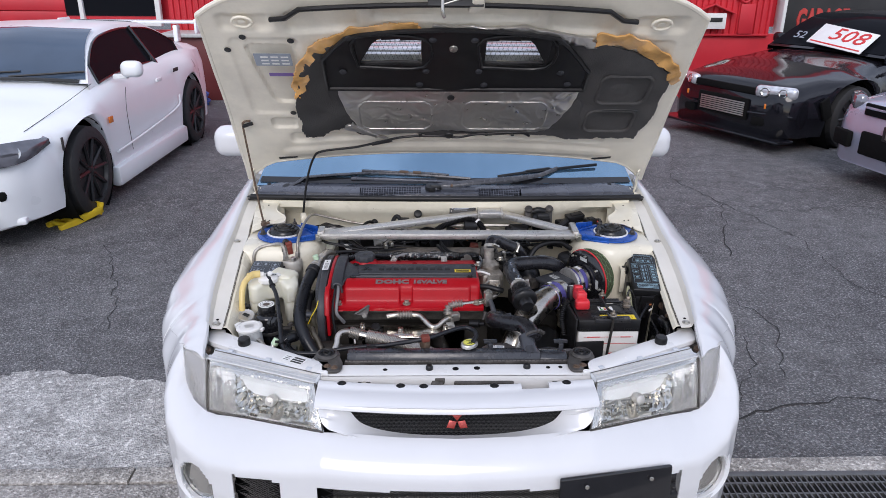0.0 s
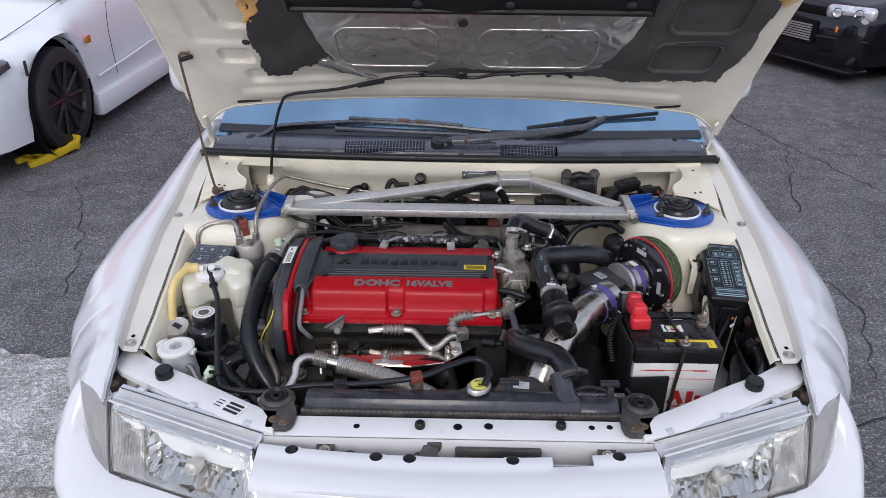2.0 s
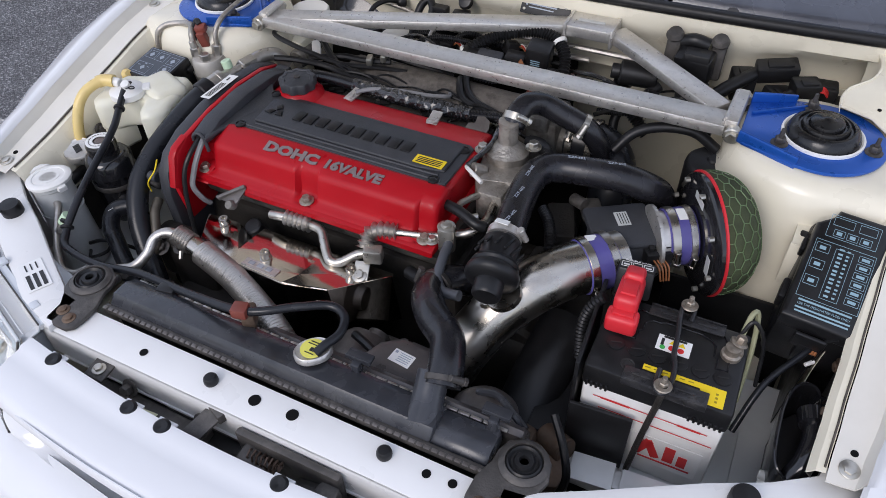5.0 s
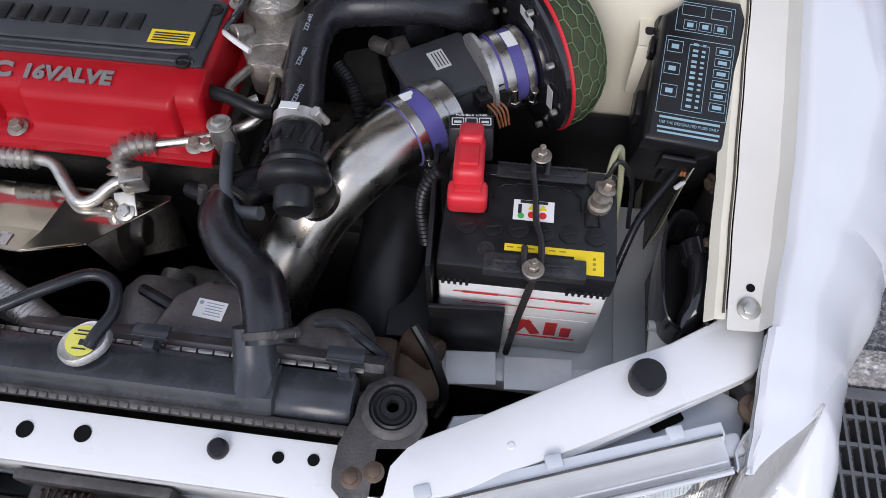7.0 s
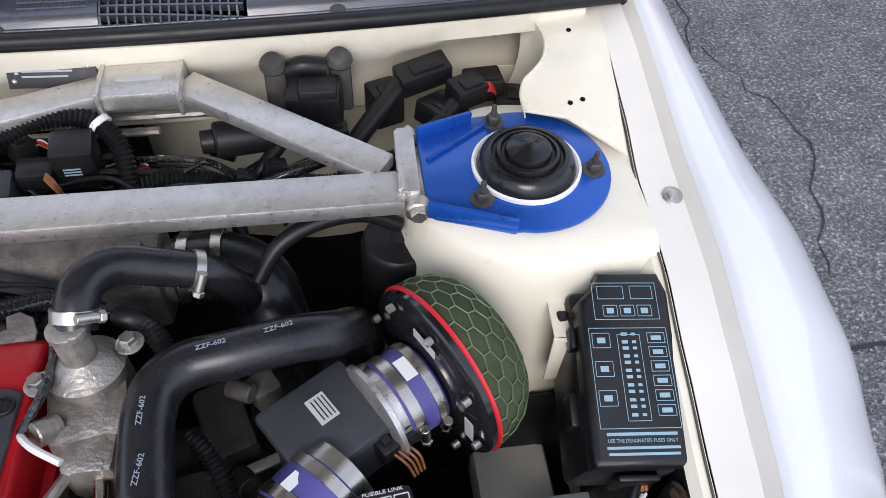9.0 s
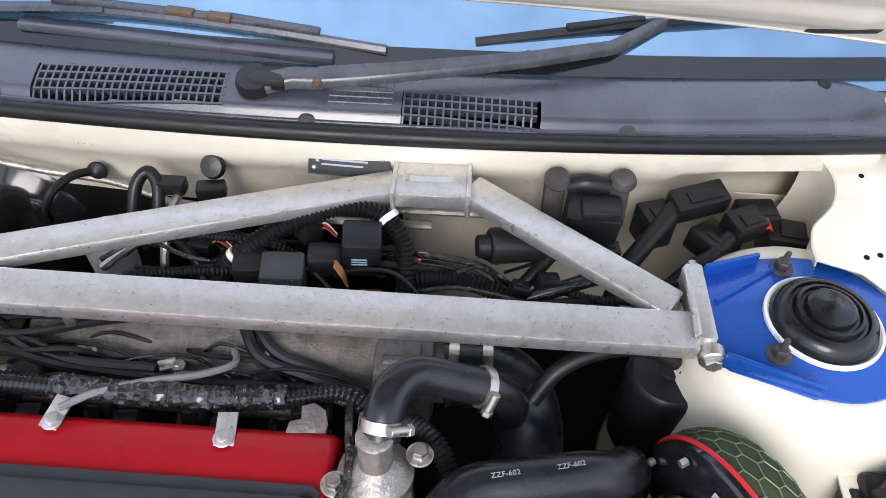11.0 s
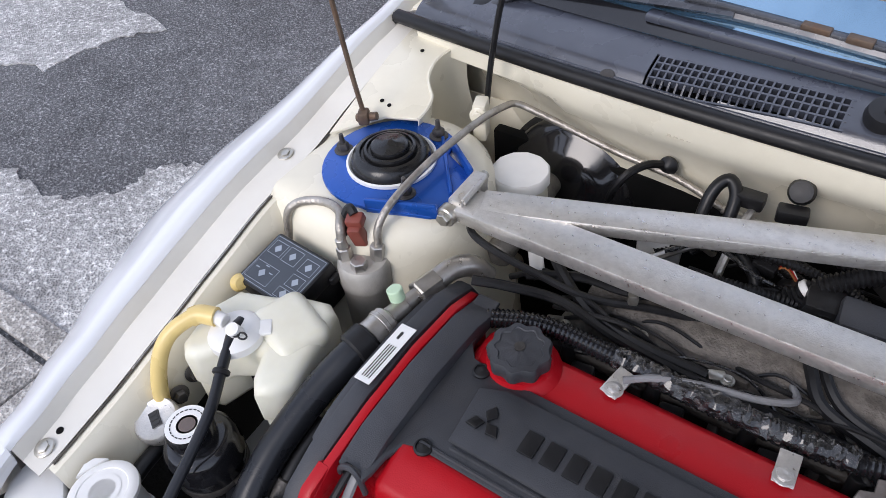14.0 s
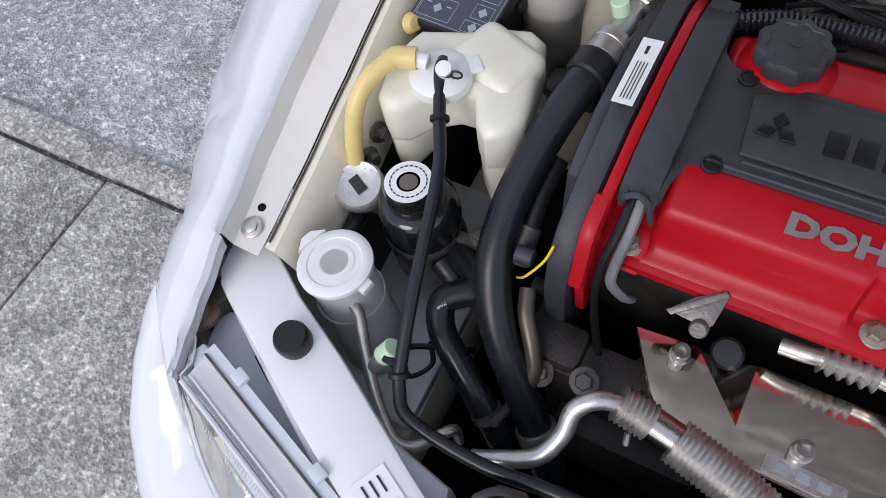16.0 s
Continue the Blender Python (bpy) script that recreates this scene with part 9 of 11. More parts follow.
ac2 = thing("aircon_valve_line", (-0.53, 2.24, 0.68), "thin aluminium line with a pale green service cap", "pipe", off=(0.008, -0.012, 0.004))
part("pipe", tube([(-0.640, 2.280, 0.715), (-0.600, 2.275, 0.722), (-0.575, 2.268, 0.722), (-0.560, 2.250, 0.715), (-0.540, 2.225, 0.706), (-0.515, 2.198, 0.695), (-0.490, 2.180, 0.682), (-0.470, 2.185, 0.676), (-0.452, 2.205, 0.680), (-0.445, 2.215, 0.670), (-0.445, 2.215, 0.63)], 0.0058, 10, 6), M_ALUPIPE, ac2)
part("valve_stem", rod((-0.536, 2.228, 0.706), (-0.527, 2.240, 0.724), 0.008), M_ALUPIPE, ac2)
part("valve_cap", rod((-0.528, 2.238, 0.722), (-0.518, 2.246, 0.738), 0.0105, 0.0100), M_MINT, ac2, "pale green plastic cap")

# big soft hoses beside the timing cover
hoseA = thing("suction_hose", (-0.45, 2.35, 0.62), "fat soft black air-conditioning hose with alloy fittings", "hose")
part("hose", tube([(-0.444, 2.562, 0.822), (-0.450, 2.530, 0.818), (-0.460, 2.490, 0.803), (-0.468, 2.440, 0.782), (-0.470, 2.395, 0.762), (-0.464, 2.350, 0.736), (-0.442, 2.310, 0.700), (-0.410, 2.280, 0.660), (-0.372, 2.250, 0.610), (-0.35, 2.23, 0.56)], 0.0185, 18, 7), M_SOFTHOSE, hoseA)
part("rubber_collar", rod((-0.450, 2.533, 0.819), (-0.445, 2.558, 0.823), 0.0225, n=20), M_RUBBER, hoseA)
part("fitting", join(rod((-0.445, 2.556, 0.823), (-0.441, 2.588, 0.826), 0.0185, n=20), rod((-0.443, 2.574, 0.8245), (-0.442, 2.580, 0.825), 0.0198, n=20), rod((-0.441, 2.588, 0.826), (-0.438, 2.615, 0.824), 0.0125, 0.0115), rod((-0.439, 2.610, 0.824), (-0.436, 2.640, 0.822), 0.0100, n=12)), M_ALUPIPE, hoseA, "ribbed alloy fitting")
part("union", join(rod((-0.437, 2.636, 0.822), (-0.430, 2.668, 0.822), 0.0165, n=6), tube([(-0.432, 2.662, 0.822), (-0.424, 2.690, 0.824), (-0.410, 2.712, 0.818), (-0.396, 2.724, 0.795)], 0.0140, 14)), M_ALUPIPE, hoseA, "hex union and elbow")
part("service_port", rod((-0.440, 2.612, 0.822), (-0.445, 2.612, 0.836), 0.0075), M_ALUPIPE, hoseA)
part("service_cap", rod((-0.4445, 2.612, 0.834), (-0.448, 2.612, 0.850), 0.0095), M_MINT, hoseA, "pale green plastic cap")
part("lower_clamp", clip_ring((-0.372, 2.250, 0.610), (0.5, -0.4, -0.8), 0.020, 0.02, (1, 0, 0.3)), M_ZINC, hoseA)
hb = thing("steering_hose", (-0.48, 2.30, 0.60), "black power-steering hose curling under the bottle", "hose")
part("hose", tube([(-0.545, 2.405, 0.672), (-0.520, 2.375, 0.682), (-0.492, 2.356, 0.690), (-0.478, 2.337, 0.694), (-0.490, 2.328, 0.695), (-0.506, 2.312, 0.690), (-0.496, 2.288, 0.678), (-0.468, 2.268, 0.664), (-0.440, 2.250, 0.648), (-0.412, 2.234, 0.615), (-0.39, 2.22, 0.55)], 0.0150, 14, 6), M_SOFTHOSE, hb)
part("hose_print", moved(lettering("802", 0.0075, 0.0004, facing((-0.5015, 2.304, 0.7025), (-0.35, -0.1, 0.93), (-0.7, 0.6, 0)), 1.0), Matrix()), M_LABEL, hb, "white printed number")
parts("clamp", [clip_ring((-0.424, 2.241, 0.630), (0.6, -0.4, -0.6), 0.0155, 0.012, (1, 0, 0.5)), clip_ring((-0.526, 2.382, 0.679), (0.6, -0.8, 0.2), 0.0155, 0.010, (0, -1, 0.4))], M_BRKT, hb)
part("metal_pipe", tube([(-0.428, 2.352, 0.715), (-0.420, 2.330, 0.706), (-0.404, 2.308, 0.690), (-0.394, 2.290, 0.670), (-0.400, 2.270, 0.640), (-0.41, 2.26, 0.60)], 0.0085, 10), M_DULLPIPE, hb, "dull brown steel pipe")
part("second_hose", tube([(-0.448, 2.470, 0.768), (-0.449, 2.43, 0.757), (-0.447, 2.40, 0.745), (-0.448, 2.375, 0.73)], 0.0105, 12), M_RUBBER, hb)
part("hose_end", join(rod((-0.4475, 2.402, 0.746), (-0.448, 2.366, 0.727), 0.0130, n=16)), M_BRKT, hb)
part("thin_lead", tube([(-0.515, 2.285, 0.63), (-0.50, 2.262, 0.635), (-0.515, 2.24, 0.635), (-0.53, 2.252, 0.635)], 0.0030, 6), M_RUBBER, hb)
part("thin_lead", tube([(-0.540, 2.262, 0.640), (-0.515, 2.272, 0.648), (-0.488, 2.285, 0.640), (-0.47, 2.30, 0.62)], 0.0035, 6), M_RUBBER, hb)
low = thing("belt_drive", (-0.42, 2.33, 0.40), "grimy accessory brackets and pulleys below the timing cover", "bracket", off=(0.01, -0.005, 0.005))
parts("bracket", [box((-0.40, 2.335, 0.62), (0.07, 0.05, 0.10), 0.012), box((-0.35, 2.33, 0.58), (0.10, 0.05, 0.16), 0.012), box((-0.30, 2.30, 0.52), (0.16, 0.05, 0.12), 0.012)], M_CAST_AND_SHADE, low)
part("pulley", lathe([(0.055, -0.015), (0.06, -0.012), (0.05, -0.004), (0.05, 0.004), (0.06, 0.012), (0.03, 0.016), (0.001, 0.016)], (-0.44, 2.40, 0.52), (-1, 0, 0), 28), M_CAST_AND_SHADE, low)
for q in ((-0.355, 2.305, 0.672), (-0.400, 2.300, 0.655)):
    part("bracket_bolt", bolt(q, (0, -0.4, 1), 0.0095, 0.009), M_BRKT, low)

# ---------------------------------------------------------------- battery side
bat = thing("battery", (0.457, 2.342, 0.575), "white-cased car battery with a black lid and yellow strip", "battery", off=(0, 0, -0.007))
bm4 = pose(0.4675, 2.3565, 0, 0, 0, 0.6)
LB, WB_ = 0.188, 0.138
part("case", moved(box((0, 0, 0.660), (LB - 0.004, WB_ - 0.004, 0.160), 0.006), bm4), M_CAPWHITE, bat, "milky white battery case")
lid = part("lid", moved(join(box((0, 0, 0.759), (LB, WB_, 0.040), 0.005), *[box((-LB / 2 + 0.0065 * i + 0.008, -WB_ / 2 - 0.001, 0.747), (0.0035, 0.004, 0.010), 0.001) for i in range(5)], *[box((LB / 2 - 0.0065 * i - 0.008, -WB_ / 2 - 0.001, 0.747), (0.0035, 0.004, 0.010), 0.001) for i in range(7)]), bm4), M_BLACK, bat, "black ribbed battery lid")
parts("vent_plug", [moved(lathe([(0.0115, 0), (0.0115, 0.0018), (0.0095, 0.0022), (0.001, 0.0022)], (-0.066 + 0.0275 * i, -0.018, 0.7790), (0, 0, 1), 20), bm4) for i in range(6)], M_BLACK, lid)
part("plug_slot", moved(join(*[box((-0.066 + 0.0275 * i, -0.018, 0.7818), (0.014, 0.0016, 0.0008), 0, (0, 0, 15)) for i in range(6)]), bm4), M_INK, lid)
for k, pts in enumerate(([(-0.058, 0.000), (-0.060, 0.033), (-0.051, 0.052), (0.060, 0.052), (0.073, 0.034), (0.075, -0.006)],
                         [(-0.058, 0.000), (-0.045, 0.000), (-0.044, 0.016), (-0.040, 0.018), (-0.040, 0.032), (-0.031, 0.040), (-0.020, 0.040), (-0.015, 0.043), (0.034, 0.043), (0.038, 0.040), (0.047, 0.038), (0.054, 0.030), (0.055, 0.012), (0.060, 0.010), (0.060, -0.006), (0.075, -0.006)])):
    part("lid_rib", moved(tube([(x, y, 0.7795) for x, y in pts], 0.0011, 6, sharp=True), bm4), M_GLOSSBLK, lid)
part("vent_hole", moved(lathe([(0.0095, 0), (0.0095, 0.0016), (0.0065, 0.0016), (0.0065, 0.0004), (0.001, 0.0004)], (-0.043, -0.046, 0.7790), (0, 0, 1), 20), bm4), M_INK, lid)
part("warning_label", moved(box((0.004, 0.008, 0.7795), (0.044, 0.026, 0.0008), 0), bm4), M_LABEL, lid, "white warning label with coloured signs")
part("label_signs", moved(join(*[slab([(0, 0.004), (0.0045, -0.0035), (-0.0045, -0.0035)], 0.7800, 0.7804, 0, pose(0.002 + 0.012 * i, 0.012, 0)) for i in range(2)]), bm4), M_YELLOW, lid)
part("label_signs", moved(join(*[lathe([(0.0042, 0), (0.0042, 0.0004)], (0.002 + 0.012 * i, 0.002, 0.7800), (0, 0, 1), 14) for i in range(2)]), bm4), M_REDINK, lid)
part("label_print", moved(join(box((0.004, 0.0185, 0.7802), (0.030, 0.0035, 0.0004), 0), box((-0.011, 0.009, 0.7802), (0.004, 0.012, 0.0004), 0)), bm4), M_INK, lid)
part("label_dot", moved(lathe([(0.0036, 0), (0.0036, 0.0004)], (-0.0095, 0.0, 0.7800), (0, 0, 1), 14), bm4), mat("green_dot", (0.05, 0.4, 0.08), 0.5), lid)
part("yellow_strip", moved(join(box((0.0125, -0.0405, 0.7797), (0.073, 0.0085, 0.0008), 0), box((0.0645, -0.0505, 0.7797), (0.031, 0.0285, 0.0008), 0)), bm4), M_YELLOW, lid, "yellow printed strip")
part("strip_print", moved(join(*[box((0.070, -0.046 - 0.006 * i, 0.7804), (0.003, 0.003, 0.0003), 0) for i in range(3)], *[box((-0.018 + 0.011 * i, -0.0405, 0.7804), (0.007, 0.0014, 0.0003), 0) for i in range(6)]), bm4), mat("olive_print", (0.35, 0.26, 0.02), 0.5), lid)
part("case_print", moved(join(box((-0.045, -0.0688, 0.722), (0.040, 0.0006, 0.003), 0), box((0.052, -0.0688, 0.722), (0.030, 0.0006, 0.003), 0), box((0.0, -0.0686, 0.722), (0.15, 0.0005, 0.0012), 0), box((0.01, -0.0686, 0.700), (0.15, 0.0005, 0.0012), 0)), bm4), M_REDINK, bat)
part("maker_panel", moved(box((0.030, -0.0684, 0.645), (0.100, 0.0012, 0.062), 0), bm4), M_CAPWHITE, bat, "grey-white maker panel")
for x, z, w, h, r in ((0.004, 0.650, 0.012, 0.038, 24), (0.016, 0.650, 0.012, 0.038, -24), (0.040, 0.650, 0.014, 0.034, 0), (0.058, 0.644, 0.012, 0.024, 0)):
    part("maker_mark", moved(box((x, -0.0692, z), (w, 0.001, h), 0.0, (0, r, 0)), bm4), M_REDINK, bat, "plain red mark")
part("maker_underline", moved(box((0.036, -0.0692, 0.626), (0.070, 0.001, 0.003), 0), bm4), M_REDINK, bat)
# clamp bar and rods
M_CLAMP = mat("worn_black_steel", (0.030, 0.030, 0.033), 0.34, 0.3, 0.4, 60, bump=0.25, bscale=300, dirt=0.4, dirt_col=(0.13, 0.12, 0.11))
parts("clamp_plate", [moved(g_, bm4) for g_ in (join(box((0.0085, -0.061, 0.7825), (0.106, 0.021, 0.003), 0.001), box((0.0085, -0.0715, 0.777), (0.106, 0.002, 0.012), 0.0008), box((0.030, -0.060, 0.7845), (0.030, 0.004, 0.0018), 0.0008), box((-0.022, -0.060, 0.7845), (0.026, 0.004, 0.0018), 0.0008)),
                                             join(box((0.010, 0.056, 0.7825), (0.100, 0.018, 0.003), 0.001), box((0.010, 0.0655, 0.779), (0.100, 0.002, 0.014), 0.0008), box((0.036, 0.056, 0.7845), (0.026, 0.004, 0.0018), 0.0008), box((-0.012, 0.056, 0.7845), (0.026, 0.004, 0.0018), 0.0008)))], M_CLAMP, bat, "worn black clamp plate")
part("clamp_bar", moved(tube([(0.015, 0.050, 0.788), (0.015, 0.068, 0.793), (0.008, 0.079, 0.794), (0.001, 0.070, 0.795), (0.000, 0.050, 0.793), (0.005, 0.020, 0.788), (0.007, -0.010, 0.787), (0.013, -0.034, 0.790), (0.0145, -0.060, 0.792), (0.013, -0.076, 0.793), (0.006, -0.083, 0.793), (-0.002, -0.076, 0.792), (-0.003, -0.058, 0.790), (-0.003, -0.044, 0.789)], 0.0036, 10, 5), bm4), M_CLAMP, bat, "bent black hold-down rod")
for x, y in ((0.0065, -0.074), (0.0075, 0.070)):
    part("clamp_nut", moved(join(lathe([(0.011, 0), (0.0115, 0.0012), (0.0105, 0.0024), (0.005, 0.0026)], (x, y, 0.7965), (0, 0, 1), 24), bolt((x, y, 0.7985), (0, 0, 1), 0.0062, 0.006, False), rod((x, y, 0.79), (x, y, 0.814), 0.0034)), bm4), M_RUSTZINC, bat, "tarnished nut on a threaded stud")
part("clamp_rod", moved(tube([(0.0085, -0.075, 0.800), (0.0075, -0.0765, 0.775), (-0.002, -0.080, 0.68), (-0.008, -0.084, 0.60)], 0.0042, 8), bm4), M_CAST_AND_SHADE, bat)
pos = part("positive_cover", join(box((0.397, 2.398, 0.809), (0.033, 0.064, 0.034), 0.008, (-10, 0, 3), 3), box((0.399, 2.364, 0.795), (0.043, 0.028, 0.030), 0.007, (0, 0, 3), 3), box((0.396, 2.425, 0.819), (0.027, 0.030, 0.024), 0.006, (-16, 0, 3), 3)), M_REDPLASTIC, bat, "soft red terminal cover")
part("cover_step", join(box((0.397, 2.396, 0.827), (0.021, 0.034, 0.006), 0.002, (-10, 0, 3)), box((0.399, 2.364, 0.811), (0.028, 0.012, 0.004), 0.0015, (0, 0, 3))), M_REDPLASTIC, pos)
neg = part("negative_terminal", join(lathe([(0.013, 0), (0.013, 0.010), (0.010, 0.012), (0.010, 0.022), (0.001, 0.023)], (0.541, 2.38, 0.775), (0, 0, 1), 20), bolt((0.546, 2.39, 0.796), (0.2, 0.3, 1), 0.007, 0.010), box((0.545, 2.392, 0.786), (0.016, 0.03, 0.010), 0.003, (0, 0, 10))), M_RUSTZINC, bat, "corroded grey terminal")
part("earth_lead", tube([(0.546, 2.398, 0.796), (0.55, 2.418, 0.824), (0.558, 2.428, 0.816), (0.565, 2.408, 0.766), (0.568, 2.378, 0.696)], 0.0035, 8), mat("pale_olive_wire", (0.30, 0.30, 0.18), 0.5), neg)
part("earth_lead", tube([(0.544, 2.4, 0.798), (0.555, 2.41, 0.821), (0.575, 2.413, 0.786), (0.585, 2.398, 0.716)], 0.0028, 8), M_BLACK, neg)
part("positive_lead", tube([(0.366, 2.4, 0.791), (0.351, 2.392, 0.771), (0.344, 2.382, 0.736), (0.351, 2.365, 0.686)], 0.008, 10, 5, ripple=(0.006, 0.002)), M_BLACK, bat)
tray = thing("battery_tray", (0.46, 2.32, 0.54), "grey painted battery tray with a black splash sheet", "battery tray", off=(0.01, 0.004, -0.006))
part("tray", join(box((0.46, 2.33, 0.572), (0.25, 0.17, 0.012), 0.003), box((0.46, 2.240, 0.596), (0.20, 0.03, 0.035), 0.004), box((0.41, 2.236, 0.616), (0.06, 0.04, 0.006), 0.001, (8, 0, 6)), box((0.49, 2.236, 0.620), (0.08, 0.04, 0.006), 0.001, (5, 0, 4))), M_BEIGESHEET, tray, "pale grey steel tray")
# near-black block added to fill the shaded space under the tray
part("tray_shade", box((0.46, 2.33, 0.45), (0.22, 0.14, 0.24), 0.01), M_DARKVOID, tray)
for c_, d_ in (((0.352, 2.355, 0.685), (0.006, 0.16, 0.20)), ((0.400, 2.268, 0.655), (0.085, 0.006, 0.12)), ((0.325, 2.35, 0.60), (0.06, 0.16, 0.02))):
    part("splash_sheet", box(c_, d_, 0.002, (0, 0, 4)), M_BLACK, tray, "black plastic splash sheet")
part("air_duct", tube([(0.295, 2.46, 0.64), (0.29, 2.40, 0.625), (0.285, 2.34, 0.60), (0.28, 2.27, 0.56)], 0.045, 16, 5, flat=0.6), M_RUBBER, tray)
part("cream_clip", join(box((0.619, 2.268, 0.672), (0.026, 0.044, 0.004), 0.0015, (12, 0, -4)), box((0.619, 2.246, 0.650), (0.026, 0.004, 0.040), 0.0015, (0, 0, -4)), rod((0.606, 2.289, 0.678), (0.632, 2.287, 0.678), 0.0065, n=12)), M_FLANGE, tray, "dirty cream bracket")
part("earth_strap", tube([(0.345, 2.245, 0.70), (0.37, 2.215, 0.68), (0.385, 2.19, 0.65), (0.375, 2.18, 0.60)], 0.006, 8), M_RUBBER, tray)
part("floor_clutter", join(box((0.35, 2.22, 0.60), (0.06, 0.07, 0.05), 0.012, (10, 0, 20)), box((0.30, 2.23, 0.62), (0.05, 0.05, 0.05), 0.012), rod((0.33, 2.26, 0.62), (0.37, 2.24, 0.63), 0.02)), M_RUST, tray)

link = thing("fusible_link_box", (0.400, 2.428, 0.75), "small black fusible link box with white print", "fuse box", off=(0.006, -0.004, -0.010))
lm = pose(0.388, 2.446, 0.800, -18, 0, 6)
part("body", moved(box((0, 0, 0), (0.050, 0.030, 0.045), 0.004), lm), M_BLACK, link)
part("print", moved(lettering("FUSIBLE LINK", 0.0055, 0.0004, pose(0, 0.011, 0.0230), 1.1), lm), M_LABEL, link, smooth=0)
def frame_marks(x, y, w, h, z, t=0.0005):
    return join(box((x - w / 2, y, z), (t, h, 0.0004), 0), box((x + w / 2, y, z), (t, h, 0.0004), 0), box((x, y - h / 2, z), (w, t, 0.0004), 0), box((x, y + h / 2, z), (w, t, 0.0004), 0))
part("print_frames", moved(join(*[frame_marks(-0.015 + 0.015 * i, -0.002, 0.0125, 0.014, 0.0230, 0.0011) for i in range(3)], box((-0.015, -0.003, 0.0230), (0.008, 0.004, 0.0004), 0), box((0.015, -0.003, 0.0230), (0.008, 0.004, 0.0004), 0)), lm), M_LABEL, link, smooth=0)

fuse = thing("fuse_box", (0.625, 2.55, 0.70), "black main fuse box with pale blue printed lid", "fuse box")
fm = pose(0.640, 2.557, 0.797, 16, 2, -4.5) @ Matrix.Diagonal((1.02, 1.13, 1, 1))
part("base", moved(join(box((0, -0.004, -0.055), (0.098, 0.165, 0.095), 0.008, taper=0.97), box((0.004, -0.088, -0.050), (0.030, 0.012, 0.050), 0.003), box((-0.052, 0.05, -0.03), (0.012, 0.022, 0.03), 0.003), box((-0.050, -0.03, -0.03), (0.010, 0.03, 0.03), 0.003)), fm), M_BLACK, fuse)
lidf = part("lid", moved(slab([(-0.046, -0.084), (0.046, -0.084), (0.048, -0.078), (0.047, 0.068), (0.040, 0.086), (-0.022, 0.086), (-0.026, 0.074), (-0.045, 0.058), (-0.047, -0.078)], -0.012, 0.020, 0.007, seg=3), fm), M_BLACK, fuse, "black lid covered in pale blue diagrams")
zf = 0.0205
rows = []
for j in range(6):
    for i, (x, w) in enumerate(((-0.027, 0.017), (0.0, 0.018), (0.027, 0.017))):
        y = 0.024 - 0.0125 * j
        if i == 1:
            rows += [box((x - 0.004, y + d, zf), (0.006, 0.0028, 0.0004), 0) for d in (0.0035, -0.0035)] + [box((x + 0.005, y + d, zf), (0.004, 0.0024, 0.0004), 0) for d in (0.0035, -0.0035)]
        elif i == 0 and j in (0, 2, 4):
            rows += [frame_marks(x, y - 0.002, w, 0.013, zf), box((x, y - 0.002, zf), (0.008, 0.005, 0.0004), 0)]
        elif i == 2:
            rows += [frame_marks(x, y, w, 0.009, zf), box((x, y, zf), (0.010, 0.004, 0.0004), 0)]
rows += [frame_marks(0, -0.010, 0.076, 0.086, zf), frame_marks(0.002, 0.058, 0.064, 0.034, zf), frame_marks(-0.012, 0.066, 0.026, 0.012, zf), frame_marks(0.019, 0.066, 0.022, 0.012, zf)]
rows += [frame_marks(-0.014 + 0.017 * i, 0.049, 0.014, 0.010, zf) for i in range(3)] + [box((-0.014 + 0.017 * i, 0.049, zf), (0.007, 0.005, 0.0004), 0) for i in range(3)]
rows += [frame_marks(0.0, -0.010, 0.022, 0.074, zf)]
part("diagram", moved(join(*rows), fm), M_BLUEINK, lidf, "pale blue fuse diagram", smooth=0)
part("notice", moved(join(lettering("USE THE DESIGNATED FUSES ONLY", 0.0042, 0.0004, pose(0, -0.063, zf), 0.98), box((0, -0.0575, zf), (0.066, 0.0025, 0.0004), 0), box((0, -0.0685, zf), (0.068, 0.0022, 0.0004), 0), box((0, -0.0735, zf), (0.066, 0.0022, 0.0004), 0)), fm), M_BLUEINK, lidf, smooth=0)
parts("latch", [moved(box((0.0, -0.090, -0.018), (0.040, 0.006, 0.034), 0.003), fm), moved(box((-0.049, 0.03, -0.006), (0.006, 0.02, 0.02), 0.002), fm)], M_BLACK, fuse)
part("bracket", join(slab([(0.578, 2.60), (0.598, 2.592), (0.606, 2.662), (0.582, 2.668)], 0.797, 0.800, 0.001), box((0.588, 2.60, 0.76), (0.022, 0.003, 0.08), 0.001)), M_CREAM, fuse, "cream painted bracket")
part("lead", tube([(0.640, 2.470, 0.74), (0.628, 2.452, 0.735), (0.60, 2.412, 0.718), (0.587, 2.384, 0.70), (0.575, 2.35, 0.66)], 0.0048, 10), M_SOFTHOSE, fuse)
part("lead_wires", join(*[tube([(0.640 + 0.003 * i, 2.468, 0.742), (0.636 + 0.004 * i, 2.458, 0.738)], 0.002, 5) for i in range(3)]), M_WIRE, fuse)
part("corner_bolt", bolt((0.676, 2.452, 0.738), (-1, -0.3, 0), 0.008), M_RUST, fuse)
cover2 = thing("resonator_cover", (0.645, 2.345, 0.57), "glossy black moulded cover bolted to the inner wing", "cover")
rim2 = [(0.668, 2.408, 0.712), (0.656, 2.418, 0.722), (0.640, 2.413, 0.729), (0.627, 2.393, 0.731), (0.621, 2.365, 0.730), (0.620, 2.335, 0.728), (0.621, 2.305, 0.724), (0.626, 2.285, 0.718), (0.638, 2.275, 0.710), (0.652, 2.278, 0.700)]
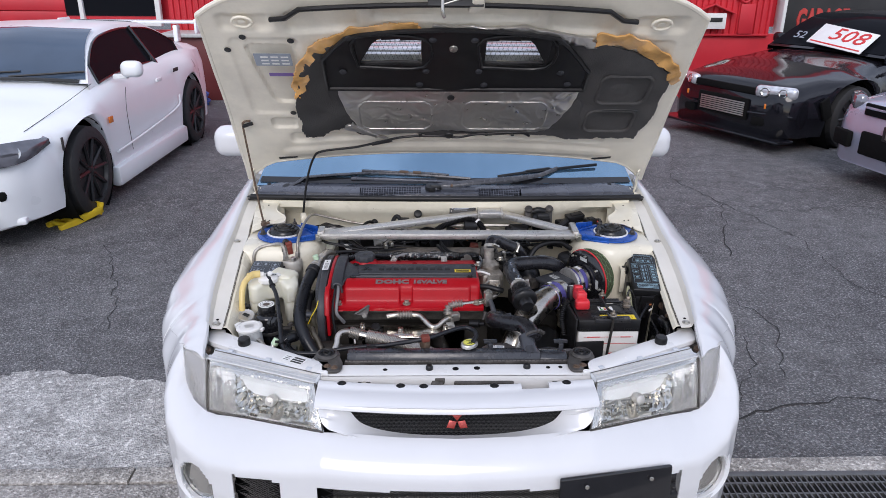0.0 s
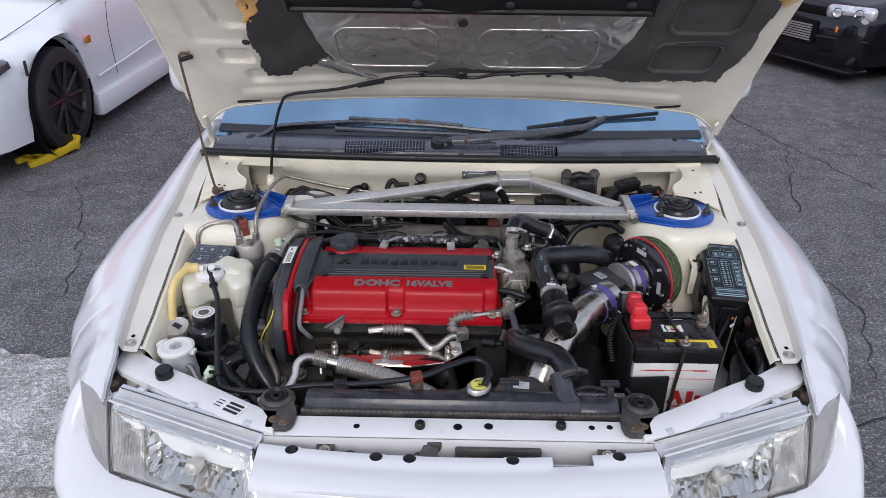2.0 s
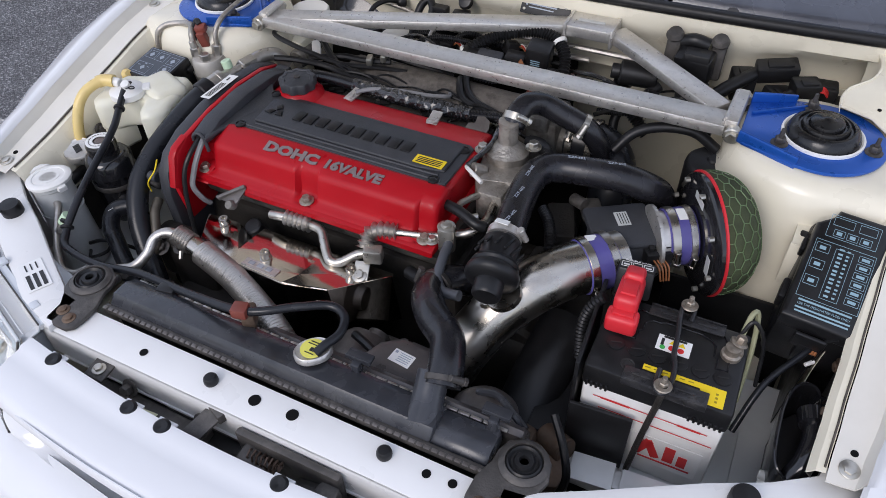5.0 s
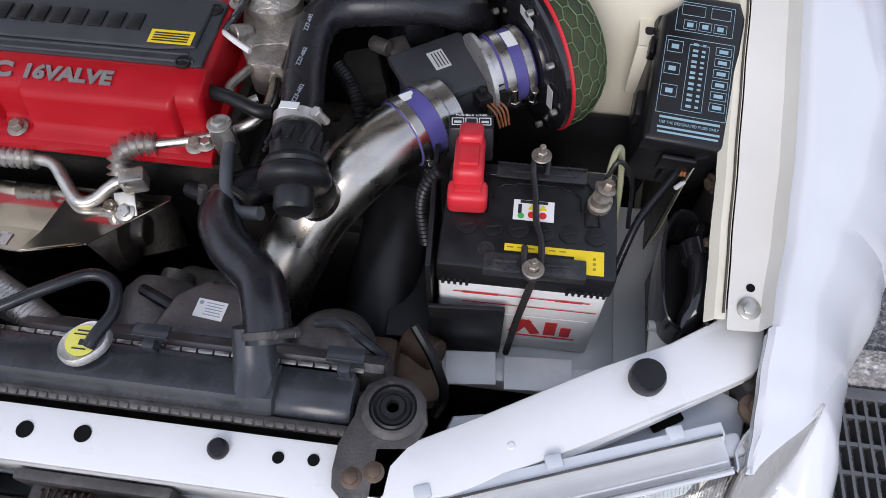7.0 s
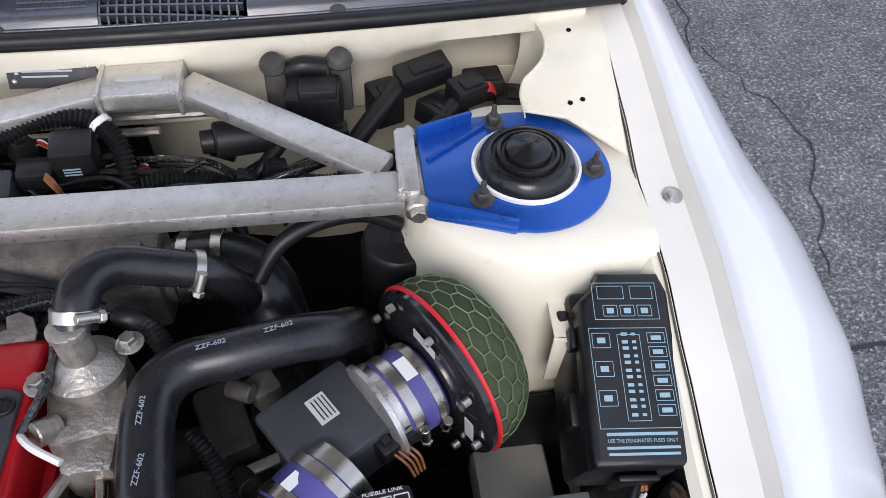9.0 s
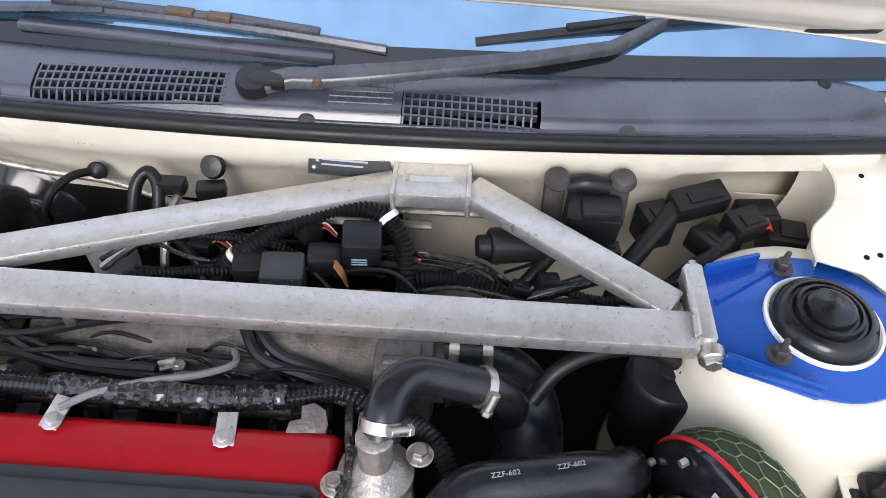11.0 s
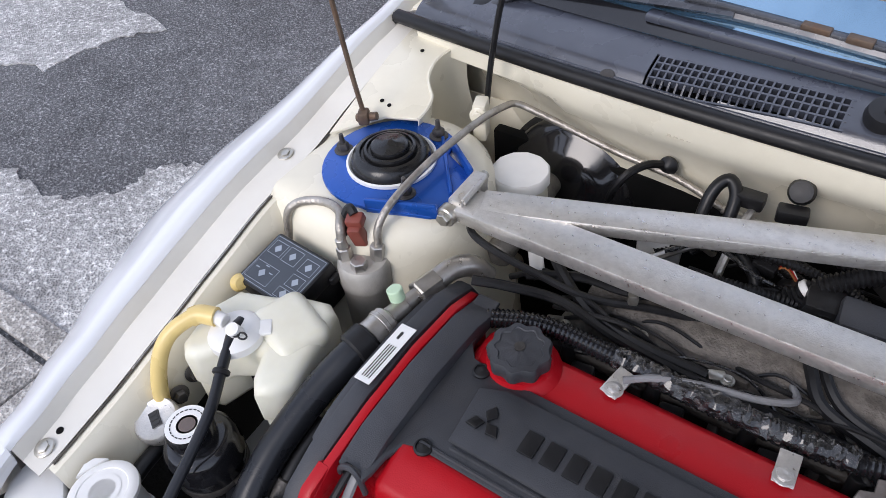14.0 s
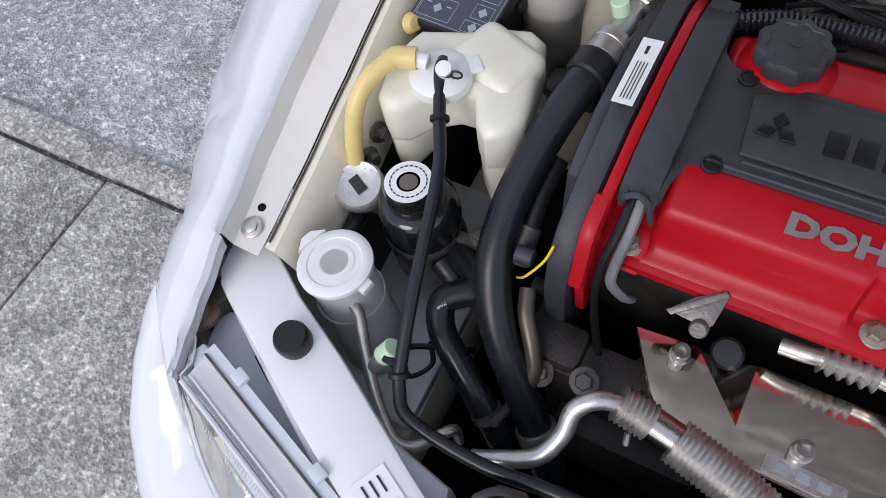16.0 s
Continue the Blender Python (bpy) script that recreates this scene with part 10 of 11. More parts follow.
rc2 = curve(rim2, 4)
part("body", sheet(lambda i, v: rc2[int(i)] + Vector((0.014 * v * v, 0.0, -0.13 * v)), list(range(len(rc2))), steps(0, 1, 8), 0.002), M_GLOSSBLK, cover2)
part("rim", tube(rim2, 0.0026, 8, 4), M_GLOSSBLK, cover2)
part("recess_floor", slab([(0.628, 2.290), (0.668, 2.290), (0.672, 2.405), (0.645, 2.405), (0.628, 2.385)], 0.600, 0.676, 0.006), M_BLACK, cover2)
part("bulge", join(tube([(0.672, 2.410, 0.690), (0.669, 2.396, 0.712), (0.665, 2.380, 0.722), (0.660, 2.364, 0.728)], 0.0165, 16, 5), tube([(0.655, 2.372, 0.727), (0.659, 2.352, 0.727)], 0.0185, 16, 3), tube([(0.661, 2.356, 0.726), (0.661, 2.325, 0.725), (0.657, 2.300, 0.719), (0.648, 2.282, 0.700)], 0.0140, 16, 5)), M_GLOSSBLK, cover2)
part("lead_tip", tube([(0.648, 2.462, 0.722), (0.638, 2.452, 0.722)], 0.0030, 8), M_LABEL, fuse, "pale wire tails")
part("cover_bolt", join(lathe([(0.0125, 0), (0.0125, 0.003), (0.010, 0.004), (0.010, 0.007), (0.0125, 0.008), (0.0125, 0.011), (0.006, 0.012)], (0.678, 2.364, 0.745), (-1, 0, 0.1), 20), rod((0.668, 2.364, 0.746), (0.660, 2.364, 0.7465), 0.0058, n=6)), M_RUST, cover2, "rusty grommet and bolt")
# black sheets added to keep the inner wing dark below the fuse box
wing_sheet = sheet(lambda y, v: (lerp_table(SEAM_X, y) - (0.026, 0.039, 0.046, 0.056)[int(v)], y, lerp_table(SEAM_Z, y) - (0.022, 0.032, 0.10, 0.28)[int(v)]), steps(2.46, 2.62, 8), [0, 1, 2, 3], 0.0015)
part("wing_sheet", wing_sheet, M_BLACK, cover2, "black sheet along the inner wing")
part("rear_sheet", box((0.535, 2.615, 0.53), (0.23, 0.008, 0.25), 0.003), M_BLACK, cover2)

# ---------------------------------------------------------------- bottles and boxes on the other side
ws = thing("washer_bottle", (-0.605, 2.285, 0.55), "frosted washer filler tube with a white flip cap", "washer bottle", off=(0.004, -0.008, 0.002))
part("tube", lathe([(0.040, -0.17), (0.037, -0.10), (0.034, -0.02), (0.033, 0.0), (0.035, 0.002), (0.035, 0.008)], (-0.603, 2.288, 0.742), (-0.06, 0.03, 1), 30), M_FROST, ws)
wc = part("cap", join(lathe([(0.036, 0), (0.0385, 0.002), (0.0385, 0.007), (0.034, 0.010), (0.028, 0.0095), (0.027, 0.0085), (0.001, 0.0085)], (-0.6035, 2.2885, 0.750), (-0.06, 0.03, 1), 32), slab([(-0.036, -0.018), (-0.046, -0.006), (-0.046, 0.006), (-0.036, 0.018)], 0, 0.007, 0.002, pose(-0.6035, 2.2885, 0.752, 0, 0, -18)), slab([(0.034, -0.008), (0.044, -0.008), (0.044, 0.006), (0.034, 0.008)], -0.006, 0.004, 0.002, pose(-0.6035, 2.2885, 0.752, 0, 0, -10))), M_CAPWHITE, ws, "white flip cap")
part("cap_print", join(*[lathe([(0.014 + 0.006 * k, 0), (0.0145 + 0.006 * k, 0.0006), (0.0138 + 0.006 * k, 0.0006)], (-0.604, 2.2885, 0.7585), (-0.06, 0.03, 1), 24) for k in range(2)]), M_CAPWHITE, wc)
part("level_line", lathe([(0.0372, 0), (0.0372, 0.004)], (-0.601, 2.287, 0.690), (-0.06, 0.03, 1), 28), M_FROST, ws)

ps = thing("steering_reservoir", (-0.585, 2.397, 0.60), "gloss black power-steering reservoir with a white-ringed cap", "reservoir", off=(0.018, -0.016, 0.017))
part("body", lathe([(0.032, -0.13), (0.040, -0.11), (0.042, -0.03), (0.044, -0.028), (0.044, -0.022), (0.042, -0.018), (0.042, 0.0), (0.036, 0.008), (0.030, 0.010)], (-0.584, 2.398, 0.728), (0, 0, 1), 36), M_GLOSSBLK, ps)
part("cap", lathe([(0.026, 0.0), (0.027, 0.004), (0.027, 0.022), (0.025, 0.027), (0.012, 0.027), (0.010, 0.024), (0.001, 0.024)], (-0.586, 2.396, 0.738), (0, 0, 1), 32), M_GLOSSBLK, ps)
part("cap_ring", lathe([(0.0245, 0), (0.0245, 0.0008), (0.012, 0.0008), (0.012, 0)], (-0.586, 2.396, 0.7648), (0, 0, 1), 32), M_LABEL, ps, "white printed ring")
part("cap_print", join(*[box((-0.586 + 0.0185 * math.cos(a), 2.396 + 0.0185 * math.sin(a), 0.7660), (0.0035, 0.0012, 0.0004), 0, (0, 0, math.degrees(a) + 90)) for a in steps(0, 6.0, 22)]), M_INK, ps, smooth=0)
part("cap_button", lathe([(0.0105, 0), (0.0095, 0.003), (0.001, 0.0035)], (-0.586, 2.396, 0.762), (0, 0, 1), 18), mat("brown_button", (0.13, 0.10, 0.09), 0.5), ps)
part("neck_stub", rod((-0.556, 2.378, 0.655), (-0.520, 2.362, 0.640), 0.014), M_BLACK, ps)
part("strap", join(lathe([(0.0425, 0), (0.0432, 0.001), (0.0432, 0.010), (0.0425, 0.011)], (-0.584, 2.398, 0.675), (0, 0, 1), 32), box((-0.53, 2.40, 0.68), (0.03, 0.012, 0.012), 0.002), bolt((-0.517, 2.405, 0.69), (0, 0, 1), 0.008)), M_BRKT, ps)
smc = thing("coilover_cap", (-0.655, 2.39, 0.66), "round polished metal cap with dark raised marks", "cap", off=(0.024, -0.017, 0.020))
part("cap", lathe([(0.010, -0.07), (0.010, -0.02), (0.026, -0.016), (0.0275, -0.010), (0.0275, 0.0), (0.025, 0.003), (0.023, 0.0015), (0.001, 0.002)], (-0.655, 2.390, 0.728), (0.05, -0.25, 1), 32), M_ALU, smc)
part("marks", moved(join(box((0, 0, 0.0025), (0.020, 0.012, 0.0012), 0.0), *[box((-0.006 + 0.006 * i, 0, 0.0034), (0.0035, 0.008, 0.0008), 0) for i in range(3)]), facing((-0.655, 2.390, 0.728), (0.05, -0.25, 1), (0.5, 1, 0))), M_INK, smc)

bot = thing("coolant_bottle", (-0.595, 2.505, 0.68), "milky plastic coolant bottle with a white cap", "bottle", off=(0.02, -0.018, 0.015))
bo = [(-0.655, 2.462), (-0.640, 2.450), (-0.622, 2.456), (-0.606, 2.480), (-0.582, 2.496), (-0.562, 2.497), (-0.548, 2.470), (-0.532, 2.455), (-0.516, 2.464), (-0.505, 2.486), (-0.507, 2.510), (-0.516, 2.550), (-0.526, 2.588), (-0.545, 2.598), (-0.576, 2.590), (-0.61, 2.572), (-0.655, 2.556), (-0.668, 2.515)]
part("body", join(slab(bo, 0.735, 0.803, 0.014, seg=4), slab([(-0.549, 2.474), (-0.532, 2.458), (-0.516, 2.467), (-0.507, 2.488), (-0.512, 2.52), (-0.549, 2.52)], 0.672, 0.765, 0.010, seg=3), slab([(-0.655, 2.465), (-0.640, 2.453), (-0.622, 2.459), (-0.610, 2.50), (-0.655, 2.52)], 0.690, 0.765, 0.010, seg=3), box((-0.560, 2.545, 0.795), (0.085, 0.07, 0.036), 0.017, (0, 6, -18), 4)), M_MILKY, bot, "milky plastic bottle", smooth=70)
bc = part("cap", lathe([(0.030, 0), (0.032, 0.002), (0.032, 0.012), (0.028, 0.016), (0.016, 0.018), (0.001, 0.019)], (-0.600, 2.500, 0.800), (0, 0, 1), 32, 0), M_CAPWHITE, bot, "white cap with two spouts")
part("cap_ear", join(box((-0.577, 2.520, 0.812), (0.024, 0.022, 0.006), 0.003, (0, 0, 40)), rod((-0.612, 2.500, 0.822), (-0.640, 2.496, 0.826), 0.0085, n=14)), M_CAPWHITE, bc)
part("wire_clip", join(tube([(-0.588 + 0.006 * math.cos(a), 2.492 + 0.004 * math.sin(a), 0.8245) for a in steps(0, 6.28, 12)], 0.0012, 5, sharp=True), tube([(-0.578 + 0.006 * math.cos(a), 2.494 + 0.004 * math.sin(a), 0.8245) for a in steps(0, 6.28, 12)], 0.0012, 5, sharp=True)), M_INK, bc)
part("spout", lathe([(0.008, 0), (0.008, 0.016), (0.001, 0.017)], (-0.592, 2.498, 0.816), (0.1, -0.4, 1), 14), M_CAPWHITE, bc)
yh = thing("breather_tube", (-0.66, 2.45, 0.72), "yellowed soft tube from the bottle cap", "hose", off=(0.02, -0.018, 0.015))
part("tube", tube([(-0.628, 2.497, 0.825), (-0.645, 2.488, 0.826), (-0.662, 2.462, 0.815), (-0.668, 2.440, 0.795), (-0.668, 2.422, 0.762), (-0.667, 2.412, 0.725), (-0.665, 2.405, 0.68)], 0.0095, 14, 6), M_YELLOWHOSE, yh)
part("sleeve", tube([(-0.624, 2.498, 0.825), (-0.642, 2.491, 0.826), (-0.650, 2.483, 0.824)], 0.0115, 14), M_YELLOWHOSE, yh, "amber end sleeve")
rel = thing("relay_box", (-0.64, 2.615, 0.72), "black relay box with a grey printed lid", "relay box")
rm_ = pose(-0.6105, 2.595, 0.784, 10.5, 0, -4) @ Matrix.Diagonal((1, 1.12, 1, 1))
part("base", moved(box((0, 0, -0.012), (0.094, 0.070, 0.055), 0.004), rm_), M_BLACK, rel)
part("lid", moved(box((0, 0, 0.018), (0.100, 0.075, 0.028), 0.005), rm_), M_BLACK, rel)
rp = [frame_marks(0, 0, 0.088, 0.064, 0.0323)]
for x, y, w, h in ((-0.030, 0.018, 0.022, 0.018), (-0.003, 0.018, 0.024, 0.020), (0.028, 0.016, 0.022, 0.018), (0.028, -0.006, 0.022, 0.016), (0.026, -0.024, 0.024, 0.012), (-0.022, -0.016, 0.040, 0.024)):
    rp += [frame_marks(x, y, w, h, 0.0323), box((x, y, 0.0323), (0.008, 0.008, 0.0004), 0, (0, 0, 45))]
rp += [box((-0.034 + 0.012 * i, -0.012 + 0.006 * (i % 2), 0.0323), (0.006, 0.0012, 0.0004), 0) for i in range(3)]
part("diagram", moved(join(*rp), rm_), M_GREYINK, rel, "grey-blue relay diagram", smooth=0)
part("lid_panel", moved(box((0, 0, 0.0318), (0.092, 0.067, 0.0005), 0), rm_), mat("slate_panel", (0.05, 0.06, 0.075), 0.4), rel)
parts("side_tab", [moved(box((0.05, 0.028, 0.01), (0.012, 0.014, 0.012), 0.003), rm_), moved(box((0.048, -0.02, -0.02), (0.01, 0.02, 0.02), 0.003), rm_)], M_BLACK, rel)
dry = thing("receiver_drier", (-0.545, 2.665, 0.62), "dull aluminium receiver drier with pipes and a red switch", "receiver drier", off=(0.012, -0.012, 0.006))
part("can", lathe([(0.030, -0.17), (0.033, -0.165), (0.033, -0.02), (0.0345, -0.018), (0.0345, -0.012), (0.034, 0.012), (0.030, 0.018), (0.001, 0.020)], (-0.546, 2.666, 0.795), (0, 0, 1), 34), M_CAN, dry)
part("fitting", join(rod((-0.565, 2.655, 0.812), (-0.565, 2.655, 0.832), 0.0095, n=6), rod((-0.538, 2.650, 0.812), (-0.538, 2.650, 0.826), 0.0105, n=6), rod((-0.530, 2.675, 0.81), (-0.528, 2.677, 0.835), 0.0095, n=6), rod((-0.565, 2.655, 0.83), (-0.567, 2.655, 0.845), 0.007)), M_ALUPIPE, dry)
part("switch", join(box((-0.552, 2.672, 0.845), (0.018, 0.016, 0.032), 0.003, (12, -8, 20)), box((-0.556, 2.676, 0.864), (0.022, 0.018, 0.014), 0.003, (12, -8, 20))), M_BROWNPLASTIC, dry, "red-brown switch plug")
part("switch_lead", tube([(-0.558, 2.678, 0.87), (-0.568, 2.682, 0.874), (-0.574, 2.675, 0.86), (-0.572, 2.665, 0.84)], 0.006, 8), M_BLACK, dry)
part("pipe", tube([(-0.566, 2.655, 0.838), (-0.570, 2.662, 0.858), (-0.586, 2.680, 0.862), (-0.620, 2.690, 0.855), (-0.655, 2.680, 0.848), (-0.672, 2.668, 0.83), (-0.676, 2.66, 0.78)], 0.006, 10, 5), M_CASTALLOY, dry)
part("long_pipe", tube([(-0.527, 2.677, 0.83), (-0.527, 2.685, 0.862), (-0.524, 2.72, 0.882), (-0.523, 2.80, 0.888), (-0.521, 2.90, 0.882), (-0.517, 2.962, 0.871), (-0.508, 2.980, 0.866), (-0.485, 2.986, 0.858), (-0.44, 2.990, 0.846), (-0.36, 2.992, 0.828), (-0.27, 2.992, 0.815), (-0.20, 2.98, 0.80)], 0.0050, 12, 6), M_CASTALLOY, dry, "long bent aluminium pipe")
part("foot_bracket", join(box((-0.50, 2.62, 0.70), (0.06, 0.03, 0.03), 0.004), bolt((-0.495, 2.60, 0.715), (0, -0.4, 1), 0.009), bolt((-0.52, 2.605, 0.712), (0, -0.4, 1), 0.008)), M_BRKT, dry)
solo("grommet", lathe([(0.010, 0), (0.012, 0.003), (0.008, 0.012), (0.001, 0.013)], (-0.660, 2.552, 0.800), (1, -0.2, 0.5), 14), M_YELLOWHOSE, "amber rubber grommet in the inner wing", "grommet")
for q in ((-0.646, 2.415, 0.735), (-0.649, 2.445, 0.742), (-0.643, 2.385, 0.712)):
    solo("wing_bolt", bolt(q, (1, -0.2, 0.3), 0.008, 0.012), M_BRKT, "dark bolt head on the inner wing", "bolt", group="inner wing bolts")
solo("wing_loom", tube([(-0.632, 2.30, 0.690), (-0.634, 2.34, 0.700), (-0.636, 2.38, 0.700), (-0.640, 2.42, 0.68), (-0.64, 2.45, 0.62)], 0.010, 10), M_BLACK, "black wiring loom along the inner wing", "wiring")

# ---------------------------------------------------------------- strut brace
brace = thing("strut_brace", (0, 2.80, 0.86), "bare aluminium triangulated strut brace with blue end plates", "strut brace")
def beam(p, q, w, h):
    p, q = Vector(p), Vector(q)
    d = q - p
    a = math.degrees(math.atan2(d.y, d.x))
    b = -math.degrees(math.atan2(d.z, math.hypot(d.x, d.y)))
    return box((p + q) / 2, (d.length, w, h), 0.003, (0, b, a))
part("front_bar", beam((-0.445, 2.753, 0.870), (0.440, 2.753, 0.870), 0.048, 0.020), M_ALU, brace, "bare aluminium box bar")
part("diagonal_bar", beam((-0.425, 2.7615, 0.871), (0.116, 2.9365, 0.884), 0.040, 0.018), M_ALU, brace)
part("diagonal_bar", beam((0.424, 2.786, 0.871), (0.203, 2.9375, 0.884), 0.040, 0.018), M_ALU, brace)
part("centre_plate", join(box((0.158, 2.934, 0.889), (0.090, 0.054, 0.024), 0.004, (4, 0, 1)), box((0.115, 2.932, 0.886), (0.006, 0.060, 0.036), 0.002), box((0.202, 2.933, 0.886), (0.006, 0.060, 0.036), 0.002)), M_ALU, brace, "welded centre plate")
part("plate_mark", box((0.158, 2.932, 0.9016), (0.050, 0.008, 0.0006), 0, (4, 0, 1)), M_FROST, brace)
for s in (1, -1):
    F = (lambda g: g) if s > 0 else mirrored
    back = 2.838 if s > 0 else 2.800
    part("end_block", F(join(beam((0.447, 2.737, 0.872), (0.449, back, 0.872), 0.020, 0.030), tube([(0.438, 2.742, 0.884), (0.439, 2.77, 0.885), (0.440, back - 0.006, 0.884)], 0.004, 8))), M_ALU, brace, "welded end block")
    parts("pivot_bolt", [F(join(rod((0.453, 2.722, 0.868), (0.453, 2.738, 0.868), 0.0135, n=18), rod((0.453, 2.716, 0.868), (0.453, 2.723, 0.868), 0.009, n=6))), F(join(rod((0.455, back, 0.868), (0.455, back + 0.010, 0.868), 0.010, n=14), rod((0.455, back + 0.010, 0.868), (0.455, back + 0.018, 0.868), 0.006, n=10)))], M_ZINC, brace, "zinc pivot bolt")
    disc = [(0.463, 2.722), (0.470, 2.716), (0.545, 2.690)] + [(0.579 + 0.093 * math.cos(a), 2.781 + 0.094 * math.sin(a)) for a in steps(radians(-104), radians(100 if s > 0 else 122), 26)] + [(0.520, back + 0.030), (0.474, back + 0.008), (0.463, back + 0.002)]
    plate = part("end_plate", F(slab(disc, 0.862, 0.868, 0.002)), M_BLUE, brace, "blue anodised strut plate")
    parts("plate_wall", [F(beam((0.462, 2.7225, 0.874), (0.552, 2.6925, 0.869), 0.006, 0.022)), F(beam((0.463, back, 0.874), (0.530, back + 0.028 + (0.022 if s < 0 else 0), 0.869), 0.006, 0.022))], M_BLUE, plate)
    part("plate_fold", F(beam((0.470, back - 0.038, 0.870), (0.548, 2.856, 0.869), 0.005, 0.006)), M_BLUE, plate)
    cx, cy = s * 0.578, 2.781
    part("strut_ring", lathe([(0.0585, 0), (0.0605, 0.002), (0.0605, 0.006), (0.0575, 0.007), (0.054, 0.003)], (cx, cy, 0.867), (0, 0, 1), 44), M_LABEL, brace, "pale rim of the strut opening")
    mount = lathe([(0.0555, 0), (0.0550, 0.006), (0.0525, 0.012), (0.0500, 0.018), (0.0440, 0.022), (0.0405, 0.0225), (0.0388, 0.019), (0.0360, 0.019), (0.0340, 0.0255), (0.0306, 0.0265), (0.0288, 0.023), (0.0262, 0.023), (0.0245, 0.0295), (0.0195, 0.0320), (0.0086, 0.0330), (0.0052, 0.0355), (0.0010, 0.036)], (cx, cy, 0.866), (0, 0, 1), 44)
    part("strut_mount", mount, M_GLOSSRUB, brace, "black ringed rubber strut mount")
    for a in (radians(-13), radians(-139), radians(108)):
        q = (cx + s * 0.075 * math.cos(a), cy + 0.004 + 0.075 * math.sin(a), 0.868)
        part("stud_nut", join(bolt(q, (0, 0, 1), 0.0085, 0.011), rod(q, (q[0], q[1], q[2] + 0.026), 0.0045, 0.0030, n=10)), M_BRKT, brace, "weathered stud and nut")

# ---------------------------------------------------------------- brake parts and scuttle hardware
brk = thing("brake_servo", (-0.43, 3.0, 0.70), "gloss black brake servo with a white fluid reservoir", "brake servo", off=(0, 0.002, 0.012))
part("servo", lathe([(0.118, -0.060), (0.122, -0.022), (0.122, -0.010), (0.113, -0.004), (0.111, 0.006), (0.104, 0.012), (0.096, 0.020), (0.088, 0.021), (0.070, 0.032), (0.042, 0.040), (0.001, 0.042)], (-0.428, 3.008, 0.704), (0.02, -1, 0.28), 52), M_GLOSSBLK, brk, "gloss black servo drum")
part("master_cylinder", rod((-0.43, 2.94, 0.765), (-0.42, 2.78, 0.755), 0.020, n=18), M_CAST, brk)
res = part("fluid_reservoir", join(lathe([(0.034, -0.09), (0.037, -0.06), (0.038, -0.03), (0.036, 0)], (-0.443, 2.882, 0.803), (0, 0, 1), 30), box((-0.440, 2.84, 0.765), (0.055, 0.09, 0.05), 0.012)), M_MILKY, brk, "yellowed brake fluid reservoir")
part("reservoir_cap", lathe([(0.038, 0), (0.0405, 0.002), (0.0405, 0.016), (0.038, 0.019), (0.001, 0.0195)], (-0.443, 2.882, 0.803), (0, 0, 1), 36, 12, 0.0006), M_CAPWHITE, res, "off-white ribbed cap")
part("servo_hose", tube([(-0.335, 2.935, 0.775), (-0.325, 2.925, 0.805), (-0.312, 2.935, 0.828), (-0.296, 2.960, 0.832), (-0.279, 2.982, 0.823)], 0.0055, 8), M_RUBBER, brk)
part("hose_grommet", lathe([(0.013, 0), (0.013, 0.004), (0.006, 0.010), (0.001, 0.012)], (-0.276, 2.984, 0.822), (0, -1, 0.2), 16), M_RUBBER, brk)
part("white_clip", join(box((-0.352, 2.765, 0.800), (0.018, 0.062, 0.010), 0.004, (8, 0, 35))), M_CAPWHITE, brk, "white plastic hose clip")
part("cable_sweep", tube([(-0.445, 2.77, 0.83), (-0.425, 2.735, 0.835), (-0.385, 2.725, 0.83), (-0.33, 2.730, 0.815), (-0.27, 2.735, 0.805), (-0.20, 2.76, 0.80), (-0.15, 2.775, 0.795)], 0.0048, 8, 5), M_RUBBER, brk, "black cable sweeping over the engine")
part("small_reservoir", join(lathe([(0.028, -0.05), (0.030, 0), (0.031, 0.002), (0.031, 0.014), (0.028, 0.016), (0.001, 0.0165)], (-0.245, 2.90, 0.78), (0, 0, 1), 26)), M_CAPWHITE, brk, "small white clutch reservoir")
part("wall_bracket", join(box((-0.535, 2.93, 0.845), (0.02, 0.03, 0.06), 0.004, (0, 0, 20)), bolt((-0.53, 2.915, 0.86), (0.3, -1, 0.2), 0.008)), M_CREAM, brk)
idp = thing("identity_plate", (0.05, 2.975, 0.87), "small black identity plate riveted to the scuttle", "plate", off=(0.008, -0.013, 0.006))
im = facing((0.050, 2.9715, 0.8905), (0, -0.88, 0.47), (0, 0.47, 0.88)) @ pose(0, 0, 0, 0, 0, -1.5)
part("plate", moved(box((0, 0, -0.001), (0.098, 0.034, 0.006), 0.0005), im), M_INK, idp)
part("print", bars([(-0.01, 0.007, 0.05, 0.002), (-0.005, 0.002, 0.055, 0.0022), (-0.008, -0.004, 0.05, 0.002), (-0.036, 0.009, 0.008, 0.004), (-0.038, 0.0, 0.004, 0.003)], im @ pose(0, 0, 0.002)), M_GREYINK, idp)
part("rivet", moved(join(lathe([(0.003, 0), (0.002, 0.001), (0.001, 0.0012)], (0.040, 0.007, 0.002), (0, 0, 1), 10), lathe([(0.003, 0), (0.002, 0.001), (0.001, 0.0012)], (-0.042, -0.009, 0.002), (0, 0, 1), 10)), im), M_ZINC, idp)
part("stamped_number", bars([(-0.05 + 0.0085 * i, 0, 0.005, 0.008) for i in range(10) if i != 4], facing((-0.235, 2.9815, 0.890), (0, -0.97, 0.2), (0, 0, 1))), mat("stamped_shadow", (0.52, 0.46, 0.35), 0.5), idp)

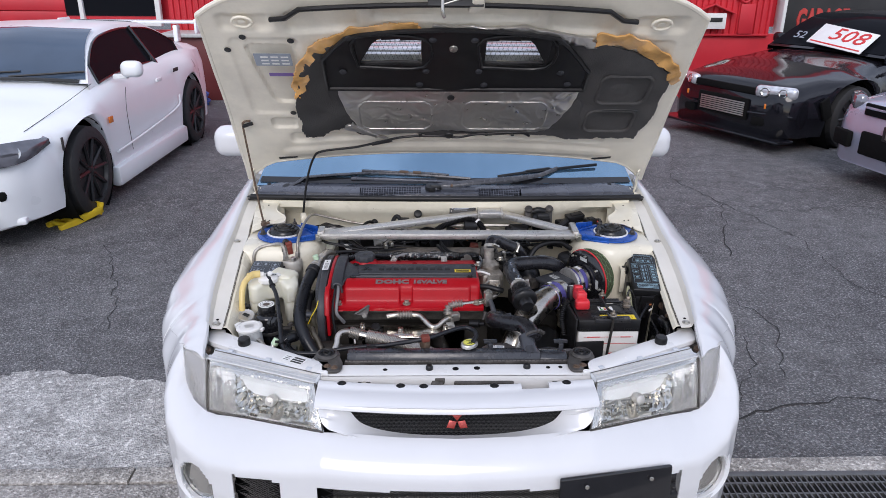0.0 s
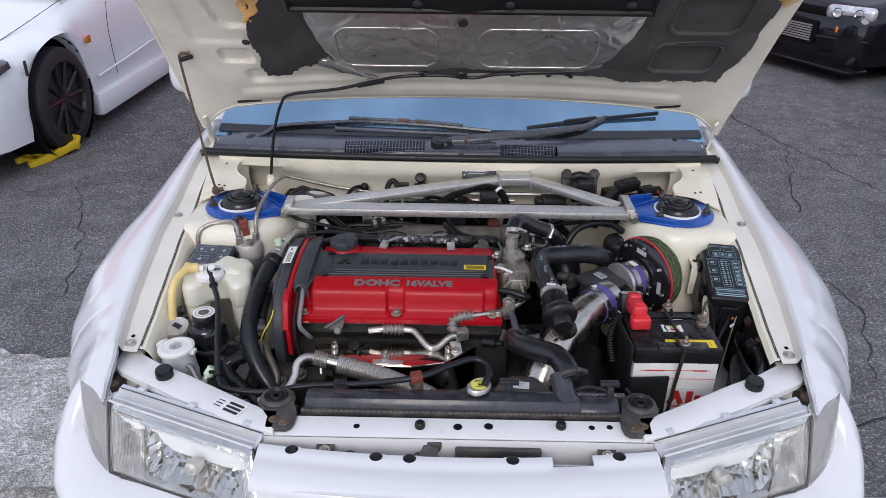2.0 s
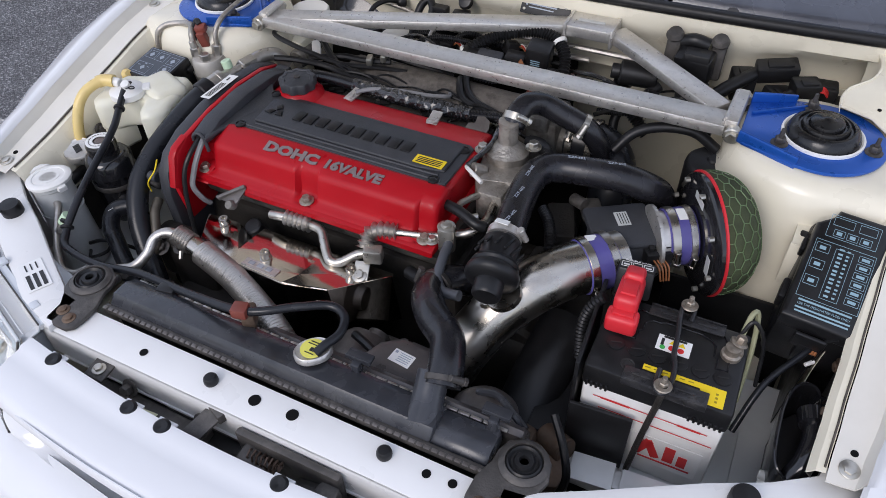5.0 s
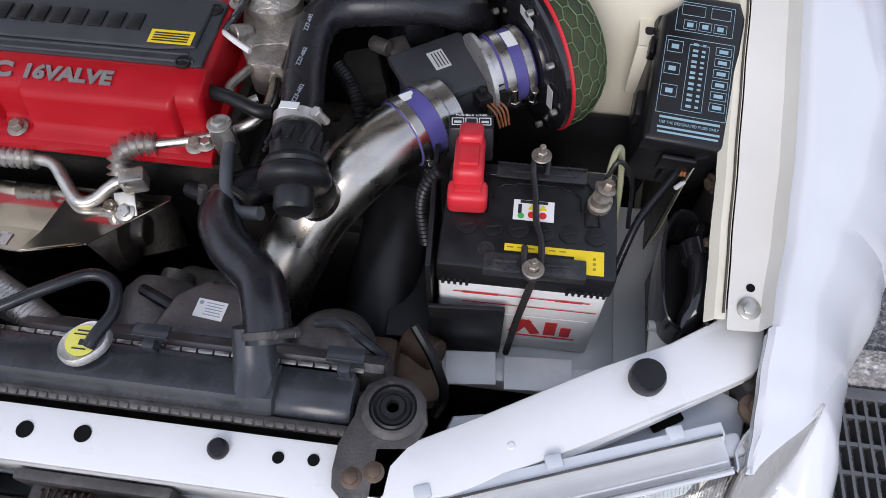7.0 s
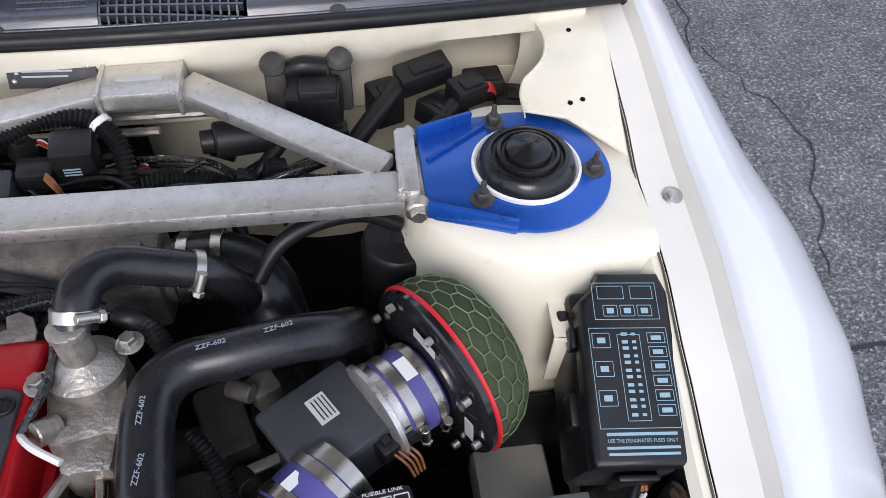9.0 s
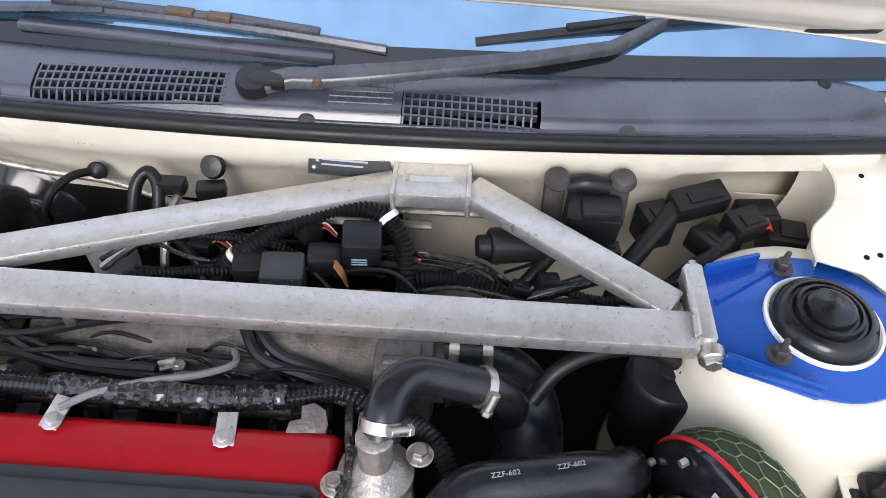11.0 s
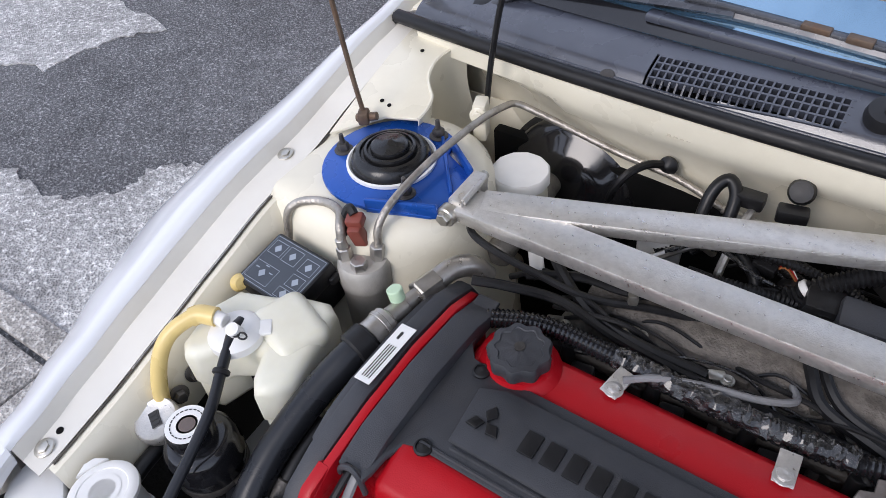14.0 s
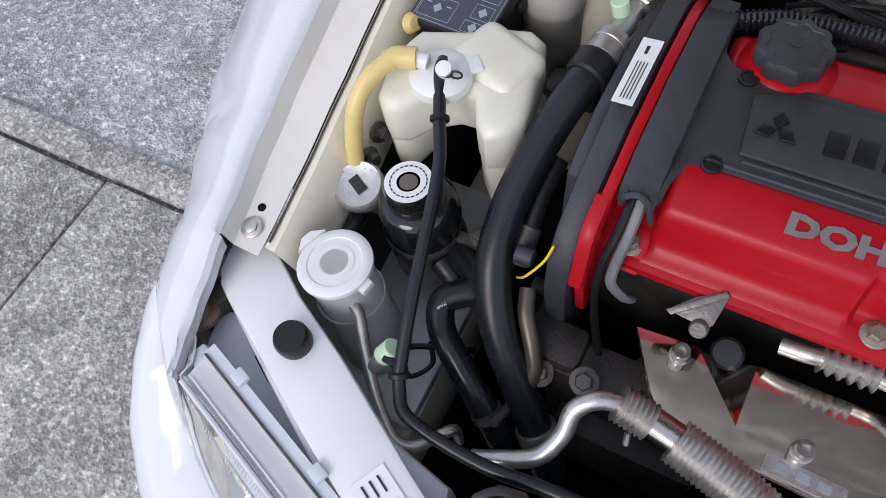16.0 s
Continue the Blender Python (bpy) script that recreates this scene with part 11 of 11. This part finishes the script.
sol = thing("solenoid_cluster", (0.34, 2.96, 0.80), "black vacuum solenoids on grey brackets at the scuttle", "solenoid", off=(0.006, -0.014, 0.003))
for x, y in ((0.300, 2.968), (0.378, 2.972)):
    part("bracket", join(box((x, y, 0.860), (0.026, 0.014, 0.075), 0.005, (-14, 0, 0)), lathe([(0.015, 0), (0.016, 0.004), (0.012, 0.012), (0.001, 0.013)], (x, y - 0.004, 0.893), (0, -0.4, 1), 18)), M_BRKT, sol)
part("body", join(box((0.345, 2.940, 0.855), (0.065, 0.045, 0.055), 0.006, (10, 0, -5)), box((0.350, 2.930, 0.875), (0.045, 0.03, 0.03), 0.004), tube([(0.315, 2.965, 0.885), (0.335, 2.962, 0.893), (0.36, 2.965, 0.887)], 0.012, 10)), M_BLACK, sol)
part("motor", join(rod((0.225, 2.905, 0.835), (0.29, 2.92, 0.83), 0.022, n=20), rod((0.210, 2.902, 0.836), (0.226, 2.905, 0.835), 0.014, n=14)), M_BLACK, sol)
part("hose", tube([(0.30, 2.91, 0.82), (0.27, 2.88, 0.80), (0.24, 2.86, 0.77), (0.25, 2.82, 0.72)], 0.009, 10), M_RUBBER, sol)
con = thing("wiring_connectors", (0.51, 2.97, 0.80), "cluster of black wiring connectors with coloured leads", "connector", off=(0.006, -0.014, 0.003))
for c, s_, r in (((0.480, 2.985, 0.855), (0.070, 0.035, 0.030), (10, -6, 18)), ((0.532, 2.955, 0.848), (0.045, 0.035, 0.030), (5, 0, 25)), ((0.500, 2.945, 0.825), (0.05, 0.05, 0.03), (0, 10, 40)), ((0.43, 2.97, 0.825), (0.04, 0.04, 0.05), (0, 0, 20)), ((0.56, 2.99, 0.83), (0.05, 0.04, 0.03), (0, 0, 5)), ((0.60, 2.975, 0.80), (0.05, 0.045, 0.05), (0, 0, -10)), ((0.625, 2.95, 0.80), (0.03, 0.04, 0.04), (0, 0, -10))):
    part("connector", join(box(c, s_, 0.004, r), box((c[0] + 0.004, c[1] - 0.004, c[2] + s_[2] * 0.5), (s_[0] * 0.6, s_[1] * 0.5, 0.006), 0.001, r)), M_BLACK, con)
part("sleeve", tube([(0.452, 2.975, 0.850), (0.43, 2.945, 0.845), (0.405, 2.915, 0.835), (0.385, 2.89, 0.82), (0.37, 2.86, 0.78)], 0.012, 10), M_RUBBER, con)
part("sleeve", tube([(0.515, 2.94, 0.84), (0.49, 2.915, 0.83), (0.46, 2.895, 0.82), (0.43, 2.875, 0.79)], 0.011, 10), M_RUBBER, con)
for k, m_ in enumerate((M_BROWNPLASTIC, M_REDINK, M_BLUEINK, M_RUST, M_BROWNPLASTIC)):
    part("wire", tube([(0.512 + 0.003 * k, 2.948, 0.842), (0.505 + 0.003 * k, 2.938, 0.845), (0.495 + 0.003 * k, 2.93, 0.838)], 0.0016, 5), m_, con)
    part("wire", tube([(0.548, 2.962 - 0.004 * k, 0.852), (0.562, 2.966 - 0.004 * k, 0.85), (0.57, 2.972 - 0.004 * k, 0.84)], 0.0016, 5), M_REDINK, con)

loom = thing("scuttle_loom", (0.05, 2.88, 0.80), "black ribbed looms and plugs between the brace bars", "wiring", off=(0.01, -0.014, 0.003))
part("ribbed_loom", tube([(-0.10, 2.86, 0.80), (-0.06, 2.875, 0.838), (-0.02, 2.892, 0.858), (0.04, 2.915, 0.872), (0.09, 2.915, 0.868), (0.118, 2.895, 0.848), (0.125, 2.865, 0.815), (0.122, 2.845, 0.78)], 0.0105, 12, 8, ripple=(0.0055, 0.003)), M_BLACK, loom)
part("ribbed_loom", tube([(0.118, 2.87, 0.80), (0.16, 2.872, 0.808), (0.21, 2.868, 0.806), (0.26, 2.855, 0.79), (0.30, 2.84, 0.76)], 0.0105, 12, 8, ripple=(0.0055, 0.003)), M_BLACK, loom)
for q, dr in (((0.098, 2.915, 0.866), (0.6, -0.5, -0.5)), ((-0.075, 2.868, 0.825), (0.5, 0.3, 0.6))):
    part("loom_ring", lathe([(0.0125, 0), (0.0135, 0.001), (0.0135, 0.007), (0.0125, 0.008)], q, dr, 18), M_CAPWHITE, loom, "pale tape ring")
part("ribbed_loom", tube([(0.255, 2.85, 0.80), (0.30, 2.86, 0.815), (0.34, 2.875, 0.82), (0.37, 2.885, 0.82)], 0.009, 10), M_TAPE, loom)
part("blue_plug", box((0.248, 2.850, 0.800), (0.018, 0.02, 0.014), 0.002, (0, 0, 20)), mat("blue_plug", (0.04, 0.14, 0.30), 0.5), loom)
for c, s_, m_ in (((0.072, 2.885, 0.838), (0.046, 0.042, 0.060), M_BLACK), ((-0.015, 2.850, 0.820), (0.050, 0.040, 0.050), M_DKPLASTIC), ((-0.055, 2.860, 0.815), (0.040, 0.035, 0.050), M_BLACK), ((0.030, 2.872, 0.830), (0.040, 0.03, 0.030), M_BLACK), ((0.085, 2.84, 0.79), (0.03, 0.03, 0.03), M_BROWNPLASTIC)):
    part("plug", box(c, s_, 0.005, (8, 4, 6)), m_, loom)
part("plug_print", join(*[box((0.072, 2.862, 0.835 + 0.004 * i), (0.018, 0.001, 0.0015), 0, (8, 4, 6)) for i in range(3)]), M_BLUEINK, loom)
part("plug_fins", join(*[box((-0.035 + 0.006 * i, 2.829, 0.818), (0.002, 0.004, 0.042), 0) for i in range(7)]), M_DKPLASTIC, loom)
for k in range(4):
    part("wire", tube([(0.045, 2.860 - 0.003 * k, 0.842), (0.055, 2.850 - 0.003 * k, 0.836), (0.060, 2.845, 0.815)], 0.0016, 5), M_WIRE, loom)
part("fuel_pipe", tube([(0.0, 2.955, 0.835), (0.10, 2.958, 0.835), (0.25, 2.962, 0.832), (0.36, 2.96, 0.826)], 0.0055, 8), M_ALUPIPE, loom, "thin alloy pipe along the firewall")
part("fuel_pipe", tube([(-0.20, 2.965, 0.818), (-0.05, 2.95, 0.818), (0.15, 2.95, 0.818)], 0.0055, 8), M_ALUPIPE, loom)
part("fuel_pipe", tube([(-0.25, 2.88, 0.78), (-0.22, 2.895, 0.80), (-0.205, 2.91, 0.80), (-0.19, 2.925, 0.78)], 0.006, 8), M_ALUPIPE, loom)
part("fuel_pipe", tube([(-0.16, 2.965, 0.845), (-0.165, 2.93, 0.84), (-0.17, 2.885, 0.80), (-0.17, 2.86, 0.74)], 0.0055, 8), M_ALUPIPE, loom)
part("rubber_bend", tube([(-0.215, 2.905, 0.80), (-0.213, 2.945, 0.852), (-0.200, 2.962, 0.868), (-0.186, 2.952, 0.858), (-0.183, 2.93, 0.835)], 0.008, 10), M_RUBBER, loom)
part("rubber_bend", tube([(-0.155, 2.90, 0.82), (-0.13, 2.882, 0.805), (-0.118, 2.862, 0.775), (-0.12, 2.84, 0.72)], 0.0075, 10), M_RUBBER, loom)
part("rubber_bend", tube([(-0.09, 2.85, 0.78), (-0.13, 2.84, 0.79), (-0.20, 2.835, 0.80), (-0.27, 2.85, 0.79)], 0.007, 8), M_RUBBER, loom)
part("stopper", lathe([(0.014, 0), (0.016, 0.004), (0.013, 0.012), (0.001, 0.014)], (-0.12, 2.975, 0.872), (0, -0.8, 0.6), 16), M_RUBBER, loom)
parts("plug", [box((-0.17 + 0.05 * i, 2.955 - 0.004 * i, 0.855), (0.035, 0.02, 0.018), 0.003, (0, 0, 10 * i)) for i in range(2)], M_BLACK, loom)
# black board added behind the looms, hiding the firewall as if in shade
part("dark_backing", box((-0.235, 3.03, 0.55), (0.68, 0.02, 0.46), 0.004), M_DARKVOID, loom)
canist = thing("black_canister", (0.410, 2.770, 0.65), "matt black round canister beside the strut tower", "canister", off=(0.006, -0.008, 0))
part("can", lathe([(0.042, -0.13), (0.046, -0.12), (0.046, -0.01), (0.044, 0.0), (0.040, 0.004), (0.012, 0.006), (0.010, 0.010), (0.001, 0.010)], (0.431, 2.770, 0.785), (0, 0, 1), 32), M_BLACK, canist)
part("stub", rod((0.439, 2.762, 0.788), (0.441, 2.760, 0.806), 0.0045), M_BRKT, canist)
part("hose", tube([(0.43, 2.765, 0.815), (0.39, 2.762, 0.840), (0.34, 2.752, 0.842), (0.30, 2.735, 0.83), (0.275, 2.715, 0.80)], 0.009, 10), M_RUBBER, canist)
gb = thing("gearbox", (0.24, 2.55, 0.36), "grimy gearbox casing and brackets under the hoses", "gearbox", off=(0.012, -0.008, 0))
part("casing", join(box((0.23, 2.55, 0.47), (0.26, 0.26, 0.24), 0.04, seg=3), rod((0.20, 2.44, 0.55), (0.20, 2.60, 0.57), 0.07, n=20), box((0.30, 2.68, 0.56), (0.14, 0.12, 0.14), 0.03)), M_CAST_AND_SHADE, gb)
part("bracket", join(box((0.225, 2.60, 0.70), (0.05, 0.09, 0.05), 0.01, (0, 0, 20)), box((0.232, 2.52, 0.67), (0.06, 0.05, 0.08), 0.012), rod((0.24, 2.545, 0.70), (0.255, 2.52, 0.72), 0.012)), M_CAST_AND_SHADE, gb)
part("vent_hose", tube([(0.205, 2.56, 0.77), (0.225, 2.535, 0.765), (0.24, 2.50, 0.75), (0.235, 2.46, 0.70)], 0.008, 10, 6, ripple=(0.005, 0.003)), M_BLACK, gb)
part("connector", join(rod((0.238, 2.610, 0.765), (0.262, 2.596, 0.77), 0.010, n=12), box((0.27, 2.612, 0.75), (0.03, 0.03, 0.03), 0.005, (0, 0, 30))), M_BRKT, gb)
part("earth_plate", box((0.28, 2.56, 0.70), (0.10, 0.012, 0.006), 0.001, (0, 10, 25)), M_ALU, gb)
part("turbo_pipe", tube([(0.02, 2.33, 0.56), (0.10, 2.30, 0.60), (0.14, 2.27, 0.60), (0.20, 2.25, 0.56)], 0.034, 18), M_CAST, gb, "cast turbo elbow")
part("turbo_clip", clip_ring((0.105, 2.298, 0.60), (1, -0.4, 0.2), 0.036, 0.012, (0, -1, 0.6)), M_STEEL, gb)

# loose wiring between the brace and the scuttle, and over the inlet side
rw = random.Random(21)
for k in range(26):
    x = -0.22 + 0.80 * rw.random()
    y = 2.84 + 0.10 * rw.random()
    z = 0.79 + 0.035 * rw.random()
    a = rw.uniform(-0.5, 0.5)
    L = rw.uniform(0.05, 0.11)
    pts = [(x - L * math.cos(a), y - L * math.sin(a) * 0.6, z - 0.03 * rw.random()), (x - L * 0.4, y + rw.uniform(-0.015, 0.015), z + 0.012 * rw.random()), (x + L * 0.4, y + rw.uniform(-0.015, 0.015), z + 0.018 * rw.random()), (x + L * math.cos(a), y + L * math.sin(a) * 0.6, z - 0.03 * rw.random())]
    r = rw.choice((0.0022, 0.003, 0.0042, 0.0055))
    rib = (0.005, 0.0016) if r > 0.005 else None
    part("lead", tube(pts, r, 8, 6, ripple=rib), rw.choice((M_RUBBER, M_BLACK, M_TAPE, M_RUBBER)), loom)
for k in range(12):
    c = (-0.15 + 0.70 * rw.random(), 2.85 + 0.09 * rw.random(), 0.795 + 0.035 * rw.random())
    d = (rw.uniform(0.018, 0.032), rw.uniform(0.016, 0.026), rw.uniform(0.014, 0.024))
    t_ = (rw.uniform(-15, 15), rw.uniform(-20, 20), rw.uniform(-50, 50))
    plug_ = part("connector", join(box(c, d, 0.002, t_), box((c[0], c[1], c[2] + d[2] * 0.5), (d[0] * 0.5, d[1] * 0.4, 0.006), 0.001, t_)), M_BLACK, loom)
    if k % 3 == 0:
        for i in range(3):
            part("core_wire", tube([(c[0] + d[0] * 0.4, c[1] + 0.004 * i, c[2]), (c[0] + d[0] * 0.8, c[1] + 0.004 * i, c[2] + 0.006), (c[0] + d[0] * 1.3, c[1] + 0.002 * i, c[2] - 0.008)], 0.0013, 5), (M_WIRE, M_REDINK, M_LABEL)[i], plug_)
inlet = thing("inlet_wiring", (-0.1, 2.74, 0.76), "thin black leads and clips lying over the inlet plenum", "wiring", off=(0.01, -0.013, 0.01))
for k in range(18):
    x = -0.33 + 0.42 * rw.random()
    y = 2.69 + 0.09 * rw.random()
    z = 0.785 + 0.015 * rw.random()
    L = rw.uniform(0.04, 0.10)
    a = rw.uniform(-0.6, 0.3)
    pts = [(x - L * math.cos(a), y - L * math.sin(a) * 0.5, z - 0.02), (x - L * 0.3, y + rw.uniform(-0.012, 0.012), z + 0.008), (x + L * 0.4, y + rw.uniform(-0.012, 0.012), z + 0.006), (x + L * math.cos(a), y + L * math.sin(a) * 0.5, z - 0.025)]
    part("lead", tube(pts, rw.choice((0.002, 0.003, 0.004)), 8, 5), rw.choice((M_RUBBER, M_TAPE, M_BLACK)), inlet)
for x, y in ((-0.30, 2.715), (-0.22, 2.745), (-0.12, 2.735), (-0.02, 2.752), (0.05, 2.715), (-0.17, 2.705)):
    part("clip", join(box((x, y, 0.786), (0.020, 0.014, 0.010), 0.002, (0, 10, 30)), bolt((x + 0.012, y, 0.788), (0, 0, 1), 0.005, 0.004)), M_ZINC, inlet)
for x in (-0.27, -0.17, -0.07, 0.03):
    part("injector", join(rod((x, 2.695, 0.785), (x, 2.672, 0.735), 0.009, n=12), box((x + 0.012, 2.700, 0.782), (0.022, 0.016, 0.014), 0.003, (20, 0, 15))), M_BLACK, inlet)
